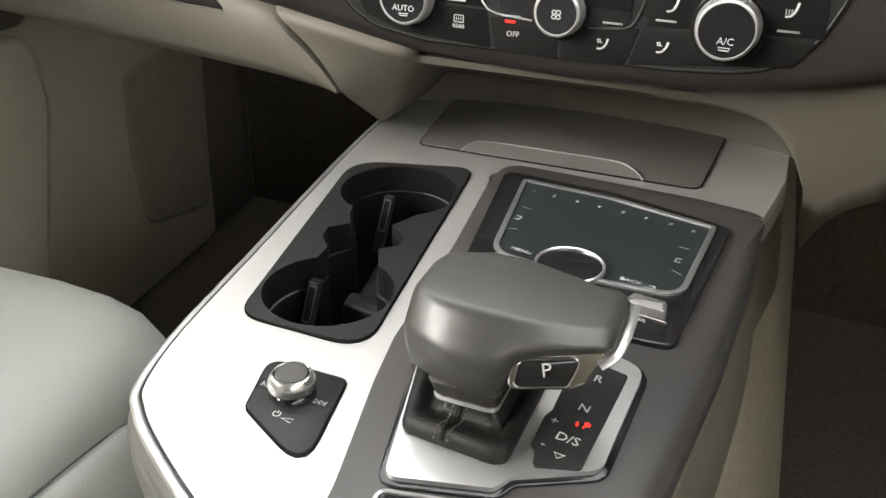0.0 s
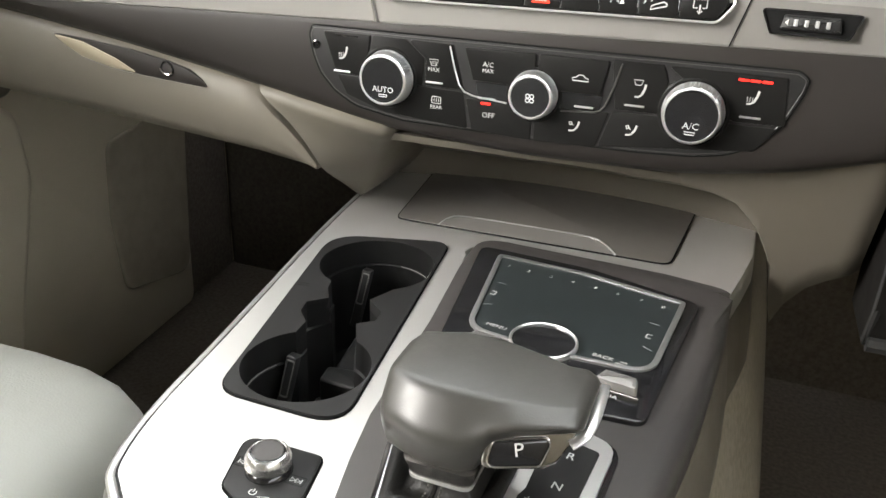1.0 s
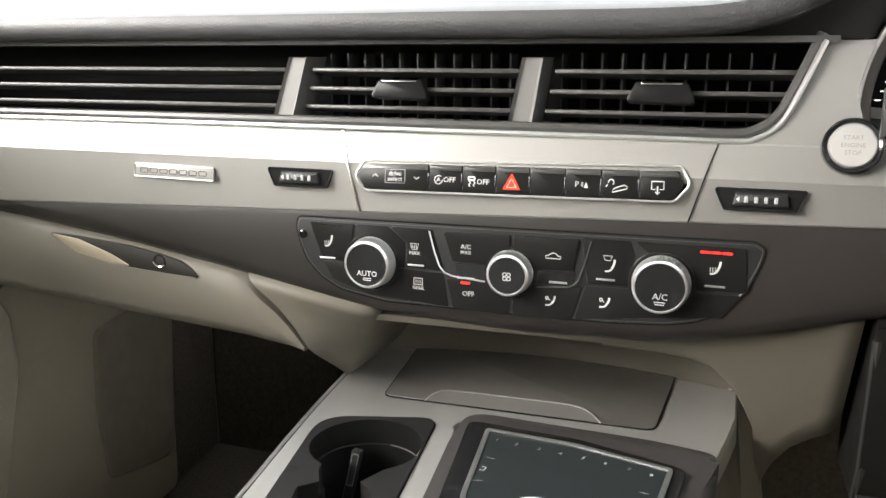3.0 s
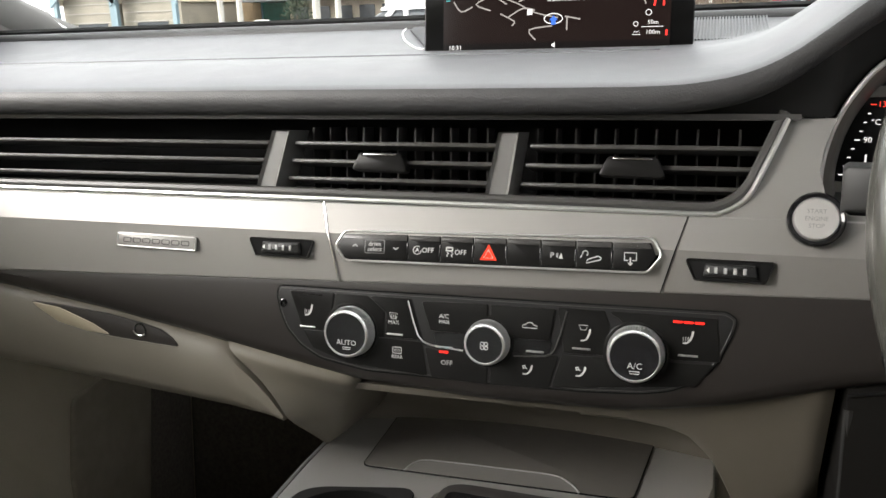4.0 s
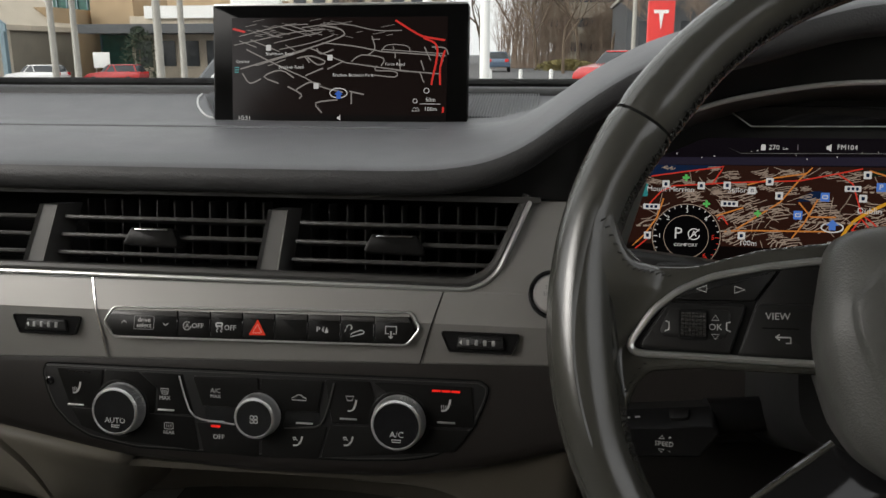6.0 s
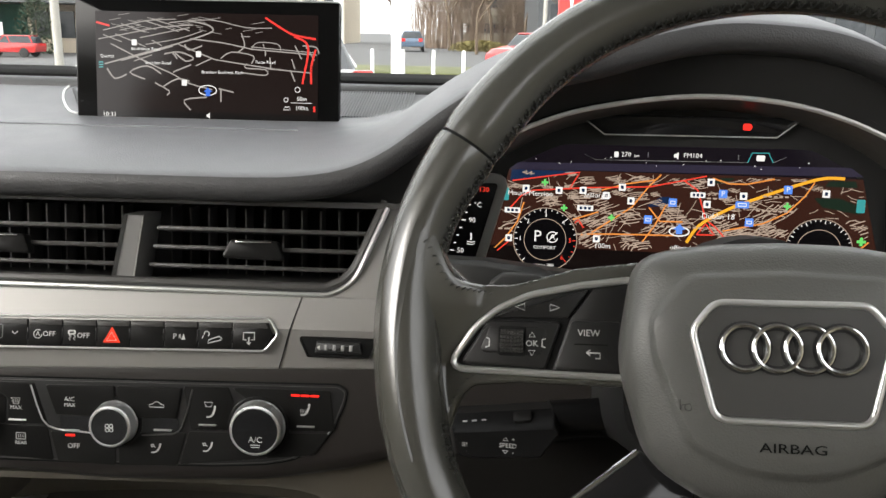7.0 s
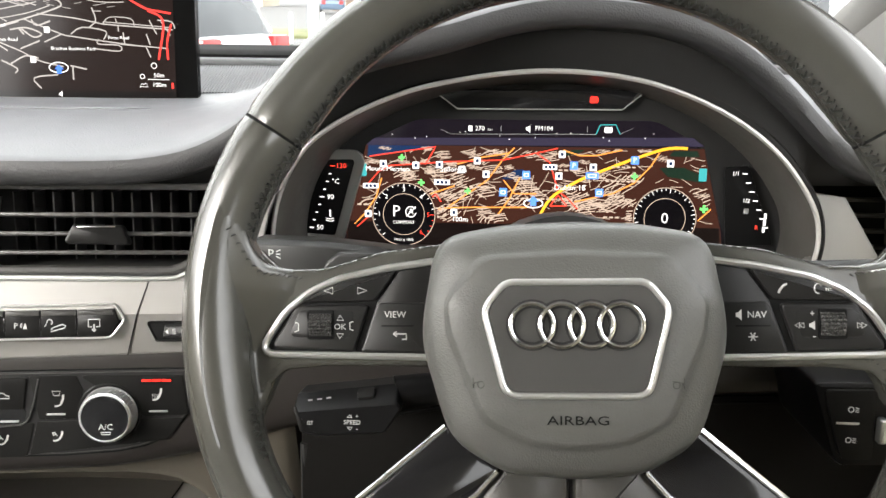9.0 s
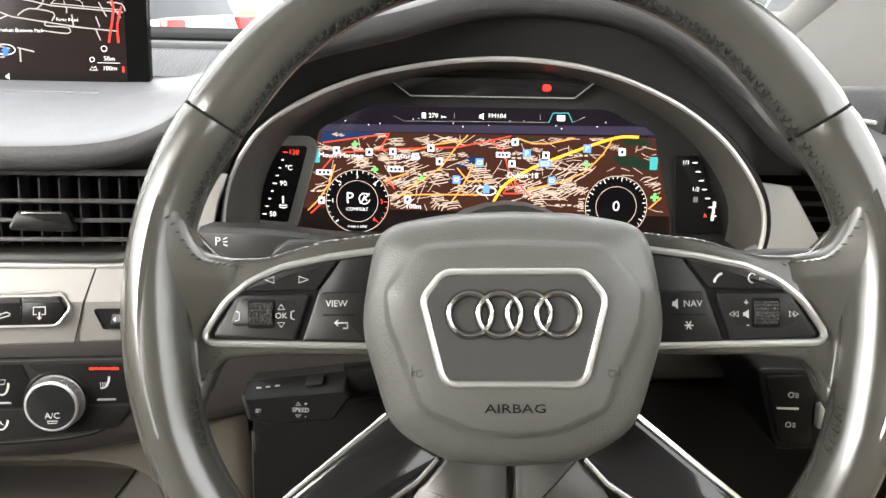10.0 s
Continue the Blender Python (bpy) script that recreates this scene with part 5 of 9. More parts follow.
THIN = [[(42, 66), (48, 72), (66, 71), (69, 65)], [(42, 68), (100, 64)], [(53, 71), (54, 67)], [(92, 69), (100, 57)], [(33, 77), (41, 77)], [(-78, 53), (-30, 67)], [(-66, 53), (-49, 59)], [(-99, 72), (-74, 77), (-38, 84), (-11, 86)], [(-94, 80), (-55, 89), (-27, 91)], [(-77, 86), (-55, 79)], [(-55, 89), (-24, 80)], [(-49, 91), (-14, 81)], [(-60, 74), (-14, 84)], [(-55, 68), (-24, 74), (-3, 81)], [(-83, 77), (-55, 66)], [(-49, 72), (-40, 67)], [(-94, 76), (-77, 70)], [(-33, 88), (5, 91), (37, 85), (61, 85)]]
RED = [[(55, 94), (68, 86), (79, 80), (88, 78), (101, 76)], [(81, 78), (92, 73), (94, 63), (90, 42), (89, 36)], [(101, 67), (97, 52), (97, 36)], [(-100, 87), (-88, 84)], [(100, 11), (100, 16)]]


def streets_on(bm, lines, width, w=0.0005):
    for ln in lines:
        pts = [Vector((x * 0.001, z * 0.001, 0)) for x, z in ln]
        if len(pts) > 2:
            pts = [q.to_2d() for q in spline(pts, 3)]
        stroke(pts, width, SC, w, 0.0001, bm=bm)


streets = bmesh.new()
streets_on(streets, MAIN, 0.0011)
streets_on(streets, NEAR, 0.0013)
streets_on(streets, THIN, 0.0008)
for i in range(46):
    x, z = rng.uniform(-92, 52), rng.uniform(80, 94)
    d = rng.choice((-1, 1)) * rng.uniform(3, 11)
    streets_on(streets, [[(x, z), (x + abs(d) * 1.2, z + d * 0.22)]], 0.0004)
tagged(part("street_network", streets, M_ROAD, img, "pale streets"), kind="stuff")
for ln in RED:
    red = bmesh.new()
    streets_on(red, [ln], 0.0018, 0.0006)
    part("red_road", red, M_MAPRED, img, "red main road")
part("position_ring", stroke([(p.x, p.y * 1.0) for p in [Vector((0.0018 + 0.0082 * math.cos(a * math.pi / 12), 0.0282 + 0.0044 * math.sin(a * math.pi / 12))) for a in range(24)]], 0.0009, SC, 0.0006, 0.0001, True), M_MAPWHITE, img)
part("position_arrow", slab([(0.0020, 0.0308), (-0.0020, 0.0268), (-0.0001, 0.0268), (-0.0001, 0.0230), (0.0041, 0.0230), (0.0041, 0.0268), (0.0060, 0.0268)], SC, 0.0006, 0.0008), M_MAPBLUE, img, "blue position arrow")
for x, z in ((-0.0654, 0.0696), (-0.0063, 0.0605), (-0.0196, 0.0346)):
    part("map_marker", slab(rrect(x, z, 0.0048, 0.0052, 0.0005), SC, 0.0006, 0.0008), M_MAPWHITE, img, "small white map marker")
for wds, x, z, sz in (("Blackthorn Road", -0.0548, 0.0640, 0.0028), ("Bracken Road", -0.0435, 0.0518, 0.0030), ("Bracken Business Park", 0.0155, 0.0446, 0.0030), ("Furze Road", 0.0550, 0.0545, 0.0028), ("Quarter", -0.0905, 0.0569, 0.0028)):
    text(wds, sz, SC, img, M_MAPWHITE, "street_name", x, z, 0.0007, 0.0001)
for wds, x, z, sz in (("10:31", -0.0895, 0.0044, 0.0042), ("50m", 0.0885, 0.0224, 0.0038), ("100m", 0.0885, 0.0141, 0.0038)):
    text(wds, sz, SC, img, M_MAPWHITE, "screen_text", x, z, 0.0007, 0.0001)
part("scale_line", slab(rrect(0.0880, 0.0188, 0.019, 0.0005, 0.0001), SC, 0.0006, 0.0007), M_MAPWHITE, img)
part("compass", stroke(circle(0.0845, 0.0308, 0.0024, 14), 0.0006, SC, 0.0006, 0.0001, True), M_MAPWHITE, img)
part("zoom_symbol", stroke(circle(0.0740, 0.0214, 0.0019, 14), 0.0006, SC, 0.0006, 0.0001, True), M_MAPWHITE, img)
part("hill_symbol", stroke([(0.0712, 0.0124), (0.0736, 0.0154), (0.0748, 0.0142), (0.0764, 0.0158), (0.0780, 0.0124)], 0.0006, SC, 0.0006, 0.0001, True), M_MAPWHITE, img)
part("mute_symbol", slab([(0.0006, 0.0042), (0.0020, 0.0042), (0.0036, 0.0024), (0.0036, 0.0082), (0.0020, 0.0065), (0.0006, 0.0065)], SC, 0.0006, 0.0008), M_MAPWHITE, img)
for x, mt in ((-0.0965, glow("map_teal", (0.1, 0.5, 0.5), 0.8)), (0.0990, M_MAPDARK)):
    for k in range(3):
        part("tab_line", slab(rrect(x, 0.0470 + 0.0022 * k, 0.0042, 0.0009, 0.0002), SC, 0.0006, 0.0008), mt, img)

# ---- lower dash, glovebox and centre recess ----
glove = thing("glovebox", "beige glovebox front with a recessed handle", "glovebox", (-0.45, 0.52, 1.03))


def glove_low(x):
    return 1.0218 - 0.0672 * (max(x, -0.55) + 0.1713)


def curve(pts, x):
    """Straight-line reading of a list of pairs."""
    for (a, u), (b, v) in zip(pts, pts[1:]):
        if x <= b:
            return u + (v - u) * max(0.0, (x - a) / (b - a))
    return pts[-1][1]


rr = []
for i in range(34):
    x = -0.76 + (0.76 - 0.1668) * (i / 33) ** 0.7
    zb = glove_low(x)
    zt = max(zb + 0.004, min(belly(x) + 0.004, curve(((-0.2165, 1.2), (-0.2151, 1.0765), (-0.1907, 1.0556), (-0.1759, 1.0391), (-0.1649, 1.0240)), x)))
    rr.append([Vector((x, y, z)) for y, z in ((0.535, zt), (0.508, zt - 0.001), (0.4995, zt - 0.15 * (zt - zb)), (0.4985, 0.5 * (zt + zb)), (0.4995, zb + 0.2 * (zt - zb)), (0.504, zb + 0.06 * (zt - zb)), (0.517, zb), (0.60, zb + 0.006), (0.60, zt))])
part("front", loft(bmesh.new(), rr), M_BEIGE, glove, "beige soft front", 50)
HF = fr((-0.335, 0.4985, 1.0885), (1, 0, -0.19), (0, 0, 1))
ho = rpoly([(-0.0729, -0.0003), (-0.0606, -0.0057), (-0.0413, -0.0112), (-0.0106, -0.0115), (0.0224, -0.0078), (0.0513, -0.0040), (0.0779, -0.0003), (0.0696, 0.0055), (0.0573, 0.0091), (0.0374, 0.0099), (0.005, 0.0088), (-0.0418, 0.0039)], [0.001, 0.02, 0.02, 0.03, 0.03, 0.03, 0.002, 0.01, 0.01, 0.02, 0.03, 0.02], 4)
h = part("handle_scoop", slab(ho, HF, -0.002, 0.0008, 0.0004), M_BELLY, glove, "dark recessed handle scoop")
part("scoop_lip", tube([at(HF, q.x, q.y, 0.0008) for q in ho[2:32]], 0.0005, 6), M_BEIGE, h, "thin lower lip")
part("scoop_facet", slab(rpoly([(-0.0715, -0.0003), (-0.0600, -0.0050), (-0.0413, -0.0104), (-0.0106, -0.0107), (0.0125, -0.0078), (-0.0077, -0.0025), (-0.0418, 0.0019)], 0.001, 3), HF, 0.0004, 0.0016, 0.0004), mat("polished_beige_handle", (0.42, 0.37, 0.28), 0.35, 0.5, 0.05, 12), h, "polished beige facet")
LOCKF = fr(at(HF, 0.0394, 0.0038, -0.001), (1, 0, -0.19), (0, 0, 1))
part("lock", lathe([(0.0062, 0.0015), (0.0060, 0.0024), (0.0048, 0.0024), (0.0044, 0.0012), (0.0, 0.0012)], LOCKF, 24, caps=False), M_GLOSS, h, "small lock barrel")
part("lock_rim", tube([at(LOCKF, 0.0058 * math.cos(a * 0.2), 0.0040 * math.sin(a * 0.2), 0.0028) for a in range(17, 31)], 0.0007, 6), M_CHROME, h, "bright lower rim of the lock")

recess = thing("dash_centre_support", "beige funnel between the dashboard and the centre console", "dash support", (0, 0.57, 0.98))
# passenger-side cheek, flowing from the glovebox front down to the deck
cheek_l = spline([(-0.2170, 0.5100, 1.0870), (-0.2143, 0.4987, 1.0765), (-0.1899, 0.4988, 1.0556), (-0.1751, 0.4991, 1.0391), (-0.1654, 0.5028, 1.0225), (-0.1650, 0.5350, 1.0000), (-0.1645, 0.5680, 0.9780)], 4)
cheek_r = spline([(-0.1080, 0.5060, 1.0650), (-0.1080, 0.5020, 1.0560), (-0.1160, 0.5150, 1.0450), (-0.1240, 0.5280, 1.0310), (-0.1330, 0.5390, 1.0130), (-0.1490, 0.5540, 0.9900), (-0.1615, 0.5670, 0.9785)], 4)
rr = []
for a, b in zip(cheek_l, cheek_r):
    d = b - a
    rr.append([a + Vector((0, 0.08, 0)), a + Vector((0, 0.006, 0)), a + Vector((0.0015, 0.0005, 0))] + [a + d * s + Vector((0, -0.035 * d.length * math.sin(math.pi * s) ** 1.0, 0)) for s in (0.2, 0.4, 0.6, 0.8, 0.93)] + [b + Vector((0.0005, 0.004, 0)), b + Vector((0.002, 0.03, 0)), b + Vector((0.004, 0.10, 0)), a + Vector((0.004, 0.10, 0))])
part("passenger_cheek", loft(bmesh.new(), rr), M_BEIGE, recess, "", 60)
# hollow over the lid, running back from a curved front edge down to the deck
top_edge = ((-0.176, 0.9790), (-0.1735, 0.9860), (-0.1701, 0.9985), (-0.1598, 1.0069), (-0.150, 1.0085), (0.106, 1.0103), (0.120, 1.0085), (0.1323, 1.0043), (0.149, 0.9932), (0.1577, 0.9807), (0.160, 0.9785), (0.17, 0.9780))
mouth_y = ((-0.18, 0.5350), (-0.165, 0.5120), (0.03, 0.5160), (0.0975, 0.5300), (0.1364, 0.5398), (0.1539, 0.5520), (0.1688, 0.5721))
mouth_z = ((-0.18, 1.0000), (-0.170, 1.0300), (-0.160, 1.0500), (0.03, 1.0505), (0.0975, 1.0450), (0.1204, 1.0411), (0.1364, 1.0353), (0.1475, 1.0227), (0.1539, 1.0140), (0.1610, 0.9984), (0.1688, 0.9785))
rows = []
for i in range(65):
    x = -0.176 + 0.3446 * i / 64
    yb = 0.661 - 1.05 * x * x
    zt = curve(top_edge, x) - 0.323 * (yb - 0.63) * smooth(0.979, 1.004, curve(top_edge, x))
    m = Vector((x, curve(mouth_y, x), max(zt + 0.001, curve(mouth_z, x))))
    t = Vector((x, yb, zt))
    rows.append([m + Vector((0, -0.003, 0.006)), m, m.lerp(t, 0.5) + Vector((0, 0, 0.002)), t + Vector((0, -0.003, 0.0014)), t + Vector((0, -0.0008, 0.0002)), t + Vector((0, 0, -0.001)), Vector((x, yb + 0.001, 0.5 * (zt + 0.979))), Vector((x, yb + 0.001, 0.9770)), Vector((x, 0.70, 0.9770)), m + Vector((0, 0.20, 0.006))])
part("hollow", loft(bmesh.new(), rows), M_BEIGE, recess, "shaded hollow over the lid", 40)
rr = []
low = ((0.0975, 1.0440), (0.1204, 1.0411), (0.1364, 1.0353), (0.1475, 1.0227), (0.1539, 1.0140), (0.1610, 0.9984), (0.1688, 0.9788), (0.1725, 0.9450), (0.1790, 0.9160), (0.1849, 0.9407), (0.1962, 0.9629), (0.2100, 0.9760), (0.2222, 0.9835), (0.2262, 0.9890))
for x in [0.06, 0.0975, 0.11, 0.1204, 0.129, 0.1364, 0.142, 0.1475, 0.1539, 0.1575, 0.1610, 0.165, 0.1688, 0.1707, 0.1725, 0.1755, 0.1790, 0.182, 0.1849, 0.190, 0.1962, 0.203, 0.2100, 0.216, 0.2222, 0.2262]:
    zt = belly(x) + 0.006
    zb = min(zt - 0.004, curve(low, x))
    col = []
    for s in (0, 0.2, 0.4, 0.6, 0.8, 1.0):
        z = zt + (zb - zt) * s
        col.append(Vector((x, 0.520 + 0.571 * (1.07 - z) - 0.004 + 0.005 * smooth(0.218, 0.2262, x), z)))
    e = col[-1]
    rr.append(col + [e + Vector((0, 0.006, -0.003)), e + Vector((0, 0.05, 0)), Vector((x, 0.62, zt))])
part("driver_cheek", loft(bmesh.new(), rr), M_BEIGE, recess, "", 60)
rr = []
for i in range(26):
    x = 0.232 + 0.5 * i / 25
    zt = belly(x) + 0.004
    rr.append([Vector((x, y, z)) for y, z in ((0.53, zt), (0.505, zt - 0.004), (0.503, 1.05), (0.506, 0.99), (0.52, 0.955), (0.60, 0.95), (0.60, zt))])
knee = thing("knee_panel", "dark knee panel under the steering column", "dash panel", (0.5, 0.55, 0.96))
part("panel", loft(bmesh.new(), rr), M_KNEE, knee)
part("top_seam", tube([Vector((0.232 + 0.05 * i, 0.5035, belly(0.232 + 0.05 * i) - 0.004)) for i in range(10)], 0.0012, 6), M_DARK, knee, "dark seam below the dashboard")
part("lower_edge", tube([Vector((0.234, 0.518, 0.958)), Vector((0.5, 0.518, 0.958)), Vector((0.73, 0.518, 0.958))], 0.006, 8), M_BLACK, knee, "rounded lower edge")
part("side_edge", tube([Vector((0.2335, 0.506, 1.075)), Vector((0.2335, 0.507, 1.03)), Vector((0.2335, 0.510, 0.985)), Vector((0.2335, 0.522, 0.958))], 0.003, 8), M_BLACK, knee, "rounded side edge")

# passenger footwell and door
kick = thing("kick_panel", "taupe carpeted kick panel beside the passenger footwell", "footwell panel", (-0.58, 0.8, 0.56))
part("panel", slab(rpoly([(0.52, 0.56), (0.99, 0.56), (1.00, 1.04), (0.52, 1.04)], 0.02), fr((-0.585, 0, 0), (-0.10, 1, 0), (0, 0, 1)), -0.05, 0.004, 0.004), M_BEIGE2, kick)
KF = fr((-0.585, 0, 0), (-0.10, 1, 0), (0, 0, 1))
part("cover", slab(rpoly([(0.815, 0.66), (0.98, 0.62), (1.005, 0.90), (0.812, 0.885), (0.802, 0.78)], [0.03, 0.03, 0.02, 0.02, 0.08], 5), KF, 0.002, 0.009, 0.004, steps=3), mat("taupe_cover_cloth", (0.27, 0.245, 0.19), 0.8, 0, 0.08, 40, 0.4, 700, spec=0.2), kick, "darker cloth cover")
part("carpet", slab(rpoly([(0.985, 0.56), (1.14, 0.56), (1.14, 1.04), (0.985, 1.04)], 0.01), KF, -0.05, -0.004, 0.004), M_CARPET, kick, "dark carpet at the front of the footwell")
doorp = thing("door_panel", "beige front passenger door trim with a soft armrest", "door trim", (-0.62, 0.3, 0.6))
DFp = fr((-0.60, 0, 0), (-0.06, 1, 0), (0, 0, 1))
part("panel", slab(rpoly([(-0.5, 0.58), (0.58, 0.58), (0.635, 0.90), (0.635, 1.28), (-0.5, 1.28)], 0.03), DFp, -0.06, 0.0, 0.01), M_BEIGE2, doorp)
part("pocket", slab(rpoly([(-0.3, 0.62), (0.560, 0.62), (0.642, 0.90), (0.634, 0.985), (-0.3, 0.985)], [0.05, 0.05, 0.10, 0.03, 0.05], 6), DFp, 0.0, 0.03, 0.015, steps=4), M_BEIGE2, doorp, "bulging lower pocket")
part("armrest", slab(rpoly([(-0.3, 1.00), (0.615, 1.00), (0.625, 1.045), (-0.3, 1.045)], 0.02), DFp, -0.01, 0.05, 0.014, steps=4), M_BEIGE, doorp, "soft armrest")

# passenger seat
seat = thing("passenger_seat", "pale grey leather passenger seat cushion beside the console", "car seat", (-0.4, 0.05, 0.6))


def seat_column(x, z, yf, y0=-0.45, zb=0.72):
    prof = [(y0, zb), (y0, z), (-0.1, z + 0.004), (0.1, z + 0.002), (yf - 0.09, z), (yf - 0.05, z - 0.003), (yf - 0.024, z - 0.010), (yf - 0.009, z - 0.022), (yf - 0.001, z - 0.042), (yf - 0.004, z - 0.075), (yf - 0.03, zb + 0.02), (yf - 0.05, zb)]
    return [Vector((x, a, b)) for a, b in prof]


cols = ((-0.56, 0.885, 0.335), (-0.54, 0.905, 0.352), (-0.50, 0.914, 0.362), (-0.44, 0.917, 0.364), (-0.38, 0.920, 0.364), (-0.32, 0.924, 0.362), (-0.27, 0.927, 0.356), (-0.235, 0.927, 0.348), (-0.210, 0.922, 0.338), (-0.196, 0.914, 0.328), (-0.188, 0.905, 0.318), (-0.184, 0.896, 0.310), (-0.1835, 0.885, 0.303))
part("cushion", loft(bmesh.new(), [seat_column(*c) for c in cols]), M_SEAT, seat, "pale grey leather cushion", 70)
cols = ((-0.1845, 0.885, 0.298), (-0.1825, 0.894, 0.300), (-0.177, 0.895, 0.298), (-0.168, 0.886, 0.292), (-0.158, 0.872, 0.286), (-0.150, 0.853, 0.280), (-0.1475, 0.83, 0.275))
part("side_panel", loft(bmesh.new(), [seat_column(*c) for c in cols]), M_SEAT, seat, "grained side panel of the cushion", 70)
part("backrest", box(-0.56, -0.17, -0.62, -0.45, 0.72, 1.45, 0.04), M_SEAT, seat)
part("frame", box(-0.54, -0.20, -0.45, 0.28, 0.56, 0.72, 0.01), M_BLACK, seat)
part("seam", tube(spline([(-0.1838, -0.3, 0.893), (-0.1838, 0.1, 0.895), (-0.1838, 0.21, 0.893), (-0.1838, 0.262, 0.886), (-0.1838, 0.290, 0.868)], 5), 0.0012, 6), M_STITCH, seat, "stitched seam")

# ---- instrument cluster, turned a little towards the driver's seat ----
YAW = radians(-7.5)
CU = (math.cos(YAW), math.sin(YAW), 0)
CLF = fr((0.405, 0.585, 0), CU, (0, 0, 1))
ARC = fr((0.405, 0.530, 0), CU, (0, 0, 1))
clus = thing("instrument_cluster", "digital instrument display with a coloured map under a padded hood", "instruments", (0.405, 0.58, 1.2))
arc_half = [(-0.1910, 1.200), (-0.1935, 1.222), (-0.1885, 1.2496), (-0.1765, 1.2745), (-0.1585, 1.2945), (-0.1200, 1.3165), (-0.0740, 1.3315), (-0.004, 1.3405), (0.0637, 1.3350), (0.1205, 1.3151), (0.1624, 1.2862), (0.1894, 1.2504), (0.1960, 1.2240), (0.192, 1.200)]
arc = [v.to_2d() for v in spline([(x, z, 0) for x, z in arc_half], 5)]


def arc_out(p):
    """The arc comes forward at its inner end, beside the aluminium wing."""
    return 0.020 * smooth(0.05, 0.17, -p.x)


part("chrome_arc", tube([at(ARC, p.x, p.y, 0.002 + arc_out(p)) for p in arc], 0.0018, 8), M_ALU, clus, "thin chrome arc")
tun = bmesh.new()
rows = []
for w, k, dz, q in ((0.000, 1.0, 0, 1), (-0.004, 0.985, 0, 1), (-0.030, 0.965, -0.002, 0.5), (-0.060, 0.955, -0.004, 0)):
    rows.append([at(ARC, p.x * k, 1.222 + (p.y - 1.222) * (0.4 + 0.6 * k) + dz, w + q * arc_out(p)) for p in arc])
loft(tun, rows, False, False)
outer = []
for w, k, q in ((0.000, 1.0, 1), (-0.062, 1.02, 0)):
    outer.append([at(ARC, p.x * k + (0.004 if p.x > 0 else -0.004), p.y + 0.005, w + q * arc_out(p)) for p in arc])
loft(tun, outer, False, False)
part("shroud", tun, mat("dark_olive_shroud", (0.070, 0.067, 0.060), 0.42, 0, 0.05, 20, spec=0.3), clus, "dark grey inner shroud", 50)
part("shroud_collar", ring([Vector((p.x * 1.03, 1.222 + (p.y - 1.222) * 1.05)) for p in arc] + [Vector((0.198, 1.19)), Vector((-0.212, 1.19))], arc + [Vector((0.188, 1.195)), Vector((-0.2, 1.195))], ARC, -0.012, -0.001), M_BLACK, clus)
lin_lip, lin_arc = [], []
world_arc = [at(ARC, p.x * 1.012, 1.222 + (p.y - 1.222) * 1.02, -0.001 + arc_out(p)) for p in arc]
for x in [0.10 + 0.0125 * i for i in range(10)]:
    lin_arc.append(Vector((x, 0.5225, 1.2586)))
lin_arc += [p for p in world_arc if p.z > 1.2590]
for x in [0.600 + 0.0125 * i for i in range(8)]:
    lin_arc.append(Vector((x, 0.5225, 1.2610)))
for p in lin_arc:
    q = pad_ring(p.x)[0]
    lin_lip.append(Vector((p.x, 0.511, max(q.z + 0.0015, p.z + 0.0005))))
lining = loft(bmesh.new(), [lin_lip, lin_arc, [p + Vector((0, 0.004, 0.002)) for p in lin_arc], [p + Vector((0, 0.006, 0.004)) for p in lin_lip]], False, False)
part("hood_lining", lining, mat("dark_hood_lining", (0.012, 0.0118, 0.0115), 0.6, 0, 0.08, 12, 0.2, 900, spec=0.25), dash, "black lining under the padded hood", 50)
part("back_wall", slab(rpoly([(-0.205, 1.17), (0.20, 1.17), (0.19, 1.29), (0.10, 1.335), (-0.10, 1.335), (-0.20, 1.29)], 0.03), CLF, -0.02, -0.0005), M_BLACK, clus)
part("sill", loft(bmesh.new(), [[at(ARC, x, 1.203, 0.0), at(ARC, x, 1.196, 0.004), at(ARC, x, 1.190, 0.0), at(ARC, x, 1.190, -0.07), at(ARC, x, 1.206, -0.07)] for x in (-0.206, -0.1, 0, 0.1, 0.196)]), M_BLACK, clus)
do = rpoly([(-0.148, 1.200), (0.152, 1.200), (0.150, 1.222), (0.128, 1.2890), (0.095, 1.3060), (-0.090, 1.3055), (-0.128, 1.2880), (-0.147, 1.222)], [0.004, 0.004, 0.01, 0.02, 0.03, 0.03, 0.02, 0.01], 5)
G = glow
M_SKY = G("map_night_sky", (0.0085, 0.0060, 0.0100), 0.7)
M_GROUND = G("map_brown_ground", (0.042, 0.015, 0.010), 0.8)
M_HAZE = G("map_horizon_haze", (0.030, 0.025, 0.045), 0.8)
M_CREAM = G("map_cream_street", (0.46, 0.35, 0.27), 0.85)
M_ORANGE = G("map_orange_street", (0.80, 0.28, 0.06), 0.9)
M_YELLOW = G("map_yellow_motorway", (0.90, 0.42, 0.03), 0.9)
M_REDST = G("map_red_street", (0.75, 0.05, 0.03), 1.0)
M_GREENI = G("map_green_cross", (0.15, 0.65, 0.15), 0.9)
M_BLUEI = G("map_blue_sign", (0.10, 0.25, 0.75), 1.0)
M_WHITEI = G("map_white_sign", (0.85, 0.82, 0.78), 0.95)
M_TEAL = G("map_teal", (0.05, 0.35, 0.35), 0.8)
M_LAKE = G("map_water", (0.012, 0.030, 0.085), 0.7)
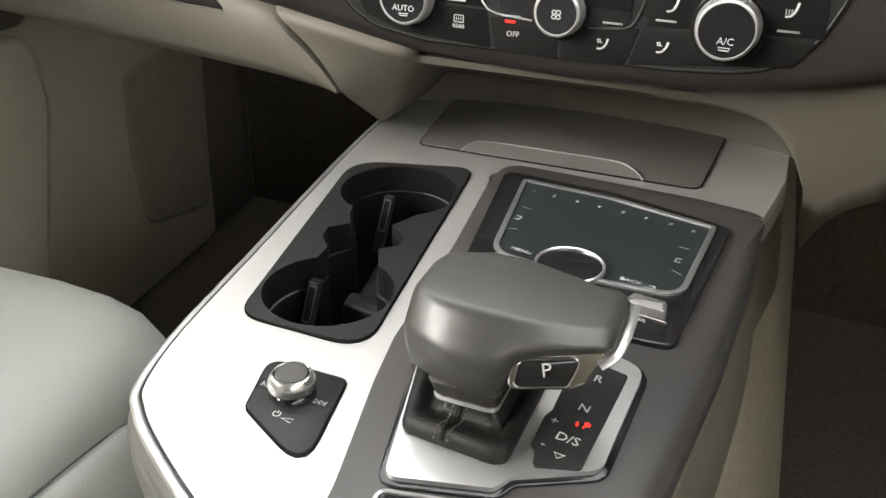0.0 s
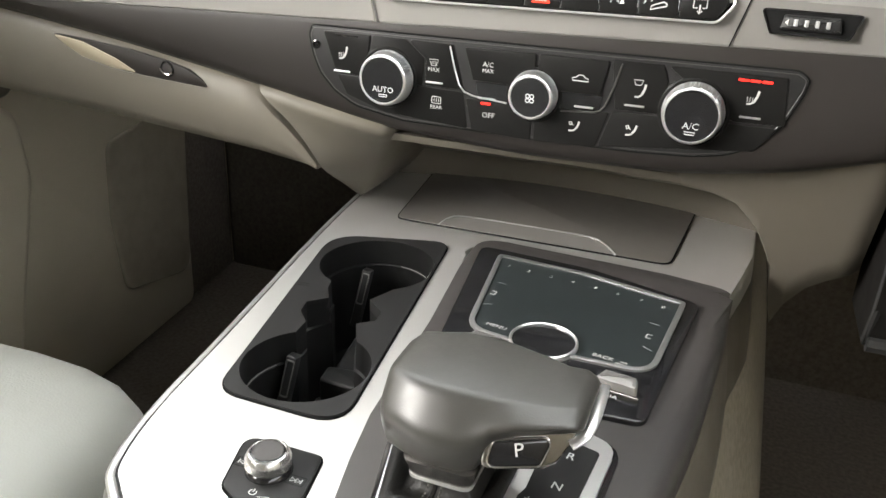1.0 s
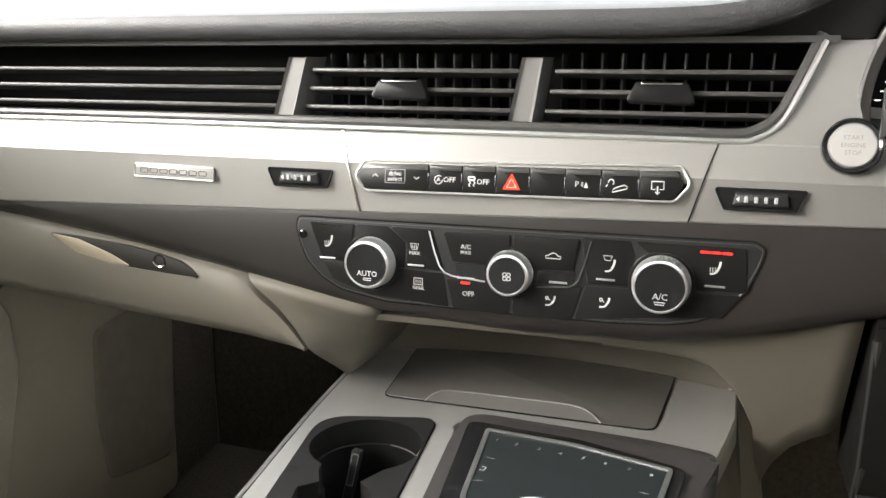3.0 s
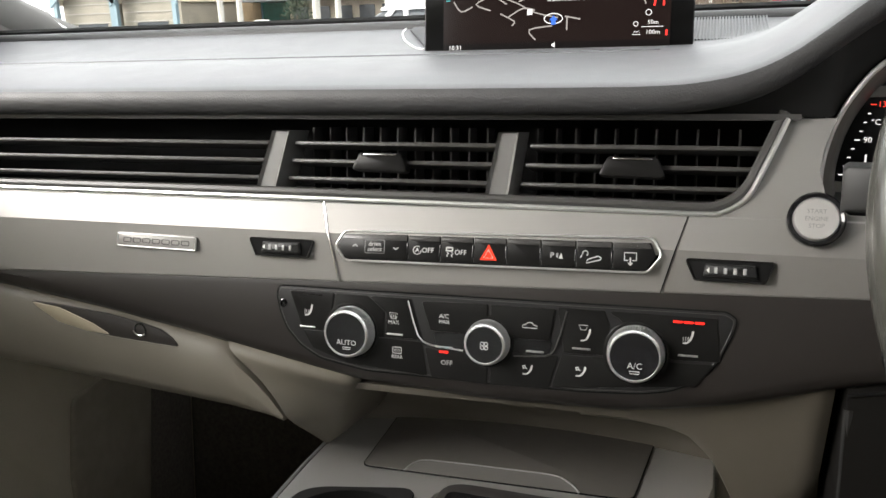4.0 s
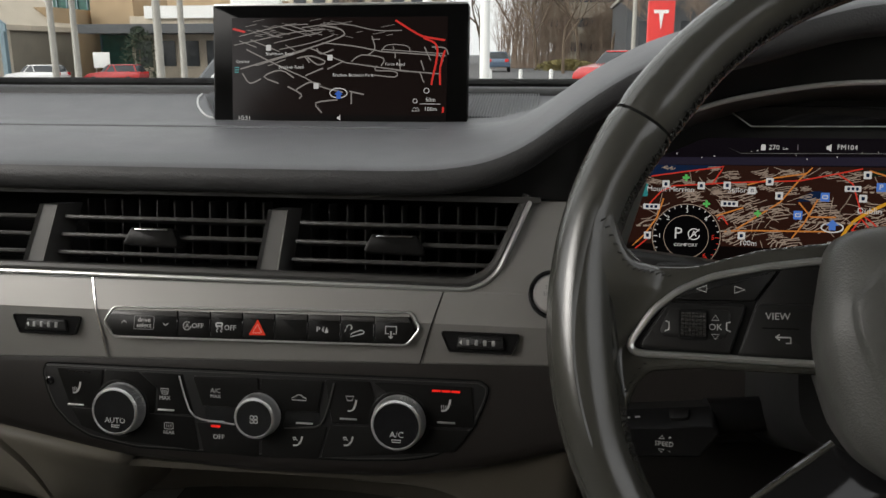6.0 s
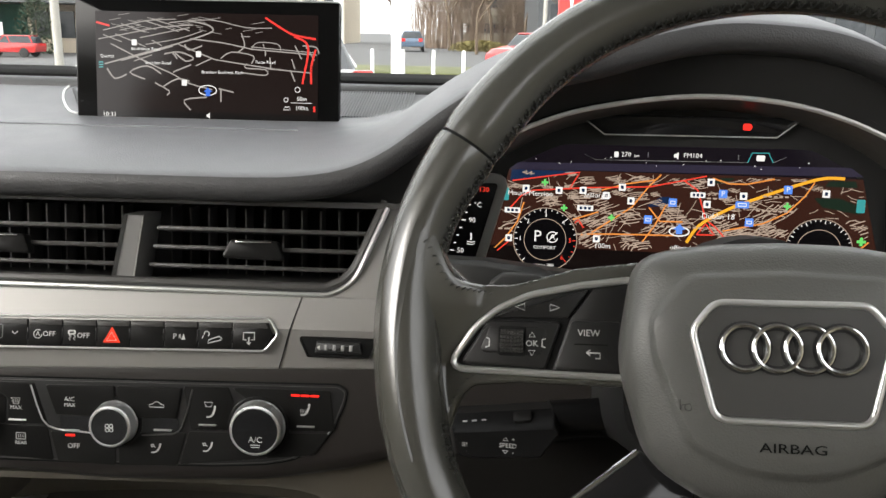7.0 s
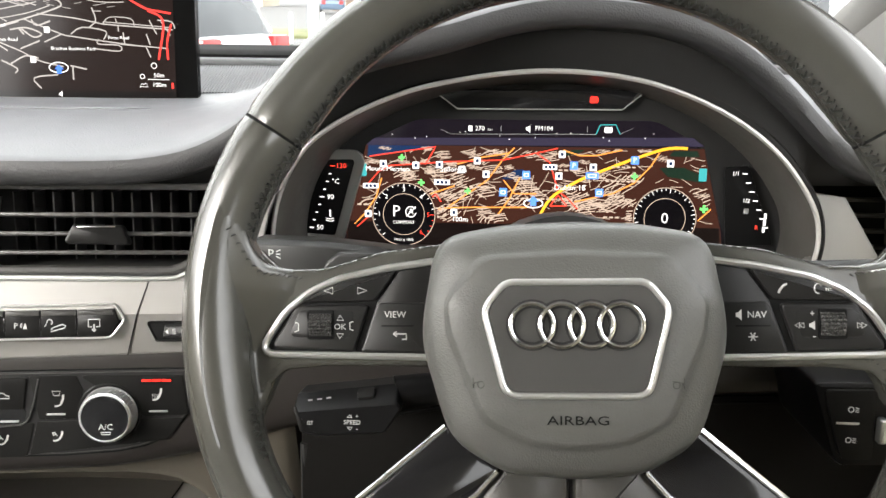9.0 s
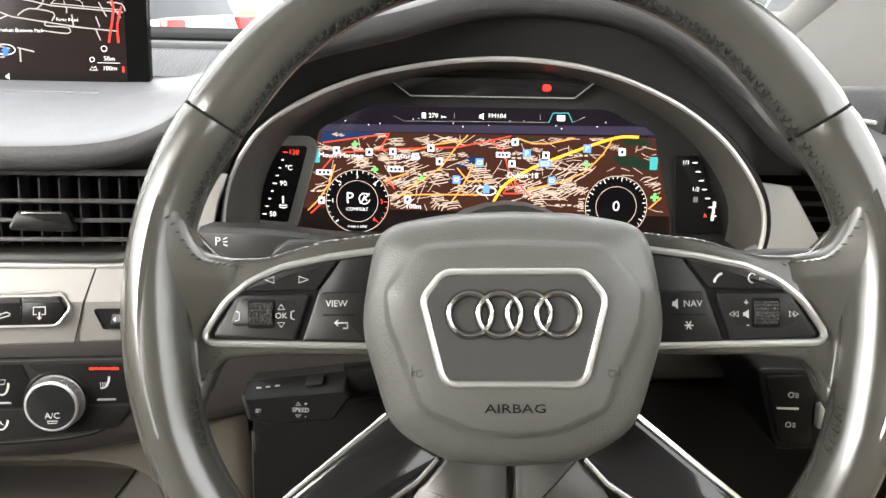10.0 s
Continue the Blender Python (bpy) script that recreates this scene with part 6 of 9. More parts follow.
M_WOODM = G("map_wood", (0.012, 0.026, 0.016), 0.7)
scr = part("screen", slab(do, CLF, -0.001, 0.0), M_SKY, clus, "lit digital screen")
ground = [(-0.1475, 1.2015), (0.1515, 1.2015), (0.1490, 1.222), (0.1330, 1.2850), (-0.1310, 1.2850), (-0.1465, 1.222)]
part("map_ground", slab(ground, CLF, 0, 0.0002), M_GROUND, scr, "reddish brown map ground")
part("map_haze", slab([(-0.1310, 1.2850), (0.1330, 1.2868), (0.1240, 1.2935), (-0.1240, 1.2905)], CLF, 0, 0.0002), M_HAZE, scr)
for i in range(14):
    part("star", slab(rrect(-0.11 + 0.016 * i + 0.006 * math.sin(9 * i), 1.2905 + 0.006 * (0.5 + 0.5 * math.sin(5 * i)), 0.0008, 0.0008, 0.0002), CLF, 0, 0.0003), M_WHITEI, scr)
r2 = random.Random(11)


def in_map(p):
    if not 1.2050 < p[1] < 1.2842:
        return False
    h = (p[1] - 1.2015) / 0.0835
    if not -0.1455 + 0.014 * h < p[0] < 0.1480 - 0.015 * h:
        return False
    return math.hypot(p[0] + 0.1005, p[1] - 1.2297) > 0.0262 and math.hypot(p[0] - 0.1056, p[1] - 1.2303) > 0.0252


def lane(bm, pts, width, w):
    """A street on the map, cut where a gauge or the edge covers it."""
    q = []
    for (a, b), (c, d) in zip(pts, pts[1:]):
        q += [(a + (c - a) * i / 5, b + (d - b) * i / 5) for i in range(5)]
    run = []
    for p in q + [pts[-1], (9, 9)]:
        if in_map(p):
            run.append(p)
        else:
            if len(run) > 1:
                stroke(run, width, CLF, w, 0.00005, bm=bm)
            run = []


def estate(bm, x, z, size, width):
    """A few crooked parallel streets with cross streets, leaning away with the map."""
    lean = 0.30 + 0.30 * (1.2860 - z) / 0.08
    a = r2.uniform(0.1, 1.2)
    e1, e2 = Vector((math.cos(a), math.sin(a) * lean)), Vector((-math.sin(a) * 0.9, math.cos(a) * lean))
    c = Vector((x, z))
    for k in range(r2.choice((4, 5, 6))):
        off = (k - 2.3) * size * 0.42
        lo, hi = -size * r2.uniform(0.4, 1.0), size * r2.uniform(0.4, 1.0)
        bend = size * r2.uniform(-0.25, 0.25)
        lane(bm, [c + e1 * lo + e2 * off, c + e1 * (lo + hi) / 2 + e2 * (off + bend), c + e1 * hi + e2 * (off + bend * 0.3)], width * r2.uniform(0.8, 1.15), 0.00022)
        if k:
            u = r2.uniform(lo, hi)
            lane(bm, [c + e1 * u + e2 * off, c + e1 * (u + size * 0.1) + e2 * (off - size * 0.42)], width, 0.00022)


for name_, pts, mt in (("sea", ((-0.1300, 1.2759), (-0.1290, 1.2848), (-0.0700, 1.2848), (-0.1010, 1.2801)), M_LAKE), ("lake", ((-0.0237, 1.2588), (-0.0127, 1.2667), (-0.0059, 1.2672), (-0.0019, 1.2626), (-0.0125, 1.2594)), M_LAKE), ("wood", ((0.0994, 1.2701), (0.1182, 1.2704), (0.1340, 1.2640), (0.1335, 1.2586), (0.1060, 1.2632)), M_WOODM), ("wood", ((0.0189, 1.2778), (0.0315, 1.2827), (0.0431, 1.2833), (0.0337, 1.2789)), M_WOODM), ("wood", ((0.106, 1.2790), (0.130, 1.2785), (0.128, 1.2835), (0.110, 1.2830)), M_WOODM)):
    part(name_, slab(rpoly(pts, 0.0008), CLF, 0.0001, 0.00026), mt, scr)
cream, orange, redst = bmesh.new(), bmesh.new(), bmesh.new()
for x, z in ((-0.047, 1.279), (-0.030, 1.280), (-0.075, 1.262), (-0.056, 1.260), (-0.058, 1.247), (-0.036, 1.250), (-0.012, 1.250), (-0.002, 1.255), (0.036, 1.268), (0.035, 1.249), (0.069, 1.254), (0.077, 1.260), (0.134, 1.249), (0.0, 1.280), (0.013, 1.277), (0.053, 1.282), (0.088, 1.284), (-0.030, 1.267), (-0.012, 1.241), (-0.127, 1.239), (-0.099, 1.261), (-0.097, 1.260), (0.067, 1.243), (0.044, 1.242), (-0.069, 1.277), (0.101, 1.277)):
    estate(cream, x, z, 0.0066 + 0.10 * (1.286 - z), 0.00052 + 0.006 * (1.286 - z))
for i in range(46):
    z = 1.2845 - 0.058 * r2.random() ** 1.2
    estate(cream, r2.uniform(-0.13, 0.085), z, 0.0046 + 0.07 * (1.286 - z), 0.00050 + 0.005 * (1.286 - z))
for i in range(170):
    x, z = r2.uniform(-0.14, 0.14), 1.2860 - 0.06 * r2.random()
    if x < 0.09 or r2.random() < 0.5:
        d = Vector((r2.uniform(-1, 1), r2.uniform(-0.4, 0.4))).normalized() * r2.uniform(0.004, 0.011)
        p = Vector((x, z))
        lane(cream, [p, p + d, p + d * 1.6 + Vector((0.0, r2.uniform(-0.0015, 0.0015)))], 0.00050, 0.0002)
for pts in (((-0.0835, 1.2334), (-0.0661, 1.2355), (-0.0487, 1.2363), (0.0009, 1.2373)), ((-0.0248, 1.2313), (-0.0165, 1.2434), (-0.0083, 1.2608)), ((-0.064, 1.237), (-0.034, 1.2582), (-0.0214, 1.2755), (-0.0131, 1.2841)), ((0.0251, 1.2826), (0.038, 1.2786), (0.0506, 1.2788), (0.0755, 1.2845)), ((0.0645, 1.2493), (0.0811, 1.2581), (0.093, 1.271), (0.0992, 1.2817)), ((-0.1208, 1.2216), (-0.101, 1.2352), (-0.0792, 1.2465), (-0.0598, 1.2534)), ((-0.1429, 1.2189), (-0.1318, 1.2302), (-0.1229, 1.2435), (-0.1184, 1.2588)), ((-0.0578, 1.2706), (-0.0386, 1.2762), (-0.0173, 1.2798)), ((0.1312, 1.2291), (0.147, 1.2444)), ((-0.0211, 1.2584), (-0.0123, 1.2478), (0.0049, 1.2481)), ((0.035, 1.2422), (0.0645, 1.2493))):
    lane(orange, pts, 0.0011, 0.00028)
for pts in (((-0.1281, 1.2758), (-0.101, 1.2801), (-0.0751, 1.2840), (-0.0833, 1.2702)), ((-0.1294, 1.2538), (-0.1206, 1.2641), (-0.1119, 1.2686), (-0.0686, 1.2721), (-0.0214, 1.2744), (0.004, 1.2801), (0.0208, 1.2840)), ((0.004, 1.2801), (0.0148, 1.2729), (0.0219, 1.2506), (0.0298, 1.2447), (0.0374, 1.2365)), ((0.0159, 1.2386), (0.022, 1.2474), (0.0292, 1.2389), (0.0159, 1.2386)), ((-0.1385, 1.219), (-0.1296, 1.227), (-0.1185, 1.2392)), ((-0.0814, 1.24), (-0.0749, 1.2466), (-0.0705, 1.2402))):
    lane(redst, pts, 0.0010, 0.00030)
tagged(part("street_network", cream, M_CREAM, scr, "clusters of pale streets"), kind="stuff")
tagged(part("main_network", orange, M_ORANGE, scr, "orange main streets"), kind="stuff")
tagged(part("red_network", redst, M_REDST, scr, "red streets"), kind="stuff")
my = spline([(x, z, 0) for x, z in ((0.0086, 1.2320), (0.0178, 1.2462), (0.0387, 1.2595), (0.0616, 1.2694), (0.0843, 1.2783), (0.1048, 1.2848), (0.1203, 1.2852))], 5)
part("motorway", stroke([(p.x, p.y) for p in my], 0.0023, CLF, 0.00032, 0.00005), M_YELLOW, scr, "yellow motorway")
part("near_field", slab([(-0.147, 1.2020), (0.150, 1.2020), (0.148, 1.2235), (-0.146, 1.2235)], CLF, 0.0001, 0.00033), G("map_dark_foot", (0.008, 0.005, 0.0045), 0.7), scr, "dark foot of the map")
for x, z in ((-0.1023, 1.2752), (-0.0865, 1.2555), (-0.0494, 1.2493), (0.0808, 1.2630), (0.1354, 1.2384)):
    s = 0.0026 if z > 1.245 else 0.0032
    part("cross_sign", slab([(x - s, z - s / 3), (x - s / 3, z - s / 3), (x - s / 3, z - s), (x + s / 3, z - s), (x + s / 3, z - s / 3), (x + s, z - s / 3), (x + s, z + s / 3), (x + s / 3, z + s / 3), (x + s / 3, z + s), (x - s / 3, z + s), (x - s / 3, z + s / 3), (x - s, z + s / 3)], CLF, 0.0003, 0.0004), M_GREENI, scr, "green cross sign")
for x, z in ((0.0336, 1.2707), (0.0806, 1.2755), (-0.0034, 1.2628), (-0.0213, 1.2489), (0.0541, 1.2497), (0.0481, 1.2630)):
    bs = part("map_sign", slab(rrect(x, z, 0.0100 if x == 0.0481 else 0.0062, 0.0052 if x == 0.0481 else 0.0064, 0.0006), CLF, 0.0003, 0.0004), M_BLUEI, scr, "small blue map sign")
    if z > 1.2700:
        text("P", 0.0040, CLF, bs, M_WHITEI, "sign_letter", x, z, 0.0004, 0.0001)
    else:
        part("sign_mark", stroke(rrect(x, z, 0.0060 if x == 0.0481 else 0.0034, 0.0022, 0.0004), 0.0006, CLF, 0.0004, 0.0001, True), M_WHITEI, bs)
for x, z in ((-0.1171, 1.2700), (-0.0910, 1.2692), (-0.0722, 1.2699), (-0.0422, 1.2734), (-0.0543, 1.2664), (-0.0351, 1.2629), (0.0242, 1.2794), (0.0487, 1.2696), (0.1080, 1.2734), (0.0222, 1.2624), (-0.1294, 1.2298), (-0.0602, 1.2321)):
    part("map_sign", slab(rrect(x, z, 0.0054, 0.0056, 0.0006), CLF, 0.0003, 0.0004), M_WHITEI, scr, "small white map sign")
    part("sign_mark", slab(rrect(x, z, 0.0022, 0.0026, 0.0003), CLF, 0.0004, 0.00045), M_LAKE, scr)
for x, z, w_ in ((-0.0700, 1.2560, 0.0125), (0.0150, 1.2693, 0.0112), (-0.1272, 1.2523, 0.0125)):
    part("road_sign", slab(rrect(x, z, w_, 0.0042, 0.0005), CLF, 0.0003, 0.0004), M_WHITEI, scr, "white road sign")
    for k in range(3):
        part("sign_mark", slab(rrect(x + (k - 1) * w_ * 0.26, z, w_ * 0.17, 0.0022, 0.0002), CLF, 0.0004, 0.00045), M_LAKE, scr)
for wds, x, z, sz in (("Mount Merrion", -0.1136, 1.2660, 0.0040), ("Stillorgan", -0.0610, 1.2663, 0.0040), ("Dublin 18", 0.0310, 1.2533, 0.0044), ("100m", -0.0553, 1.2265, 0.0040), ("offroad", 0.0044, 1.2278, 0.0038)):
    text(wds, sz, CLF, scr, M_WHITEI, "screen_text", x, z, 0.0005, 0.0001)
for x, z, w_ in ((-0.0400, 1.2525, 0.026), (0.0000, 1.2440, 0.040), (0.072, 1.2590, 0.028), (0.072, 1.2700, 0.020), (0.064, 1.2305, 0.014), (-0.0716, 1.2351, 0.009), (0.030, 1.2670, 0.018), (-0.134, 1.2372, 0.010)):
    n = int(w_ / 0.004)
    for k in range(n):
        part("name_bar", slab(rrect(x - w_ / 2 + w_ * (k + 0.5) / n, z, w_ / n * 0.7, 0.0013, 0.0002), CLF, 0.0004, 0.0005), M_CREAM, scr)
part("position_ring", stroke([(0.0027 + 0.0075 * math.cos(a * math.pi / 12), 1.2405 + 0.0035 * math.sin(a * math.pi / 12)) for a in range(24)], 0.0010, CLF, 0.0004, 0.0001, True), M_WHITEI, scr)
part("position_arrow", slab([(0.0027, 1.2465), (-0.0018, 1.2420), (0.0004, 1.2420), (0.0004, 1.2385), (0.0050, 1.2385), (0.0050, 1.2420), (0.0072, 1.2420)], CLF, 0.0005, 0.0006), M_BLUEI, scr, "blue position arrow")
for wds, x, z, sz in (("270", -0.0405, 1.2987, 0.0036), ("km", -0.0325, 1.2980, 0.0022), ("FM104", 0.0095, 1.2992, 0.0036)):
    text(wds, sz, CLF, scr, M_WHITEI, "screen_text", x, z, 0.0003, 0.0001)
part("tank_symbol", slab(rrect(-0.0480, 1.2987, 0.0032, 0.0044, 0.0005), CLF, 0.0002, 0.0003), M_WHITEI, scr)
part("mute_symbol", slab([(-0.0045, 1.2975), (-0.0030, 1.2975), (-0.0012, 1.2958), (-0.0012, 1.3018), (-0.0030, 1.3002), (-0.0045, 1.3002)], CLF, 0.0002, 0.0003), M_WHITEI, scr)
part("tab_line", stroke([(-0.072, 1.2980), (-0.0634, 1.2941), (0.0499, 1.2952)], 0.0004, CLF, 0.0002, 0.0001), M_GREYPRINT, scr)
part("tab_line", stroke([(0.0683, 1.2956), (0.078, 1.3001)], 0.0004, CLF, 0.0002, 0.0001), M_GREYPRINT, scr)
part("tab_line", stroke([(0.0499, 1.2953), (0.0528, 1.3025), (0.0647, 1.3027), (0.0683, 1.2956)], 0.0008, CLF, 0.0002, 0.0001), M_TEAL, scr)
for x in (-0.0240, 0.0430):
    part("tab_tick", slab(rrect(x, 1.2990, 0.0005, 0.0040, 0.0001), CLF, 0.0002, 0.0003), M_GREYPRINT, scr)
part("tab_symbol", slab(rrect(0.0592, 1.2987, 0.0062, 0.0044, 0.0008), CLF, 0.0002, 0.0003), M_WHITEI, scr)
for x in (-0.1335, 0.1330):
    part("side_tab", slab(rrect(x, 1.2650, 0.0060, 0.0100, 0.001), CLF, 0.0003, 0.0004), M_TEAL, scr)
# two round gauges
for gx, gz, gr, big in ((-0.1005, 1.2297, 0.0255, True), (0.1056, 1.2303, 0.0245, False)):
    gf = fr(at(CLF, gx, gz, 0), CU, (0, 0, 1))
    g = part("gauge", slab(circle(0, 0, gr, 48), gf, 0, 0.0005), G("gauge_black", (0.006, 0.005, 0.006), 0.5), scr, "round dark gauge")
    part("gauge_rim", ring(circle(0, 0, gr, 48), circle(0, 0, gr - 0.0006, 48), gf, 0.0005, 0.0006), M_CREAM, g)
    part("gauge_rim", ring(circle(0, 0, gr * 0.66, 48), circle(0, 0, gr * 0.66 - 0.0005, 48), gf, 0.0005, 0.0006), M_CREAM, g)
    for i in range(25 if big else 31):
        a = math.radians(225 - 270 * i / (24 if big else 30))
        r0 = gr * (0.84 if i % 4 == 0 else 0.90)
        part("tick", stroke([(r0 * math.cos(a), r0 * math.sin(a)), (gr * 0.96 * math.cos(a), gr * 0.96 * math.sin(a))], 0.0006, gf, 0.0005, 0.0001), M_REDST if big and i > 19 else M_WHITEI, g)
    if big:
        for k in range(1, 7):
            a = math.radians(225 - 45 * k)
            text(str(k), 0.0036, gf, g, M_REDST if k > 4 else M_WHITEI, "numeral", gr * 0.73 * math.cos(a) * 1.06, gr * 0.78 * math.sin(a), 0.0006, 0.0001)
        text("P", 0.0090, gf, g, M_WHITEI, "gear_letter", -0.0060, 0.0022, 0.0006, 0.0001)
        part("start_stop_symbol", stroke([(0.0058 + 0.0042 * math.cos(0.6 + 0.29 * k), 0.0022 + 0.0042 * math.sin(0.6 + 0.29 * k)) for k in range(20)], 0.0008, gf, 0.0005, 0.0001), M_WHITEI, g)
        text("A", 0.0048, gf, g, M_WHITEI, "start_stop_letter", 0.0058, 0.0022, 0.0006, 0.0001)
        part("strike", stroke([(0.0020, -0.0018), (0.0098, 0.0064)], 0.0007, gf, 0.0006, 0.0001), M_WHITEI, g)
        text("COMFORT", 0.0026, gf, g, M_WHITEI, "screen_text", 0, -0.0065, 0.0006, 0.0001)
        text("1/min x 1000", 0.0021, gf, g, M_WHITEI, "screen_text", 0, -0.0205, 0.0006, 0.0001)
    else:
        text("0", 0.0085, gf, g, M_WHITEI, "numeral", 0, 0.0, 0.0006, 0.0001)
# temperature and fuel scales on their own black plates
tp = rpoly([(-0.1850, 1.2140), (-0.1555, 1.2120), (-0.1385, 1.2735), (-0.1640, 1.2730)], 0.003)
tg = part("temperature_scale", slab(tp, CLF, 0.004, 0.0060, 0.0006), M_STALKB, clus, "black temperature scale plate")
part("plate_rim", ring(inset(tp, -0.0075), tp, CLF, 0.001, 0.0068, crown=0.0008), mat("warm_grey_surround", (0.17, 0.165, 0.15), 0.45, 0, 0.05, 20), tg, "warm grey surround")
for i, wds in enumerate(("130", "", "\u00b0C", "", "90", "", "", "", "50")):
    z = 1.2680 - 0.0062 * i
    x = -0.1520 - 0.0022 * i
    part("tick", slab(rrect(x - 0.0048, z, 0.0036 if wds in ("130", "90", "50") else 0.0022, 0.0008, 0.0002), CLF, 0.006, 0.0062), M_REDST if i == 0 else M_WHITEI, tg)
    if wds:
        text(wds, 0.0040, CLF, tg, M_REDST if i == 0 else M_WHITEI, "numeral", x + 0.0020, z, 0.0061, 0.0001)
part("thermometer_symbol", stroke([(-0.1592, 1.2330), (-0.1592, 1.2272)], 0.0012, CLF, 0.006, 0.0002), M_WHITEI, tg)
for k in range(2):
    part("thermometer_symbol", stroke([(-0.1625, 1.2262 - 0.0018 * k), (-0.1592, 1.2254 - 0.0018 * k), (-0.1560, 1.2262 - 0.0018 * k)], 0.0006, CLF, 0.006, 0.0002), M_WHITEI, tg)
fp = rpoly([(0.1520, 1.2100), (0.1880, 1.2120), (0.1660, 1.2730), (0.1480, 1.2720)], 0.003)
fg = part("fuel_scale", slab(fp, CLF, 0.004, 0.0060, 0.0006), M_STALKB, clus, "black fuel scale plate")
for i, wds in enumerate(("1/1", "", "", "1/2", "", "", "R")):
    z = 1.2668 - 0.0069 * i
    x = 0.1600 + 0.0030 * i
    if wds:
        text(wds, 0.0032, CLF, fg, M_REDST if wds == "R" else M_WHITEI, "numeral", x - 0.0035, z, 0.0061, 0.0001)
    part("tick", slab(rrect(x + 0.0034, z, 0.0038, 0.0009, 0.0002), CLF, 0.006, 0.0062), M_WHITEI, fg)
for i in range(3):
    part("level_bar", slab(rrect(0.1800 + 0.0004 * i, 1.2240 + 0.0052 * i, 0.0020, 0.0046, 0.0004), CLF, 0.006, 0.0062), M_WHITEI, fg)
part("pump_symbol", slab(rrect(0.1660, 1.2380, 0.0036, 0.0042, 0.0005), CLF, 0.006, 0.0062), M_GREYPRINT, fg)
# warning lamp visor
vo = rpoly([(-0.0775, 1.3290), (0.0850, 1.3290), (0.0680, 1.3140), (-0.0580, 1.3135)], [0.002, 0.002, 0.006, 0.006], 4)
vz = part("warning_strip", slab(vo, CLF, 0.004, 0.0080, 0.001), M_GLOSS, clus, "dark warning lamp strip")
part("strip_edge", stroke([(-0.0775, 1.3280), (-0.0580, 1.3138), (0.0680, 1.3142), (0.0850, 1.3280)], 0.0009, CLF, 0.008, 0.0004), M_SATIN, vz)
part("brake_lamp", slab(rrect(0.0464, 1.3216, 0.0062, 0.0050, 0.0016), CLF, 0.008, 0.0083), M_RED, vz, "red parking brake lamp")
part("brake_mark", stroke([(0.0488, 1.3236), (0.0498, 1.3216), (0.0488, 1.3196)], 0.0006, CLF, 0.008, 0.0005), M_RED, vz)

# ---- steering wheel ----
WO = Vector((0.3772, 0.2892, 1.2209))
ti, ya, ro = radians(12.8), YAW, radians(1.8)
U0 = Vector((math.cos(ya), math.sin(ya), 0))
V0 = Vector((-math.sin(ya) * math.sin(ti), math.cos(ya) * math.sin(ti), math.cos(ti)))
WU, WV = U0 * math.cos(ro) + V0 * math.sin(ro), V0 * math.cos(ro) - U0 * math.sin(ro)
WF = fr(WO, WU, WV)
wheel = thing("steering_wheel", "black leather steering wheel with chrome trimmed spokes", "steering wheel", WO)
# inner edge of the rim by height angle: slim at the top, full at the joints, notched for the thumbs
RIM_IN = [(-90, 0.1470), (-34, 0.1470), (-26, 0.1485), (-19, 0.1460), (-8, 0.1430), (6, 0.1460), (15, 0.1485), (20, 0.1495), (27, 0.1455), (33, 0.1428), (43, 0.1460), (57, 0.1480), (90, 0.1475)]
RIM_OUT = 0.1765


def rim_size(a):
    """Middle radius and half width of the rim at the angle a."""
    ri = 0.0
    for d in (-8, -4, 0, 4, 8):
        el = math.degrees(math.asin(max(-1.0, min(1.0, math.sin(a + math.radians(d))))))
        for (p, u), (q, v) in zip(RIM_IN, RIM_IN[1:]):
            if p <= el <= q:
                ri += (u + (v - u) * smooth(p, q, el)) / 5
                break
    return (RIM_OUT + ri) / 2 - 0.0003, (RIM_OUT - ri) / 2.10


def rim_ring(a, k=1.0):
    rc, r = rim_size(a)
    out = []
    for j in range(18):
        b = 2 * math.pi * j / 18
        rad = rc + r * k * math.cos(b)
        out.append(at(WF, rad * math.cos(a), rad * math.sin(a), (0.0166 * k + 0.15 * (r - 0.0145)) * math.sin(b)))
    return out


def rim_height(a, r):
    """Height of the grip's surface at the angle a and the radius r."""
    rc, rh = rim_size(a)
    c = (r - rc) / (rh * 1.02)
    return 0.0169 * math.sqrt(1 - c * c) if abs(c) < 1 else -1.0


def rim_arc(a0, a1, n, k=1.0):
    rr = []
    for i in range(n + 1):
        s = i / n
        e = min(s, 1 - s) * n
        rr.append(rim_ring(math.radians(a0 + (a1 - a0) * s), k * (0.955 if e < 0.5 else 1.0)))
    return loft(bmesh.new(), rr)


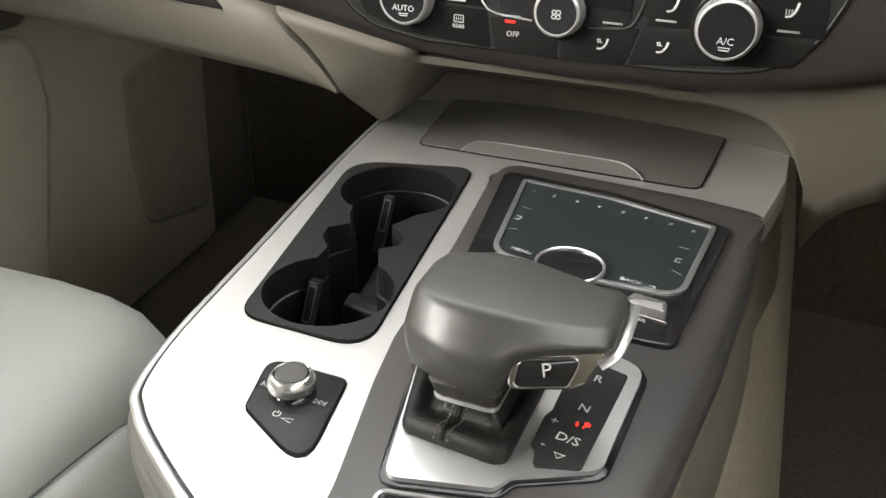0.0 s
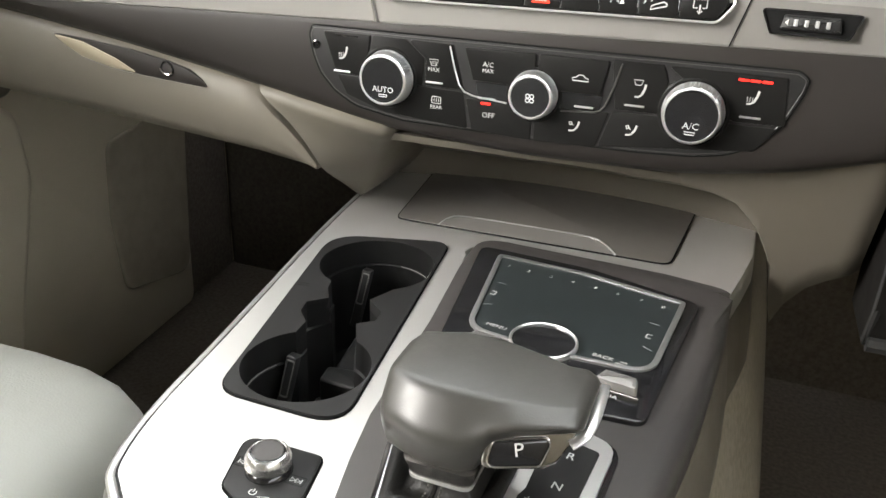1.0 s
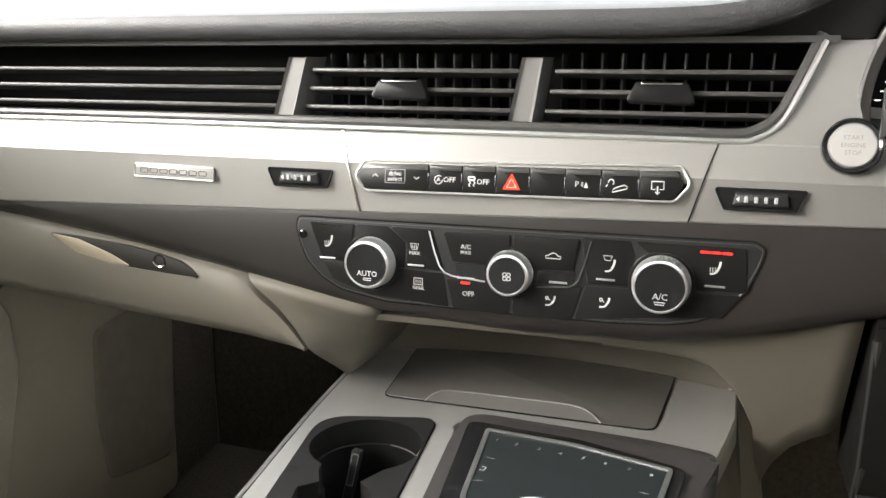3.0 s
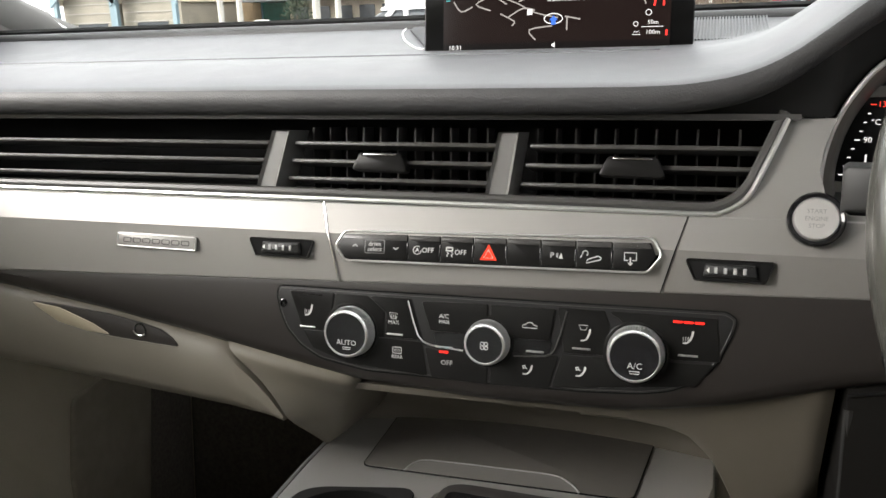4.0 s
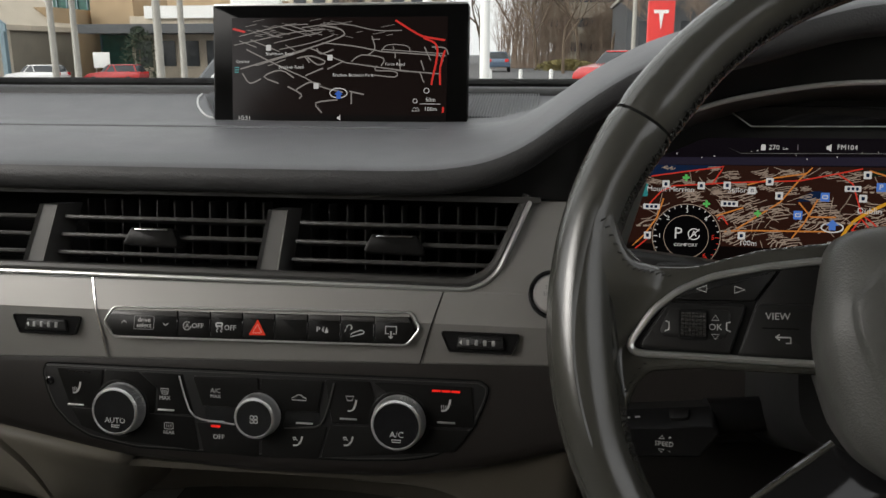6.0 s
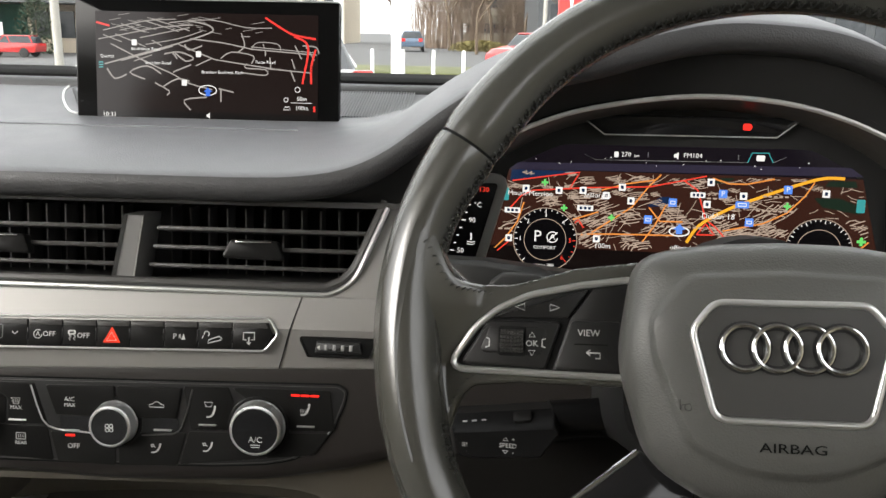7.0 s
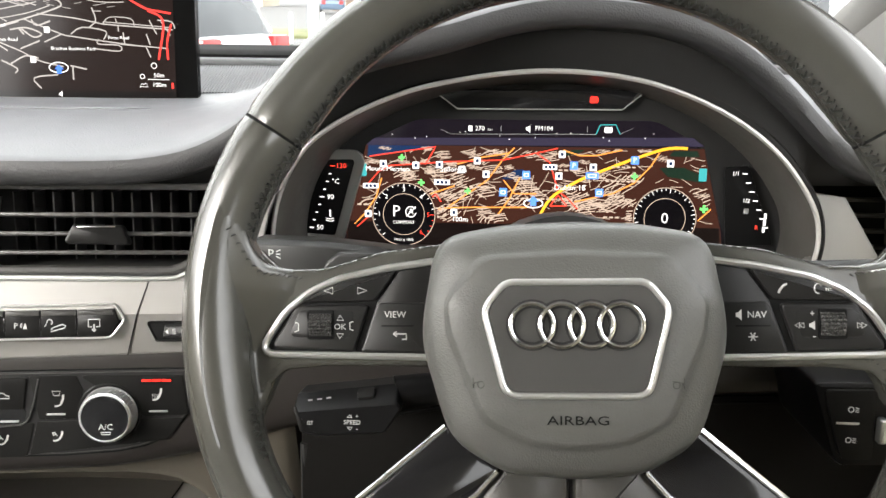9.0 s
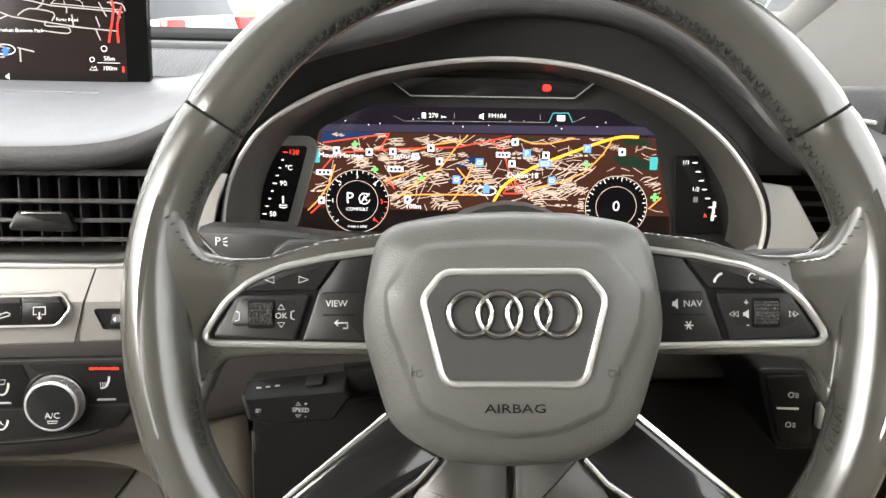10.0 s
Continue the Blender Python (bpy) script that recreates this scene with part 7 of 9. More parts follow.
part("upper_rim", rim_arc(31.3, 146.9, 60), M_LEATHER, wheel, "smooth black leather rim", 60)
for a0, a1 in ((147.3, 228), (-48, 30.9)):
    part("grip", rim_arc(a0, a1, 46, 1.02), M_LEATHER, wheel, "shaped black leather grip", 60)
part("lower_rim", rim_arc(228.6, 311.4, 44), M_LEATHER, wheel, "smooth black leather rim", 60)
for a in (34.3 - 3.2, 145.7 + 1.4, 228.3, 311.7):
    part("joint", loft(bmesh.new(), [rim_ring(math.radians(a - 0.25), 0.975), rim_ring(math.radians(a + 0.25), 0.975)]), M_DARK, wheel)
st = bmesh.new()
for i in range(190):
    a = math.radians(i * 360 / 190 + 0.5)
    deg = math.degrees(a) % 360
    if 205 < deg < 222 or 318 < deg < 335 or min(deg, 360 - deg) < 15 or abs(deg - 180) < 15:
        continue
    for da0, b0, da1, b1 in ((-0.009, 2.66, 0.002, 2.90), (0.010, 2.66, 0.002, 2.90), (-0.006, 2.58, -0.009, 2.66), (0.002, 2.90, 0.014, 2.88)):
        q = []
        for da, ph in ((da0, b0), (da1, b1)):
            rc, rh = rim_size(a + da)
            rad = rc + rh * 1.03 * math.cos(ph)
            q.append(at(WF, rad * math.cos(a + da), rad * math.sin(a + da), 0.0172 * math.sin(ph)))
        tube(q, 0.00042, 5, bm=st)
tagged(part("stitching", st, M_STITCH, wheel, "cross stitching along the inner rim"), kind="stuff")
# hub pad
po_ = [(-0.060, 0.0375), (-0.0670, -0.008), (-0.0540, -0.0520), (-0.030, -0.0660), (0, -0.0685), (0.030, -0.0660), (0.0540, -0.0520), (0.0670, -0.008), (0.060, 0.0375), (0.028, 0.0430), (0, 0.0440), (-0.028, 0.0430)]
po_ = rpoly(po_, [0.018, 0.05, 0.03, 0.03, 0.03, 0.03, 0.03, 0.05, 0.018, 0.05, 0.05, 0.05], 5)
cr_ = rpoly([(-0.0400, 0.0278), (-0.0545, 0.0085), (-0.0530, -0.005), (-0.0390, -0.0410), (-0.020, -0.0505), (0, -0.0525), (0.020, -0.0505), (0.0390, -0.0410), (0.0530, -0.005), (0.0545, 0.0085), (0.0400, 0.0278), (0, 0.0298)], [0.012, 0.008, 0.02, 0.012, 0.03, 0.03, 0.03, 0.012, 0.02, 0.008, 0.012, 0.04], 5)


def resample(pts, n, start=math.pi / 2):
    """The outline as n points at even angles round its middle."""
    out = []
    for i in range(n):
        a = start + 2 * math.pi * i / n
        d = Vector((math.cos(a), math.sin(a)))
        best = 0.0
        for p, q in zip(pts, pts[1:] + pts[:1]):
            e = q - p
            den = d.x * e.y - d.y * e.x
            if abs(den) < 1e-12:
                continue
            t = (p.x * e.y - p.y * e.x) / den
            s = (p.x * d.y - p.y * d.x) / den
            if t > 0 and -1e-6 <= s <= 1 + 1e-6:
                best = max(best, t)
        out.append(d * best)
    return out


A_, B_ = resample(po_, 120), resample(cr_, 120)
rr = []
for w, s in ((-0.045, 0.0), (-0.006, 0.0), (0.003, 0.015), (0.0090, 0.06), (0.0136, 0.15), (0.0168, 0.29), (0.0190, 0.47), (0.0206, 0.68), (0.0218, 0.86), (0.0225, 0.945), (0.0231, 0.985), (0.0238, 1.02), (0.0243, 1.06), (0.0251, 1.11), (0.0256, 1.18)):
    rr.append([at(WF, (a * (1 - s) + b * s).x * (0.94 if w < -0.04 else 1), (a * (1 - s) + b * s).y * (0.94 if w < -0.04 else 1), w) for a, b in zip(A_, B_)])
for w, s in ((0.0263, 0.78), (0.0268, 0.55)):
    rr.append([at(WF, b.x * s, b.y * s, w) for b in B_])
hub = part("airbag_cover", loft(bmesh.new(), rr), M_AIRBAG, wheel, "grained black airbag cover", 50)
eo = rpoly([(-0.0300, 0.0182), (-0.0397, 0.0060), (-0.0302, -0.0315), (0.0302, -0.0315), (0.0397, 0.0060), (0.0300, 0.0182)], [0.010, 0.010, 0.009, 0.009, 0.010, 0.010], 6)
part("emblem_panel", slab(inset(eo, 0.003), WF, 0.020, 0.0278), mat("smooth_dark_vinyl", (0.042, 0.0415, 0.039), 0.42, 0, 0.05, 30, 0.05, 1500), hub, "smooth dark emblem panel")
part("emblem_frame", tube([at(WF, q.x, q.y, 0.0272) for q in inset(eo, 0.0015)], 0.0015, 10, True, up=WF[0].col[2].to_3d()), M_SATIN, hub, "chrome emblem frame")
for i in range(4):
    cx = -0.0181 + 0.01207 * i
    pts = [at(WF, cx + 0.0088 * math.cos(2 * math.pi * k / 40), -0.0010 + 0.0088 * math.sin(2 * math.pi * k / 40), 0.0296 + 0.0003 * (i % 2)) for k in range(40)]
    part("emblem_ring", tube(pts, 0.00105, 8, True), M_CHROME, hub, "chrome ring")
    part("emblem_recess", ring(circle(cx, -0.0010, 0.0106, 40), circle(cx, -0.0010, 0.0070, 40), WF, 0.0262, 0.0280 + 0.00004 * i), M_BLACK, hub)
text("AIRBAG", 0.0037, WF, hub, M_DARK, "lettering", 0.0005, -0.0402, 0.0255, 0.0012, squeeze=1.4)
for x, s in ((-0.0395, 1), (0.0405, -1)):
    f = fr(at(WF, x, -0.0250, 0.0252), WU, WV)
    part("horn_mark", stroke([(-0.0030 * s, 0.0024), (-0.0030 * s, -0.0020), (-0.0024 * s, 0.0002), (0.0020 * s, 0.0010), (0.0032 * s, 0.0026)], 0.0004, f, 0.0004, 0.0003), M_STITCH, hub)
    part("horn_mark", stroke(circle(0.0002 * s, -0.0006, 0.0014, 12), 0.0004, f, 0.0004, 0.0003, True), M_STITCH, hub)

def spoke_end(deg):
    """Radius at which the bright edge of the switch field ends."""
    for (a, u), (b, v) in zip(SPOKE_END, SPOKE_END[1:]):
        if deg <= b:
            return u + (v - u) * max(0.0, (deg - a) / (b - a))
    return SPOKE_END[-1][1]


SPOKE_END = ((-25, 0.146), (-10, 0.1445), (-5.6, 0.1435), (1.5, 0.1325), (6, 0.1265), (10, 0.1250), (25, 0.1250))
# spokes with switches; m mirrors the passenger-side spoke to the other side
for m in (-1, 1):
    X = lambda pts: [(m * x, y) for x, y in pts]  # noqa: E731
    so_ = X([(0.060, 0.0262), (0.0820, 0.0232), (0.1045, 0.0185), (0.1180, 0.0125), (0.1290, 0.0035), (0.1405, -0.0140), (0.060, -0.0155)])
    cov = X([(0.050, 0.0360), (0.085, 0.0318), (0.112, 0.0240), (0.1325, 0.0236), (0.152, 0.0430), (0.158, 0.0), (0.150, -0.052), (0.1375, -0.0300), (0.130, -0.0225), (0.110, -0.0205), (0.050, -0.0210)])
    sp = part("spoke", slab(rpoly(cov, [0.004, 0.03, 0.03, 0.012, 0.004, 0.01, 0.004, 0.008, 0.008, 0.02, 0.004], 5), WF, -0.0105, -0.0042, 0.0025, steps=3), M_LEATHER, wheel, "leather covered spoke", 60)
    cst = bmesh.new()
    for ln in (spline([(m * x, y, 0) for x, y in ((0.062, 0.0338), (0.085, 0.0308), (0.112, 0.0234), (0.126, 0.0226), (0.136, 0.0250), (0.1455, 0.0350))], 6), spline([(m * x, y, 0) for x, y in ((0.066, -0.0196), (0.110, -0.0192), (0.130, -0.0206), (0.138, -0.0270))], 6)):
        for a, b in zip(ln[::1], ln[1::1]):
            c = (a + b) / 2
            tube([at(WF, a.x, a.y, -0.0052), at(WF, c.x, c.y, -0.0046)], 0.0004, 5, bm=cst)
    tagged(part("stitching", cst, M_STITCH, sp), kind="stuff")
    saddle, rows = bmesh.new(), []
    for k in range(25):
        r_ = 0.104 + 0.0585 * k / 24
        lo_a, hi_a = -9.2 - 11.5 * smooth(0.130, 0.158, r_), 10.6 + 8.5 * smooth(0.138, 0.160, r_)
        row = []
        for j in range(49):
            v = j / 48
            a = math.radians(lo_a + (hi_a - lo_a) * v)
            edge = smooth(0, 0.07, v) * smooth(0, 0.07, 1 - v)
            e_ = spoke_end(math.degrees(a))
            rise = min(1.0, max(0.0, (r_ - e_) / (0.1625 - e_)))
            mid_w = -0.0043 + 0.0216 * (0.25 * rise + 0.75 * rise * rise * (3 - 2 * rise))
            side_w = max(mid_w - 0.0032, min(mid_w, rim_height(a, r_) - 0.0006))
            out_k = (1 - edge) ** 2
            row.append(at(WF, m * r_ * math.cos(a), r_ * math.sin(a), mid_w * (1 - out_k) + side_w * out_k))
        rows.append([row[0] + WF[0].col[2].to_3d() * -0.010] + row + [row[-1] + WF[0].col[2].to_3d() * -0.010])
    loft(saddle, rows, False, False)
    part("thumb_rest", saddle, M_LEATHER, sp, "smooth leather thumb rest", 70)
    seam = bmesh.new()
    for e in (4, -5):
        for p, q in zip(rows[8:22], rows[9:23]):
            tube([p[e] + WF[0].col[2].to_3d() * 0.0002, p[e].lerp(q[e + (2 if e > 0 else -2)], 0.6) + WF[0].col[2].to_3d() * 0.0002], 0.00040, 5, bm=seam)
    tagged(part("stitching", seam, M_STITCH, sp), kind="stuff")
    o = rpoly(so_, [0.002, 0.02, 0.03, 0.03, 0.03, 0.004, 0.002], 5)
    part("chrome_edge", tube([at(WF, q.x, q.y, -0.0028) for q in inset(o, -0.0008)], 0.0017, 8, True, up=WF[0].col[2].to_3d()), M_SATIN, sp, "chrome spoke edge")
    part("switch_base", slab(o, WF, -0.006, -0.0030), M_DARK, sp)
    up = rpoly(X([(0.0880, 0.0092), (0.0785, 0.0225), (0.0820, 0.0222), (0.1040, 0.0176), (0.1170, 0.0118), (0.1225, 0.0088)]), 0.0012)
    part("switch", slab(up, WF, -0.005, -0.0012, 0.0006), M_WSWITCH, sp, "upper rocker switch")
    inn = rpoly(X([(0.0610, 0.0250), (0.0765, 0.0228), (0.0868, 0.0086), (0.0945, -0.0148), (0.0610, -0.0150)]), 0.0012)
    part("switch_panel", slab(inn, WF, -0.005, -0.0022, 0.0005), M_WSWITCH, sp)
    low = rpoly(X([(0.0650, 0.0082), (0.0862, 0.0082), (0.0940, -0.0140), (0.0650, -0.0142)]), [0.001, 0.003, 0.002, 0.001])
    lk = part("switch", slab(low, WF, -0.004, -0.0010, 0.0008), M_WSWITCH, sp)
    big = rpoly(X([(0.0905, 0.0075), (0.1235, 0.0075), (0.1365, -0.0128), (0.0975, -0.0140)]), [0.002, 0.004, 0.003, 0.002])
    bk = part("rocker", slab(big, WF, -0.005, -0.0006, 0.0014, steps=3), M_WSWITCH, sp, "black rocker with a thumb roller")
    scoop = rpoly(X([(0.0965, 0.0050), (0.1225, 0.0050), (0.1275, -0.0072), (0.0995, -0.0078)]), 0.003)
    part("rocker_face", slab(scoop, WF, -0.002, -0.0003, 0.0006), M_WSWITCH, bk)
    cx, cy = m * 0.1125, -0.0016
    part("roller_slot", slab(rrect(cx, cy, 0.0122, 0.0132, 0.0014), WF, -0.002, 0.0002, 0.0002), M_DARK, bk, "dark slot of the roller")
    rl = bmesh.new()
    for gy in range(9):
        b = math.radians(-60 + 15 * gy)
        for gx in range(7):
            c = at(WF, cx - 0.0045 + 0.0015 * gx, cy + 0.0064 * math.sin(b), -0.0042 + 0.0064 * math.cos(b))
            fz = fr(c, WU, WF[0] @ Vector((0, math.cos(b), -math.sin(b))))
            slab([(-0.0006, -0.0006), (0.0006, -0.0006), (0.0006, 0.0006), (-0.0006, 0.0006)], fz, -0.0012, 0.0004, 0.0002, bm=rl, steps=1)
    tagged(part("thumb_roller", rl, M_KEYTOP, bk, "knurled thumb roller", 20), kind="stuff")
    w1 = -0.0010
    if m < 0:
        for x, d in ((-0.1093, -1), (-0.0935, 1)):
            part("symbol", stroke([(x - 0.0022 * d, 0.0138 - 0.0015), (x + 0.0020 * d, 0.0138), (x - 0.0022 * d, 0.0138 + 0.0015)], 0.0005, WF, w1 - 0.0001, 0.0002, True), M_PRINT, sp)
        text("VIEW", 0.0029, WF, lk, M_PRINT, x=-0.0785, y=0.0028, w=-0.0009)
        part("rocker_mark", slab(rrect(-0.0775, -0.0022, 0.0145, 0.0006, 0.0002), WF, -0.0012, -0.0006), M_DARK, lk)
        part("symbol", stroke([(-0.0755, -0.0082), (-0.0735, -0.0082), (-0.0735, -0.0058), (-0.0790, -0.0058)], 0.0006, WF, -0.0009, 0.0002), M_PRINT, lk)
        part("symbol", stroke([(-0.0778, -0.0046), (-0.0794, -0.0058), (-0.0778, -0.0070)], 0.0005, WF, -0.0009, 0.0002), M_PRINT, lk)
        text("OK", 0.0027, WF, bk, M_PRINT, x=-0.1035, y=-0.0026, w=0.0)
        for s in (1, -1):
            part("symbol", stroke([(-0.1050, -0.0026 + s * 0.0030), (-0.1020, -0.0026 + s * 0.0030), (-0.1035, -0.0026 + s * 0.0052)], 0.0004, WF, 0, 0.0002, True), M_PRINT, bk)
        part("symbol", stroke([(-0.1240, -0.0005), (-0.1226, -0.0010), (-0.1226, -0.0042), (-0.1244, -0.0048)], 0.0005, WF, 0, 0.0002), M_PRINT, bk)
        part("symbol", stroke([(-0.0974, -0.0002), (-0.0990, -0.0006), (-0.0990, -0.0036), (-0.0974, -0.0042)], 0.0005, WF, 0, 0.0002), M_PRINT, bk)
    else:
        part("symbol", stroke([(0.0905, 0.0118), (0.0908, 0.0132), (0.0925, 0.0152), (0.0940, 0.0158)], 0.0010, WF, w1 - 0.0001, 0.0002), M_PRINT, sp)
        part("symbol", stroke([(0.1072 + 0.0016 * math.cos(a * 0.5), 0.0138 + 0.0022 * math.sin(a * 0.5)) for a in range(1, 11)], 0.0005, WF, w1 - 0.0001, 0.0002), M_PRINT, sp)
        for k in range(3):
            part("symbol", stroke([(0.1106 + 0.0010 * k, 0.0128), (0.1106 + 0.0010 * k, 0.0140 + 0.0004 * k)], 0.0004, WF, w1 - 0.0001, 0.0002), M_PRINT, sp)
        text("NAV", 0.0029, WF, lk, M_PRINT, x=0.0808, y=0.0024, w=-0.0009)
        part("symbol", slab([(0.0718, 0.0014), (0.0728, 0.0014), (0.0742, 0.0000), (0.0742, 0.0048), (0.0728, 0.0034), (0.0718, 0.0034)], WF, -0.0009, -0.0007), M_PRINT, lk)
        part("rocker_mark", slab(rrect(0.0790, -0.0024, 0.0150, 0.0006, 0.0002), WF, -0.0012, -0.0006), M_DARK, lk)
        for k in range(3):
            a = math.pi * k / 3
            part("symbol", stroke([(0.0789 - 0.0020 * math.cos(a), -0.0072 - 0.0020 * math.sin(a)), (0.0789 + 0.0020 * math.cos(a), -0.0072 + 0.0020 * math.sin(a))], 0.0005, WF, -0.0009, 0.0002), M_PRINT, lk)
        for x, d in ((0.0992, -1), (0.1240, 1)):
            for k in (0, 0.0019):
                part("symbol", stroke([(x + d * (k - 0.0012), -0.0034), (x + d * (k + 0.0008), -0.0022), (x + d * (k - 0.0012), -0.0010)], 0.0004, WF, 0, 0.0002, True), M_PRINT, bk)
        text("+", 0.0030, WF, bk, M_PRINT, x=0.1040, y=0.0028, w=0.0)
        text("-", 0.0030, WF, bk, M_PRINT, x=0.1046, y=-0.0068, w=0.0)
        part("symbol", slab([(0.1026, -0.0030), (0.1034, -0.0030), (0.1050, -0.0042), (0.1050, -0.0002), (0.1034, -0.0014), (0.1026, -0.0014)], WF, 0, 0.0002), M_PRINT, bk)
    # lower gloss spoke
    lo = X([(0.0560, -0.0480), (0.0300, -0.0670), (0.0420, -0.0790), (0.0850, -0.1080), (0.1200, -0.1180), (0.1260, -0.1040), (0.1020, -0.0860)])
    ls = part("lower_spoke", slab(rpoly(lo, [0.004, 0.004, 0.02, 0.02, 0.004, 0.004, 0.02], 5), WF, -0.020, -0.008, 0.003), M_GLOSS, wheel, "gloss black lower spoke")
    for e_ in (((0.0565, -0.0482), (0.1020, -0.0855), (0.1255, -0.1035)), ((0.0330, -0.0680), (0.0430, -0.0790), (0.0850, -0.1075))):
        part("chrome_edge", tube([at(WF, m * x, y, -0.0085) for x, y in e_], 0.0014, 8), M_CHROME, ls, "chrome spoke edge")
    part("lower_cover", slab(rpoly(X([(0.0010, -0.0640), (0.0310, -0.0660), (0.0420, -0.0800), (0.0550, -0.1000), (0.0010, -0.1000)]), 0.003), WF, -0.03, -0.010, 0.004), M_KNOB, wheel, "dark cover below the hub")
part("hub_column", lathe([(0.05, -0.03), (0.055, -0.06), (0.052, -0.14)], WF, 32), M_BLACK, wheel)

# ---- stalks and column ----
col = thing("steering_column", "black steering column shroud behind the wheel", "steering column", (0.385, 0.44, 1.10))
part("shroud", loft(bmesh.new(), [[at(WF, p.x * s, p.y * s - 0.01, w) for p in rrect(0, -0.005, 0.13, 0.10, 0.03, 6)] for w, s in ((-0.085, 0.9), (-0.095, 1.0), (-0.20, 1.1), (-0.24, 1.15))]), M_BLACK, col)
STK = fr((0.405, 0.42, 0), CU, (0, 0, 1))


def stalk(name, label, pts, radii, marks):
    s = thing(name, label, "stalk", at(STK, *pts[-1]))
    b = part("lever", tube(spline([at(STK, *p) for p in pts], 6), [radii[min(len(radii) - 1, int(i / 6))] for i in range(6 * (len(pts) - 1) + 1)], 12, flat=0.85), M_STALK, s)
    for k, (x, z, ln) in enumerate(marks):
        part("mark", stroke([(x - ln, z), (x + ln, z - 0.0006)], 0.0009, STK, 0.0125, 0.0002), M_PRINT, b)
    return s


ist = thing("indicator_stalk", "black indicator stalk behind the wheel", "stalk", at(STK, -0.06, 1.21, -0.02))
rr = []
for x, dz, w in ((-0.1950, -0.002, 0.009), (-0.1925, 0.0, 0.011), (-0.150, -0.0005, 0.012), (-0.128, -0.003, 0.010), (-0.090, -0.008, 0.002), (-0.050, -0.012, -0.010)):
    rr.append([at(STK, x, z + dz, q) for q, z in rpoly([(w - 0.030, 1.2065), (w, 1.2080), (w + 0.0005, 1.2318), (w - 0.006, 1.2342), (w - 0.032, 1.2330)], 0.0018, 3)])
part("lever", loft(bmesh.new(), rr), M_STALK, ist, "", 40)
part("collar", loft(bmesh.new(), [[at(STK, x, z, q) for q, z in rpoly([(0.0, 1.2050), (0.0135, 1.2060), (0.0140, 1.2265 + k), (0.0, 1.2310 + k)], 0.003, 3)] for x, k in ((-0.150, -0.012), (-0.146, -0.004), (-0.139, 0.001), (-0.118, 0.0012), (-0.108, -0.003))]), M_STALK, ist, "raised rounded collar", 50)
text("P", 0.0052, STK, ist, M_PRINT, "lettering", -0.1805, 1.2262, 0.0128, 0.0002)
for k in range(3):
    part("mark", stroke([(-0.1773, 1.2262 + 0.0014 * (k - 1)), (-0.1746, 1.2262 + 0.0026 * (k - 1))], 0.0006, STK, 0.0126, 0.0002), M_PRINT, ist)
wst = stalk("wiper_stalk", "black wiper stalk behind the wheel", [(0.225, 1.222, 0.0), (0.18, 1.222, 0.002), (0.13, 1.219, 0.0), (0.08, 1.214, -0.01)], [0.0085, 0.0095, 0.009, 0.008], ())
for k in range(3):
    part("mark", stroke([(0.166 + 0.006 * k, 1.2275), (0.170 + 0.006 * k, 1.2275)], 0.001, STK, 0.0105, 0.0002), M_PRINT, wst)
paddle = rpoly([(0.095, 1.212), (0.150, 1.209), (0.149, 1.222), (0.138, 1.229), (0.110, 1.231)], [0.003, 0.003, 0.006, 0.01, 0.008], 5)
pd = thing("shift_paddle", "black gear shift paddle edged in chrome behind the wheel", "shift paddle", (0.5, 0.40, 1.21))
PDF = fr((0.405, 0.385, 0), CU, (0, 0, 1))
part("blade", slab(paddle, PDF, -0.003, 0.0, 0.001), M_BLACK, pd)
part("edge", tube([at(PDF, p.x, p.y, 0) for p in paddle[10:]], 0.0011, 6), M_CHROME, pd, "chrome edge")
text("+", 0.005, PDF, pd, M_PRINT, "lettering", 0.142, 1.2215, 0.0006, 0.0002)
# cruise stalk: a boxy arm with a flat end
cru = thing("cruise_stalk", "boxy black cruise control stalk with white symbols", "stalk", at(STK, -0.09, 1.12, -0.02))
arm_o = rpoly([(-0.1696, 1.1334), (-0.1648, 1.1133), (-0.1542, 1.1111), (-0.1118, 1.1152), (-0.1012, 1.1311), (-0.1047, 1.1430), (-0.1678, 1.1345)], [0.003, 0.003, 0.003, 0.004, 0.004, 0.003, 0.002], 4)


def top_cut(p, d):
    """The arm's outline with its top edge brought down by d."""
    return p.y - d * smooth(1.1290, 1.1350 + 0.16 * (p.x + 0.1678), p.y)


cb = part("arm", loft(bmesh.new(), [[at(STK, p.x, top_cut(p, d), w) for p in inset(arm_o, e)] for w, e, d in ((-0.020, 0.001, 0), (-0.002, 0.0, 0), (0.0105, 0.0, 0.0070), (0.0120, 0.0012, 0.0085))]), M_STALKB, cru, "", 30)
part("end_cap", slab([(-0.1690, 1.1300), (-0.1650, 1.1145), (-0.1632, 1.1143), (-0.1668, 1.1300)], STK, 0.0115, 0.0124, 0.0003), M_STALK, cb, "grey end cap edge")
part("root", tube([at(STK, -0.108, 1.134, -0.008), at(STK, -0.085, 1.136, -0.014), at(STK, -0.050, 1.138, -0.030)], [0.012, 0.011, 0.010], 10), M_STALKB, cru)
text("SPEED", 0.0028, STK, cb, M_PRINT, "lettering", -0.1321, 1.1215, 0.0121, 0.0002)
text("SET", 0.0024, STK, cb, M_PRINT, "lettering", -0.1585, 1.1200, 0.0121, 0.0002, squeeze=0.7)
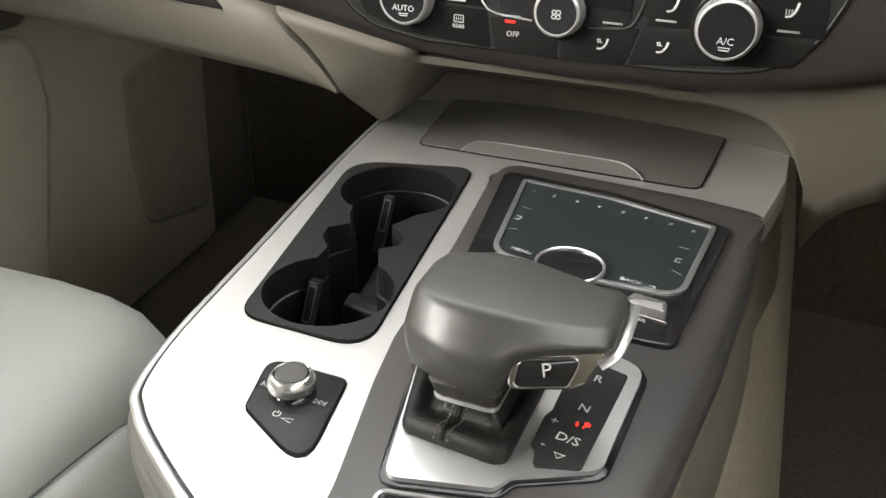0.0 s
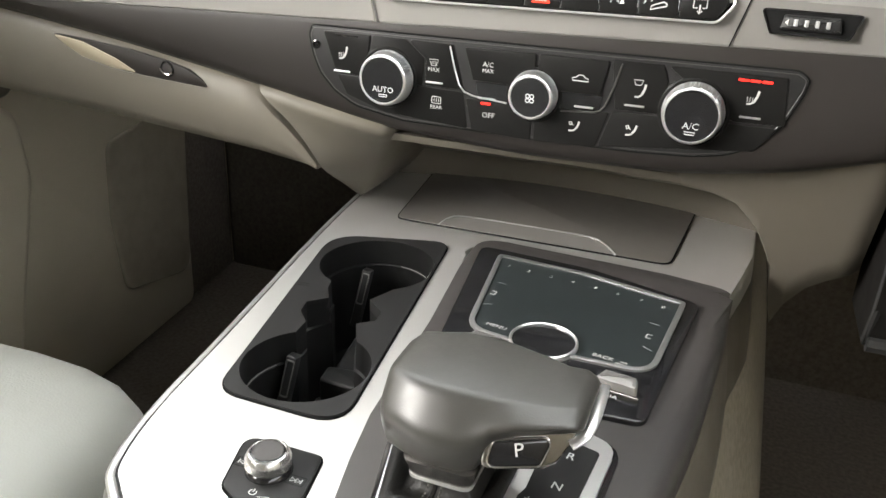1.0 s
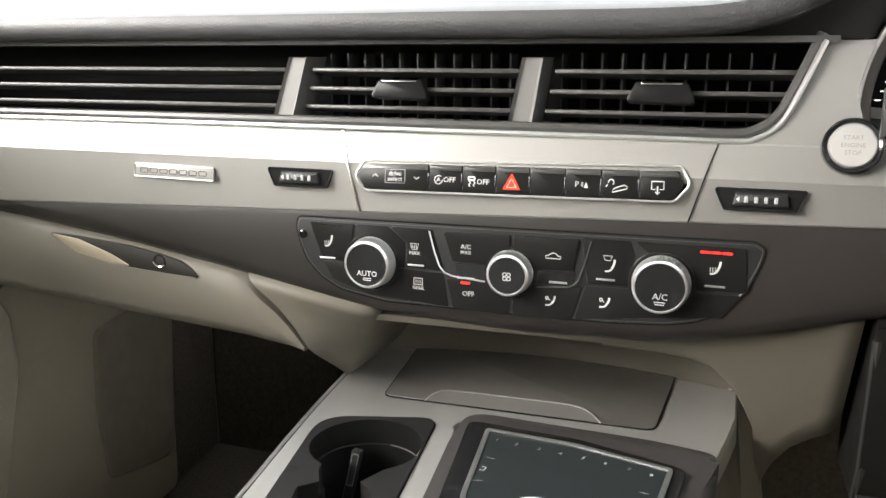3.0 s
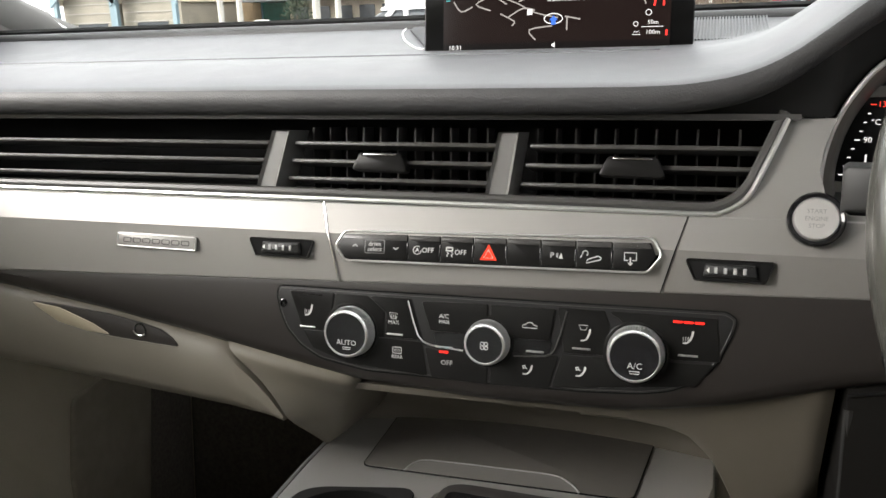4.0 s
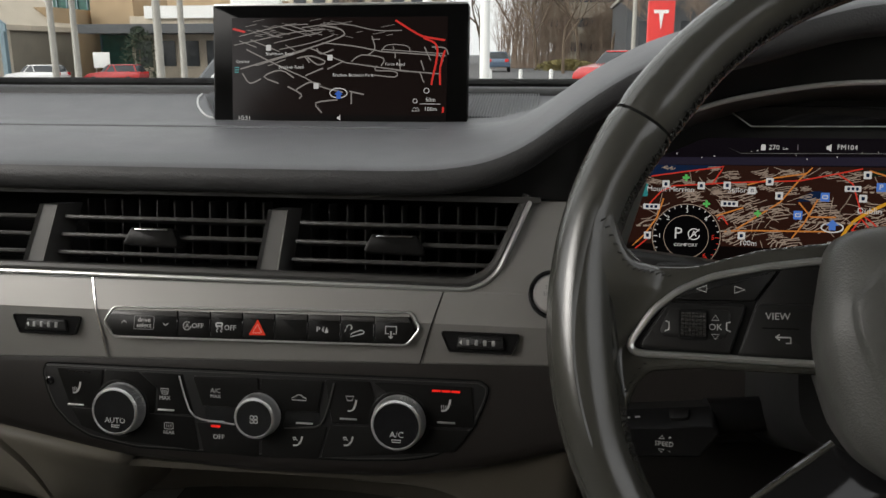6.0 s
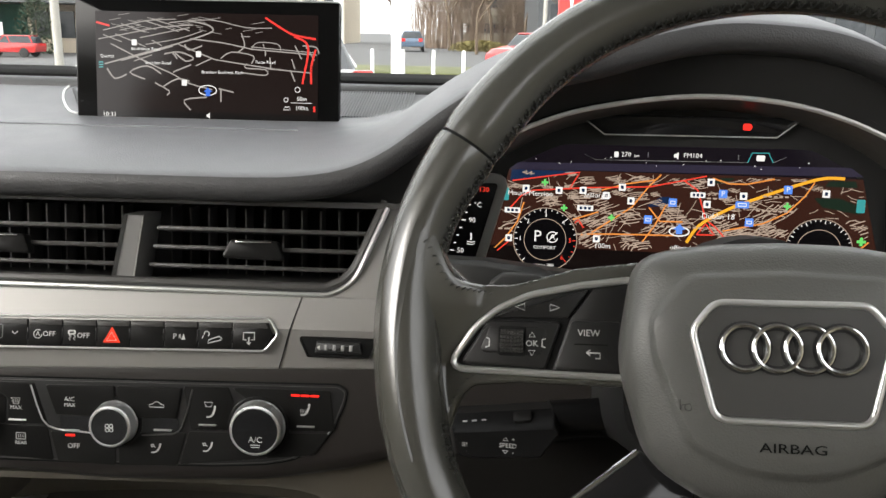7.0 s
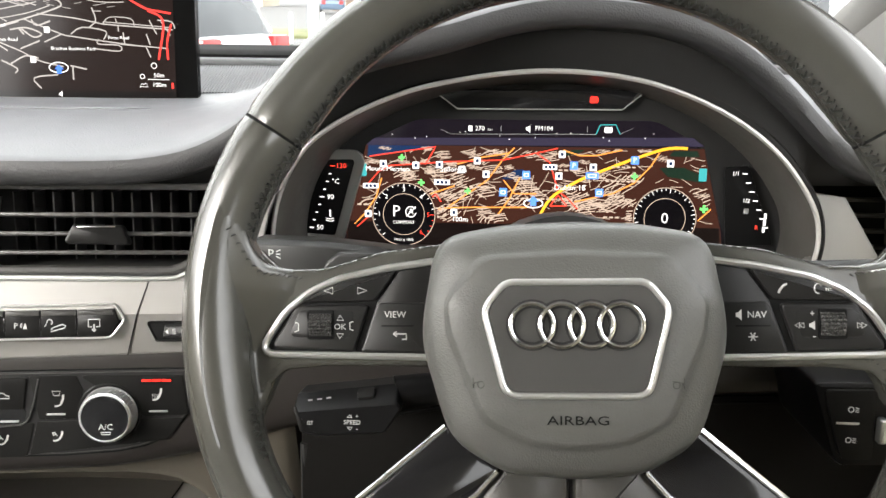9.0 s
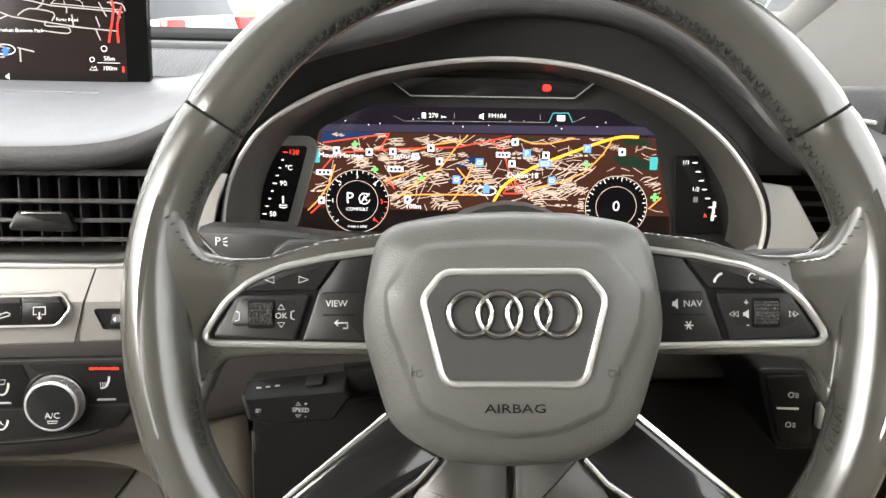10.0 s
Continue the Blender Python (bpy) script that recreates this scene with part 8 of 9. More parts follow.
for s in (1, -1):
    z0 = 1.1215 + s * 0.0032
    part("symbol", stroke([(-0.1352, z0), (-0.1336, z0 + s * 0.0018), (-0.1320, z0)], 0.0004, STK, 0.0120, 0.0003, True), M_PRINT, cb)
text("+", 0.0024, STK, cb, M_PRINT, "lettering", -0.1290, 1.1255, 0.0120, 0.0003)
text("-", 0.0024, STK, cb, M_PRINT, "lettering", -0.1290, 1.1175, 0.0120, 0.0003)
TOPS = fr(at(STK, -0.150, 1.1336, 0.0046), at(STK, 1, 0.16, 0) - at(STK, 0, 0, 0), at(STK, 0, 0.0072, -0.0125) - at(STK, 0, 0, 0))
part("mode_button", slab(rrect(0.026, 0.0, 0.011, 0.008, 0.002), TOPS, -0.001, 0.0014, 0.0005), M_BUTTON, cb)
for k in range(3):
    part("mark", slab(rrect(-0.010 + 0.006 * k, 0.0, 0.0030, 0.0009, 0.0003), TOPS, 0.0, 0.0006), M_GREYPRINT, cb)
# light switch panel by the driver's door
lsw = thing("light_switch_panel", "black light switch panel with two marked keys", "switch panel", at(STK, 0.175, 1.10, -0.05))
LSF = fr((0.405, 0.425, 0), CU, (0, 0, 1))
lo_ = rpoly([(0.149, 1.152), (0.205, 1.154), (0.205, 1.100), (0.166, 1.098)], [0.004, 0.004, 0.004, 0.01])
part("fascia", slab(lo_, LSF, -0.10, 0.0, 0.003), M_STALKB, lsw)
kf = rpoly([(0.155, 1.148), (0.186, 1.149), (0.187, 1.104), (0.168, 1.1035)], [0.003, 0.003, 0.003, 0.006])
key = part("keys", slab(kf, LSF, 0.0, 0.0016, 0.0008), M_BUTTON, lsw)
part("rocker_mark", slab(rrect(0.1705, 1.1272, 0.0135, 0.0012, 0.0003), LSF, 0.0012, 0.0022), M_SATIN, key)
for z in (1.1360, 1.1165):
    part("symbol", stroke(circle(0.1718, z, 0.0016, 12), 0.0005, LSF, 0.0017, 0.0002, True), M_PRINT, key)
    for k in range(3):
        part("symbol", stroke([(0.1742, z + 0.0012 * (k - 1)), (0.1764, z + 0.0012 * (k - 1) - 0.0004)], 0.0004, LSF, 0.0017, 0.0002), M_PRINT, key)
part("thumbwheel", slab(rrect(0.1905, 1.1235, 0.005, 0.016, 0.002), LSF, 0.0, 0.006, 0.002), M_SATIN, lsw, "satin dimmer wheel")
# driver's side vent and corner
dv = thing("driver_side_vent", "dark slatted air vent beyond the instruments", "air vent", (0.66, 0.51, 1.2))
DV = fr((0.64, 0.500, 0), (0.98, -0.14, 0), (0, 0.1, 1))
part("recess", slab(rpoly([(-0.012, 1.195), (0.10, 1.195), (0.10, 1.262), (-0.020, 1.262)], 0.004), DV, -0.07, -0.012), M_DARK, dv)
for i in range(4):
    part("slat", slab(rrect(0.042, 1.207 + 0.0135 * i, 0.11, 0.004, 0.0015), DV, -0.03, -0.006, 0.001), M_VENT, dv)
part("chrome_line", tube([at(DV, 0.002, 1.198, -0.004), at(DV, -0.006, 1.230, -0.004), at(DV, -0.014, 1.258, -0.004)], 0.0018, 8), M_CHROME, dv)

door_pad = thing("door_top_pad", "dark padded door top with a bright line", "door trim", (0.72, 0.58, 1.29))
part("pad", loft(bmesh.new(), [[Vector((x, y, z)) for x, z in rpoly([(x0, 1.262), (0.80, 1.262), (0.80, 1.332), (x0 + 0.006, 1.328)], 0.006, 3)] for y, x0 in ((0.545, 0.706), (0.58, 0.702), (0.66, 0.700))]), M_PADLIP, door_pad, "dark grained pad")
part("bright_line", tube([(0.702, 0.545, 1.300), (0.699, 0.58, 1.302), (0.697, 0.66, 1.304)], 0.0016, 6), M_SATIN, door_pad, "thin bright line")

# ---- windscreen ----
ws = thing("window_1", "clear windscreen with a black edge band", "windscreen", (0, 0.98, 1.385), kind="structure")
GL = bpy.data.materials.new("clear_glass")
GL.use_nodes = True
gb = GL.node_tree.nodes["Principled BSDF"]
gb.inputs["Transmission Weight"].default_value, gb.inputs["Roughness"].default_value, gb.inputs["IOR"].default_value = 1.0, 0.0, 1.45
gb.inputs["Base Color"].default_value = (0.98, 1.0, 0.99, 1)
WS = fr((0, 1.0, 1.392), (1, 0, 0), (0, -0.83, 0.44))
pane = part("pane", slab(rpoly([(-0.80, 0), (0.80, 0), (0.70, 0.80), (-0.70, 0.80)], 0.02), WS, 0.0, 0.004), GL, ws)
pane.visible_shadow = False
part("edge_band", slab([(-0.79, -0.030), (0.79, -0.030), (0.79, 0.001), (-0.79, 0.001)], WS, 0.005, 0.008), M_GLOSS, ws, "black edge band")

# ---- outside ----
M_ASPHALT = mat("asphalt", (0.10, 0.10, 0.10), 0.85, 0, 0.15, 0.6, 0.6, 60)
M_GRASS = mat("winter_grass", (0.12, 0.128, 0.058), 0.95, 0, 0.35, 0.8, 0.8, 30)
M_TAN = mat("tan_brick", (0.42, 0.31, 0.19), 0.85, 0, 0.12, 1.5, 0.4, 20)
M_CREAM_W = mat("cream_render", (0.55, 0.48, 0.38), 0.8, 0, 0.1, 1.0)
M_TEALP = mat("teal_painted_steel", (0.17, 0.25, 0.29), 0.5, 0, 0.1, 3)
M_TEALG = mat("dark_green_glazing", (0.03, 0.10, 0.085), 0.15, 0, 0.2, 2)
M_DGREY = mat("dark_grey_cladding", (0.07, 0.075, 0.08), 0.6, 0, 0.1, 2)
M_WHITEP = mat("white_paint", (0.78, 0.78, 0.76), 0.5, 0, 0.05, 3)
M_SHED = mat("grey_shutter", (0.24, 0.215, 0.17), 0.6, 0, 0.15, 1.2)
M_WINDOW = mat("dark_window", (0.04, 0.045, 0.05), 0.1, 0, 0.2, 2)
M_POLE = mat("galvanised_pole", (0.34, 0.325, 0.29), 0.6, 0.0, 0.08, 6)
M_BARK = mat("brown_bark", (0.11, 0.08, 0.055), 0.9, 0, 0.25, 8, 0.5, 40)
M_TWIG = mat("brown_twigs", (0.22, 0.165, 0.125), 0.9, 0, 0.3, 5)
M_LEAFD = mat("dark_conifer", (0.03, 0.045, 0.025), 0.9, 0, 0.4, 6)
M_HEDGE = mat("dry_yellow_shrub", (0.19, 0.16, 0.06), 0.95, 0, 0.4, 4)
M_SIGNRED = mat("red_sign_face", (0.62, 0.03, 0.025), 0.4, 0, 0.05, 3)
M_CARRED = mat("red_car_paint", (0.45, 0.02, 0.02), 0.25, 0, 0.05, 2, coat=0.6)
M_CARBLUE = mat("blue_grey_car_paint", (0.10, 0.14, 0.20), 0.25, 0, 0.05, 2, coat=0.6)
M_CARWHITE = mat("white_car_paint", (0.75, 0.75, 0.75), 0.25, 0, 0.03, 2, coat=0.6)
M_TAIL = mat("red_tail_lens", (0.5, 0.02, 0.02), 0.2, 0, 0.05, 2)

ground = thing("ground", "grey asphalt yard and street", "ground", (0, 40, 0), kind="structure", car=False)
part("asphalt", loft(bmesh.new(), [[Vector((x, y, z)) for x, z in ((-500, -0.85), (-24, -0.85), (-17, 0.0), (500, 0.0), (500, -1.3), (-500, -1.3))] for y in (-300, 900)]), M_ASPHALT, ground, "asphalt that falls away towards the shops")
for nm, x0, x1, y0, y1 in (("verge", -6, 9, 27.5, 33), ("verge", 3, 40, 12, 16), ("verge", -60, -26, 34, 40)):
    g = thing("grass_verge", "strip of pale winter grass beside the street", "grass", (x0, y0, 0), kind="structure", car=False)
    part("turf", box(x0, x1, y0, y1, 0.0 if x0 > -20 else -0.85, 0.10 if x0 > -20 else -0.75, 0.04), M_GRASS, g)


def wall_box(parent, name, x0, x1, y0, y1, z0, z1, material, label=""):
    return part(name, box(x0, x1, y0, y1, z0, z1), material, parent, label)


# twin-gabled shed with teal edges
shed = thing("gabled_building", "twin-gabled grey building with teal roof edges", "building", (-47, 62, 0), car=False)
GY = 60.0
for px, pz in ((-50.4, 5.55), (-44.4, 5.45)):
    hw, ez = 2.85, pz - 2.0
    wpts = [(px - hw, -0.85), (px + hw, -0.85), (px + hw, ez), (px, pz), (px - hw, ez)]
    part("wall", slab(wpts, fr((0, GY, 0), (1, 0, 0), (0, 0, 1)), -9, 0), M_SHED, shed, "grey shuttered front")
    for s in (-1, 1):
        part("roof", loft(bmesh.new(), [[Vector((px + s * (hw + 0.35), y, ez - 0.35)), Vector((px, y, pz + 0.02)), Vector((px, y, pz + 0.40)), Vector((px + s * (hw + 0.35), y, ez + 0.05))] for y in (GY - 0.9, GY + 9)]), M_CREAM_W, shed, "pale roof slope")
        part("barge_board", loft(bmesh.new(), [[Vector((px + s * (hw + 0.4), y, ez - 0.55)), Vector((px, y, pz - 0.12)), Vector((px, y, pz + 0.46)), Vector((px + s * (hw + 0.4), y, ez + 0.08))] for y in (GY - 1.1, GY - 0.9)]), M_TEALP, shed, "teal roof edge")
        part("post", box(px + s * hw - 0.18, px + s * hw + 0.18, GY - 1.0, GY - 0.6, -0.85, ez), M_TEALP, shed, "teal post")
    for k in range(4):
        part("shutter_rail", box(px - hw + 0.3, px + hw - 0.3, GY - 0.10, GY, 0.9 + 0.75 * k, 0.98 + 0.75 * k), M_POLE, shed)
    part("window", box(px - 1.5, px + 1.5, GY - 0.06, GY + 0.02, 0.3, 1.6), M_WINDOW, shed)
shops = thing("tan_commercial_building", "tan brick commercial building with a dark canopy", "building", (-38, 70, 0), car=False)
wall_box(shops, "wall", -46.0, -41.7, 66, 80, -0.85, 5.1, M_TAN, "plain tan brick wall")
wall_box(shops, "glazing", -46, -38, 73, 80, -0.85, 6.4, M_TEALG, "dark green glazed stair tower")
for k in range(5):
    part("mullion", box(-45.6 + 1.0 * k, -45.5 + 1.0 * k, 72.85, 73.0, -0.85, 6.4), M_TEALP, shops)
wall_box(shops, "wall", -41.2, -37.2, 71, 80, 3.4, 6.3, M_TAN)
wall_box(shops, "canopy", -38.2, -25.8, 63, 70, 2.9, 3.6, M_DGREY, "dark grey canopy")
wall_box(shops, "wall", -36, -25.5, 68, 80, -0.85, 4.4, M_CREAM_W, "pale shop fronts")
wall_box(shops, "fascia", -34.4, -25.8, 67.5, 68, 4.2, 5.2, M_WHITEP, "white fascia")
wall_box(shops, "wall", -33, -26, 69, 80, 4.8, 6.2, M_TAN)
for k in range(5):
    part("window", box(-35.6 + 2.1 * k, -34.2 + 2.1 * k, 67.9, 68.05, 0.3, 2.4), M_WINDOW, shops)
far = thing("far_office_building", "far cream office block with rows of windows", "building", (-22, 95, 0), car=False)
wall_box(far, "wall", -30, -14, 92, 105, -0.85, 9.5, M_CREAM_W)
for r in range(3):
    for c in range(7):
        part("window", box(-29.3 + 2.2 * c, -27.9 + 2.2 * c, 91.9, 92.05, 1.2 + 2.7 * r, 2.8 + 2.7 * r), M_WINDOW, far)
dark = thing("dark_office_building", "low dark grey office building behind the trees", "building", (9, 60, 0), car=False)
wall_box(dark, "wall", 4.4, 30, 58, 75, 0, 5.0, M_DGREY)
part("roof_edge", box(4.2, 30.2, 57.8, 75, 5.0, 5.25), M_POLE, dark)
for c in range(9):
    part("window", box(5.2 + 2.7 * c, 7.2 + 2.7 * c, 57.9, 58.05, 1.0, 3.4), M_WINDOW, dark)
mid = thing("stepped_office_building", "grey stepped office building behind bare trees", "building", (2, 90, 0), car=False)
for k in range(4):
    part("storey", box(-3 - 0.6 * k + 2, 9 - 1.2 * k, 88, 100, 2.4 * k, 2.4 * k + 1.5), M_SHED, mid)
    part("window_band", box(-2.8 - 0.6 * k + 2, 8.8 - 1.2 * k, 88.2, 100, 2.4 * k + 1.5, 2.4 * k + 2.4), M_WINDOW, mid)


def post(name, label, category, x, y, h, r, material, group=""):
    p = thing(name, label, category, (x, y, 0), group, car=False)
    part("shaft", lathe([(r * 1.15, 0), (r * 1.1, 0.3), (r, 0.32), (r * 0.75, h)], fr((x, y, 0), (1, 0, 0), (0, 1, 0)), 14), material, p)
    return p


post("utility_pole", "thick pale concrete pole", "pole", -8.75, 14, 9, 0.060, M_POLE, "street poles")
post("utility_pole", "short pale concrete pole", "pole", -15.0, 25, 3.6, 0.11, M_POLE, "street poles")
post("utility_pole", "tall pale concrete pole", "pole", -8.75, 18, 9, 0.092, M_POLE, "street poles")
post("utility_pole", "tall pale concrete pole", "pole", -10.05, 22, 9, 0.088, M_POLE, "street poles")
post("flag_pole", "slender white flag pole near the car", "flag pole", -0.88, 12, 8, 0.074, M_WHITEP, "street poles")
post("flag_pole", "slender white flag pole behind the white car", "flag pole", -2.02, 14, 8, 0.08, M_WHITEP, "street poles")
lp = post("street_lamp", "grey street lamp with a curved arm", "street lamp", 2.63, 30, 7, 0.075, M_POLE)
part("arm", tube(spline([(2.63, 30, 6.9), (2.5, 29.9, 7.4), (2.0, 29.7, 7.6), (1.5, 29.5, 7.6)], 4), 0.05, 8), M_POLE, lp)
part("lantern", box(1.1, 1.7, 29.4, 29.6, 7.52, 7.64, 0.03), M_DGREY, lp)
pyl = thing("white_pylon_sign", "tall plain white pylon sign", "pylon sign", (-10.9, 30, 0), car=False)
part("panel", box(-11.8, -9.9, 29.9, 30.2, 0.2, 7, 0.05), M_WHITEP, pyl)
part("plinth", box(-11.6, -10.1, 29.85, 30.25, 0, 0.25), M_DGREY, pyl)
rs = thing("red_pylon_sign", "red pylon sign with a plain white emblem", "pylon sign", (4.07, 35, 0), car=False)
part("panel", box(3.55, 4.60, 35, 35.2, 0.0, 3.36, 0.03), M_SIGNRED, rs)
RSF = fr((4.07, 34.995, 2.75), (1, 0, 0), (0, 0, 1))
part("emblem", slab(rpoly([(-0.30, 0.26), (0.30, 0.26), (0.27, 0.12), (0.09, 0.13), (0.0, -0.55), (-0.09, 0.13), (-0.27, 0.12)], 0.02), RSF, -0.01, 0.012), M_WHITEP, rs, "plain white wedge shape")
part("caption_bar", slab(rrect(0, -1.75, 0.6, 0.07, 0.01), RSF, -0.01, 0.012), M_WHITEP, rs)

bol = thing("bollard", "white painted street bollard", "bollard", (-2.8, 25, 0), "row of bollards", car=False)
part("shaft", lathe([(0.06, 0), (0.06, 0.80), (0.05, 0.86), (0.0, 0.88)], fr((-2.8, 25, 0), (1, 0, 0), (0, 1, 0)), 12, caps=False), M_WHITEP, bol)
for i in range(1, 4):
    copy_thing(bol, Matrix.Translation((-2.8 + 0.9 * i, 25 + 0.15 * i, 0)))


def hatchback(label, paint, m):
    """A parked car, built nose to +x."""
    c = thing("parked_car", label, "car", (0, 0, 0), "parked cars", car=False)
    rr = []
    for y, k in ((-0.84, 0.90), (-0.80, 0.97), (-0.5, 1.0), (0.5, 1.0), (0.80, 0.97), (0.84, 0.90)):
        pts = [(-2.05, 0.35), (-2.10, 0.75), (-2.00, 0.95), (-1.2, 0.98), (0.85, 0.95), (1.75, 0.82), (2.05, 0.62), (2.08, 0.35)]
        rr.append([Vector((x * (1 if k == 1 else 0.99), y, 0.22 + (z - 0.22) * k)) for x, z in rpoly(pts, 0.1, 3)])
    part("body", loft(bmesh.new(), rr), paint, c)
    rr = []
    for z, k, w in ((0.93, 1.0, 0.78), (1.30, 0.86, 0.62), (1.42, 0.72, 0.55)):
        rr.append([Vector((x, y, z)) for x, y in rrect(-0.55 + (0.93 - z) * 0.25, 0, 2.75 * k, 2 * w, 0.15, 3)])
    part("cabin", loft(bmesh.new(), rr), M_WINDOW, c, "dark glazed cabin")
    part("roof", loft(bmesh.new(), [[Vector((x, y, z)) for x, y in rrect(-0.66, 0, 2.1 * k, 1.18 * k, 0.2, 3)] for z, k in ((1.395, 1.02), (1.43, 1.0), (1.45, 0.9))]), paint, c)
    for x in (-1.85, -0.35, 0.45):
        for s in (-1, 1):
            part("pillar", tube([(x, s * 0.77, 0.95), (x + (0.25 if x < 0 else -0.35), s * 0.57, 1.40)], 0.04, 6), paint, c)
    for x in (-1.28, 1.30):
        for s in (-1, 1):
            f = fr((x, s * 0.80, 0.31), (1, 0, 0), (0, 0, 1))
            w = part("wheel", lathe([(0.31, -0.09), (0.31, 0.09), (0.2, 0.1), (0.2, -0.1)], f, 20), M_RUBBER, c, "black tyre")
            part("rim", lathe([(0.2, -0.09), (0.2, 0.09), (0.04, 0.07), (0.04, -0.07)], f, 12), M_SATIN, w)
    for s in (-1, 1):
        part("tail_lamp", box(-2.12, -2.0, s * 0.62 - 0.14, s * 0.62 + 0.14, 0.72, 0.94, 0.02), M_TAIL, c, "red tail lamp")
    c.matrix_basis = m
    return c


red_car = hatchback("bright red parked hatchback", M_CARRED, pose(2.55, 34, 0, 0, 0, 232))
copy_thing(red_car, pose(-31.5, 57, -0.85, 0, 0, 183))
silver = hatchback("pale silver parked car", M_CARWHITE, pose(-3.15, 9.8, 0, 0, 0, 155))
hatchback("blue-grey parked car far down the street", M_CARBLUE, pose(-4.5, 63, 0, 0, 0, 95))
copy_thing(silver, pose(-36.4, 55, -0.85, 0, 0, 181))
board = thing("white_sign_board", "plain white sign board on two legs behind parked cars", "sign board", (-36, 63, -0.85), car=False)
part("panel", box(-36.7, -35.3, 63, 63.06, 0.25, 1.45, 0.02), M_WHITEP, board)
for x in (-36.5, -35.5):
    part("leg", box(x - 0.03, x + 0.03, 63.0, 63.06, -0.85, 0.27), M_POLE, board)


# ---- bare trees ----
def bare_tree(label, x, y, h, seed):
    r = random.Random(seed)
    t = thing("bare_tree", label, "tree", (x, y, 0), "bare street trees", car=False)
    limbs, twigs = bmesh.new(), bmesh.new()

    def grow(p, d, length, rad, depth):
        pts = [p]
        for k in range(3):
            d = (d + Vector((r.uniform(-0.16, 0.16), r.uniform(-0.16, 0.16), r.uniform(-0.02, 0.14)))).normalized()
            pts.append(pts[-1] + d * length / 3)
        tube(pts, [rad, rad * 0.9, rad * 0.8, rad * 0.65], 5 if depth < 2 else 3, bm=limbs if depth < 3 else twigs)
        if depth < 6:
            for k in range(3 if depth < 2 else 4 if depth < 5 else 3):
                a = r.uniform(0, 6.28)
                nd = (d + Vector((math.cos(a), math.sin(a), r.uniform(-0.1, 0.5))) * r.uniform(0.5, 0.85)).normalized()
                q = pts[r.choice((2, 3))]
                grow(q, nd, length * r.uniform(0.62, 0.82), rad * 0.56, depth + 1)

    grow(Vector((x, y, 0)), Vector((0, 0, 1)), h * 0.24, h * 0.0105, 0)
    part("trunk", limbs, M_BARK, t)
    part("crown", twigs, M_TWIG, t, "crown of fine bare twigs")
    return t


tr = bare_tree("bare brown winter tree", -1.9, 72, 16, 3)
for i, (x, y, s, a) in enumerate(((1.0, 46, 1.0, 80), (-2.6, 50, 1.1, 160), (2.6, 44, 0.9, 240), (6.5, 52, 0.9, 20), (0.2, 36, 0.75, 300), (-5.5, 60, 1.2, 50), (9.5, 48, 1.0, 120), (4.4, 35, 0.55, 75), (5.6, 35.5, 0.5, 190), (7.4, 35, 0.55, 310), (-14, 58, 0.8, 200), (16, 40, 0.9, 10))):
    copy_thing(tr, pose(1.6 * x, 1.6 * y, 0, 0, 0, a) @ Matrix.Diagonal((s, s, s, 1)))


def shrub(name, label, category, x, y, rx, ry, h, n, material, seed, cone=False, z0=0.0):
    r = random.Random(seed)
    t = thing(name, label, category, (x, y, z0), car=False)
    bm = bmesh.new()
    for i in range(n):
        v = r.random()
        k = (1 - v) if cone else math.sqrt(max(0.02, 1 - v * v))
        a, q = r.uniform(0, 6.28), math.sqrt(r.random()) * k
        c = Vector((x + rx * q * math.cos(a), y + ry * q * math.sin(a), z0 + 0.05 + h * v))
        s = r.uniform(0.06, 0.16) * (1.2 if cone else 1)
        d = Vector((r.uniform(-1, 1), r.uniform(-1, 1), r.uniform(-0.3, 1))).normalized()
        e = d.orthogonal().normalized()
        bm.faces.new([bm.verts.new(c + d * s), bm.verts.new(c + e * s * 0.4), bm.verts.new(c - d * s), bm.verts.new(c - e * s * 0.4)])
    part("foliage", bm, material, t)
    part("stem", tube([(x, y, z0), (x, y, z0 + h * 0.6)], 0.05, 6), M_BARK, t)
    return t


shrub("conifer", "dark bushy conifer beside the shops", "tree", -32.2, 62, 1.7, 1.7, 4.2, 1500, M_LEAFD, 5, False, -0.85)


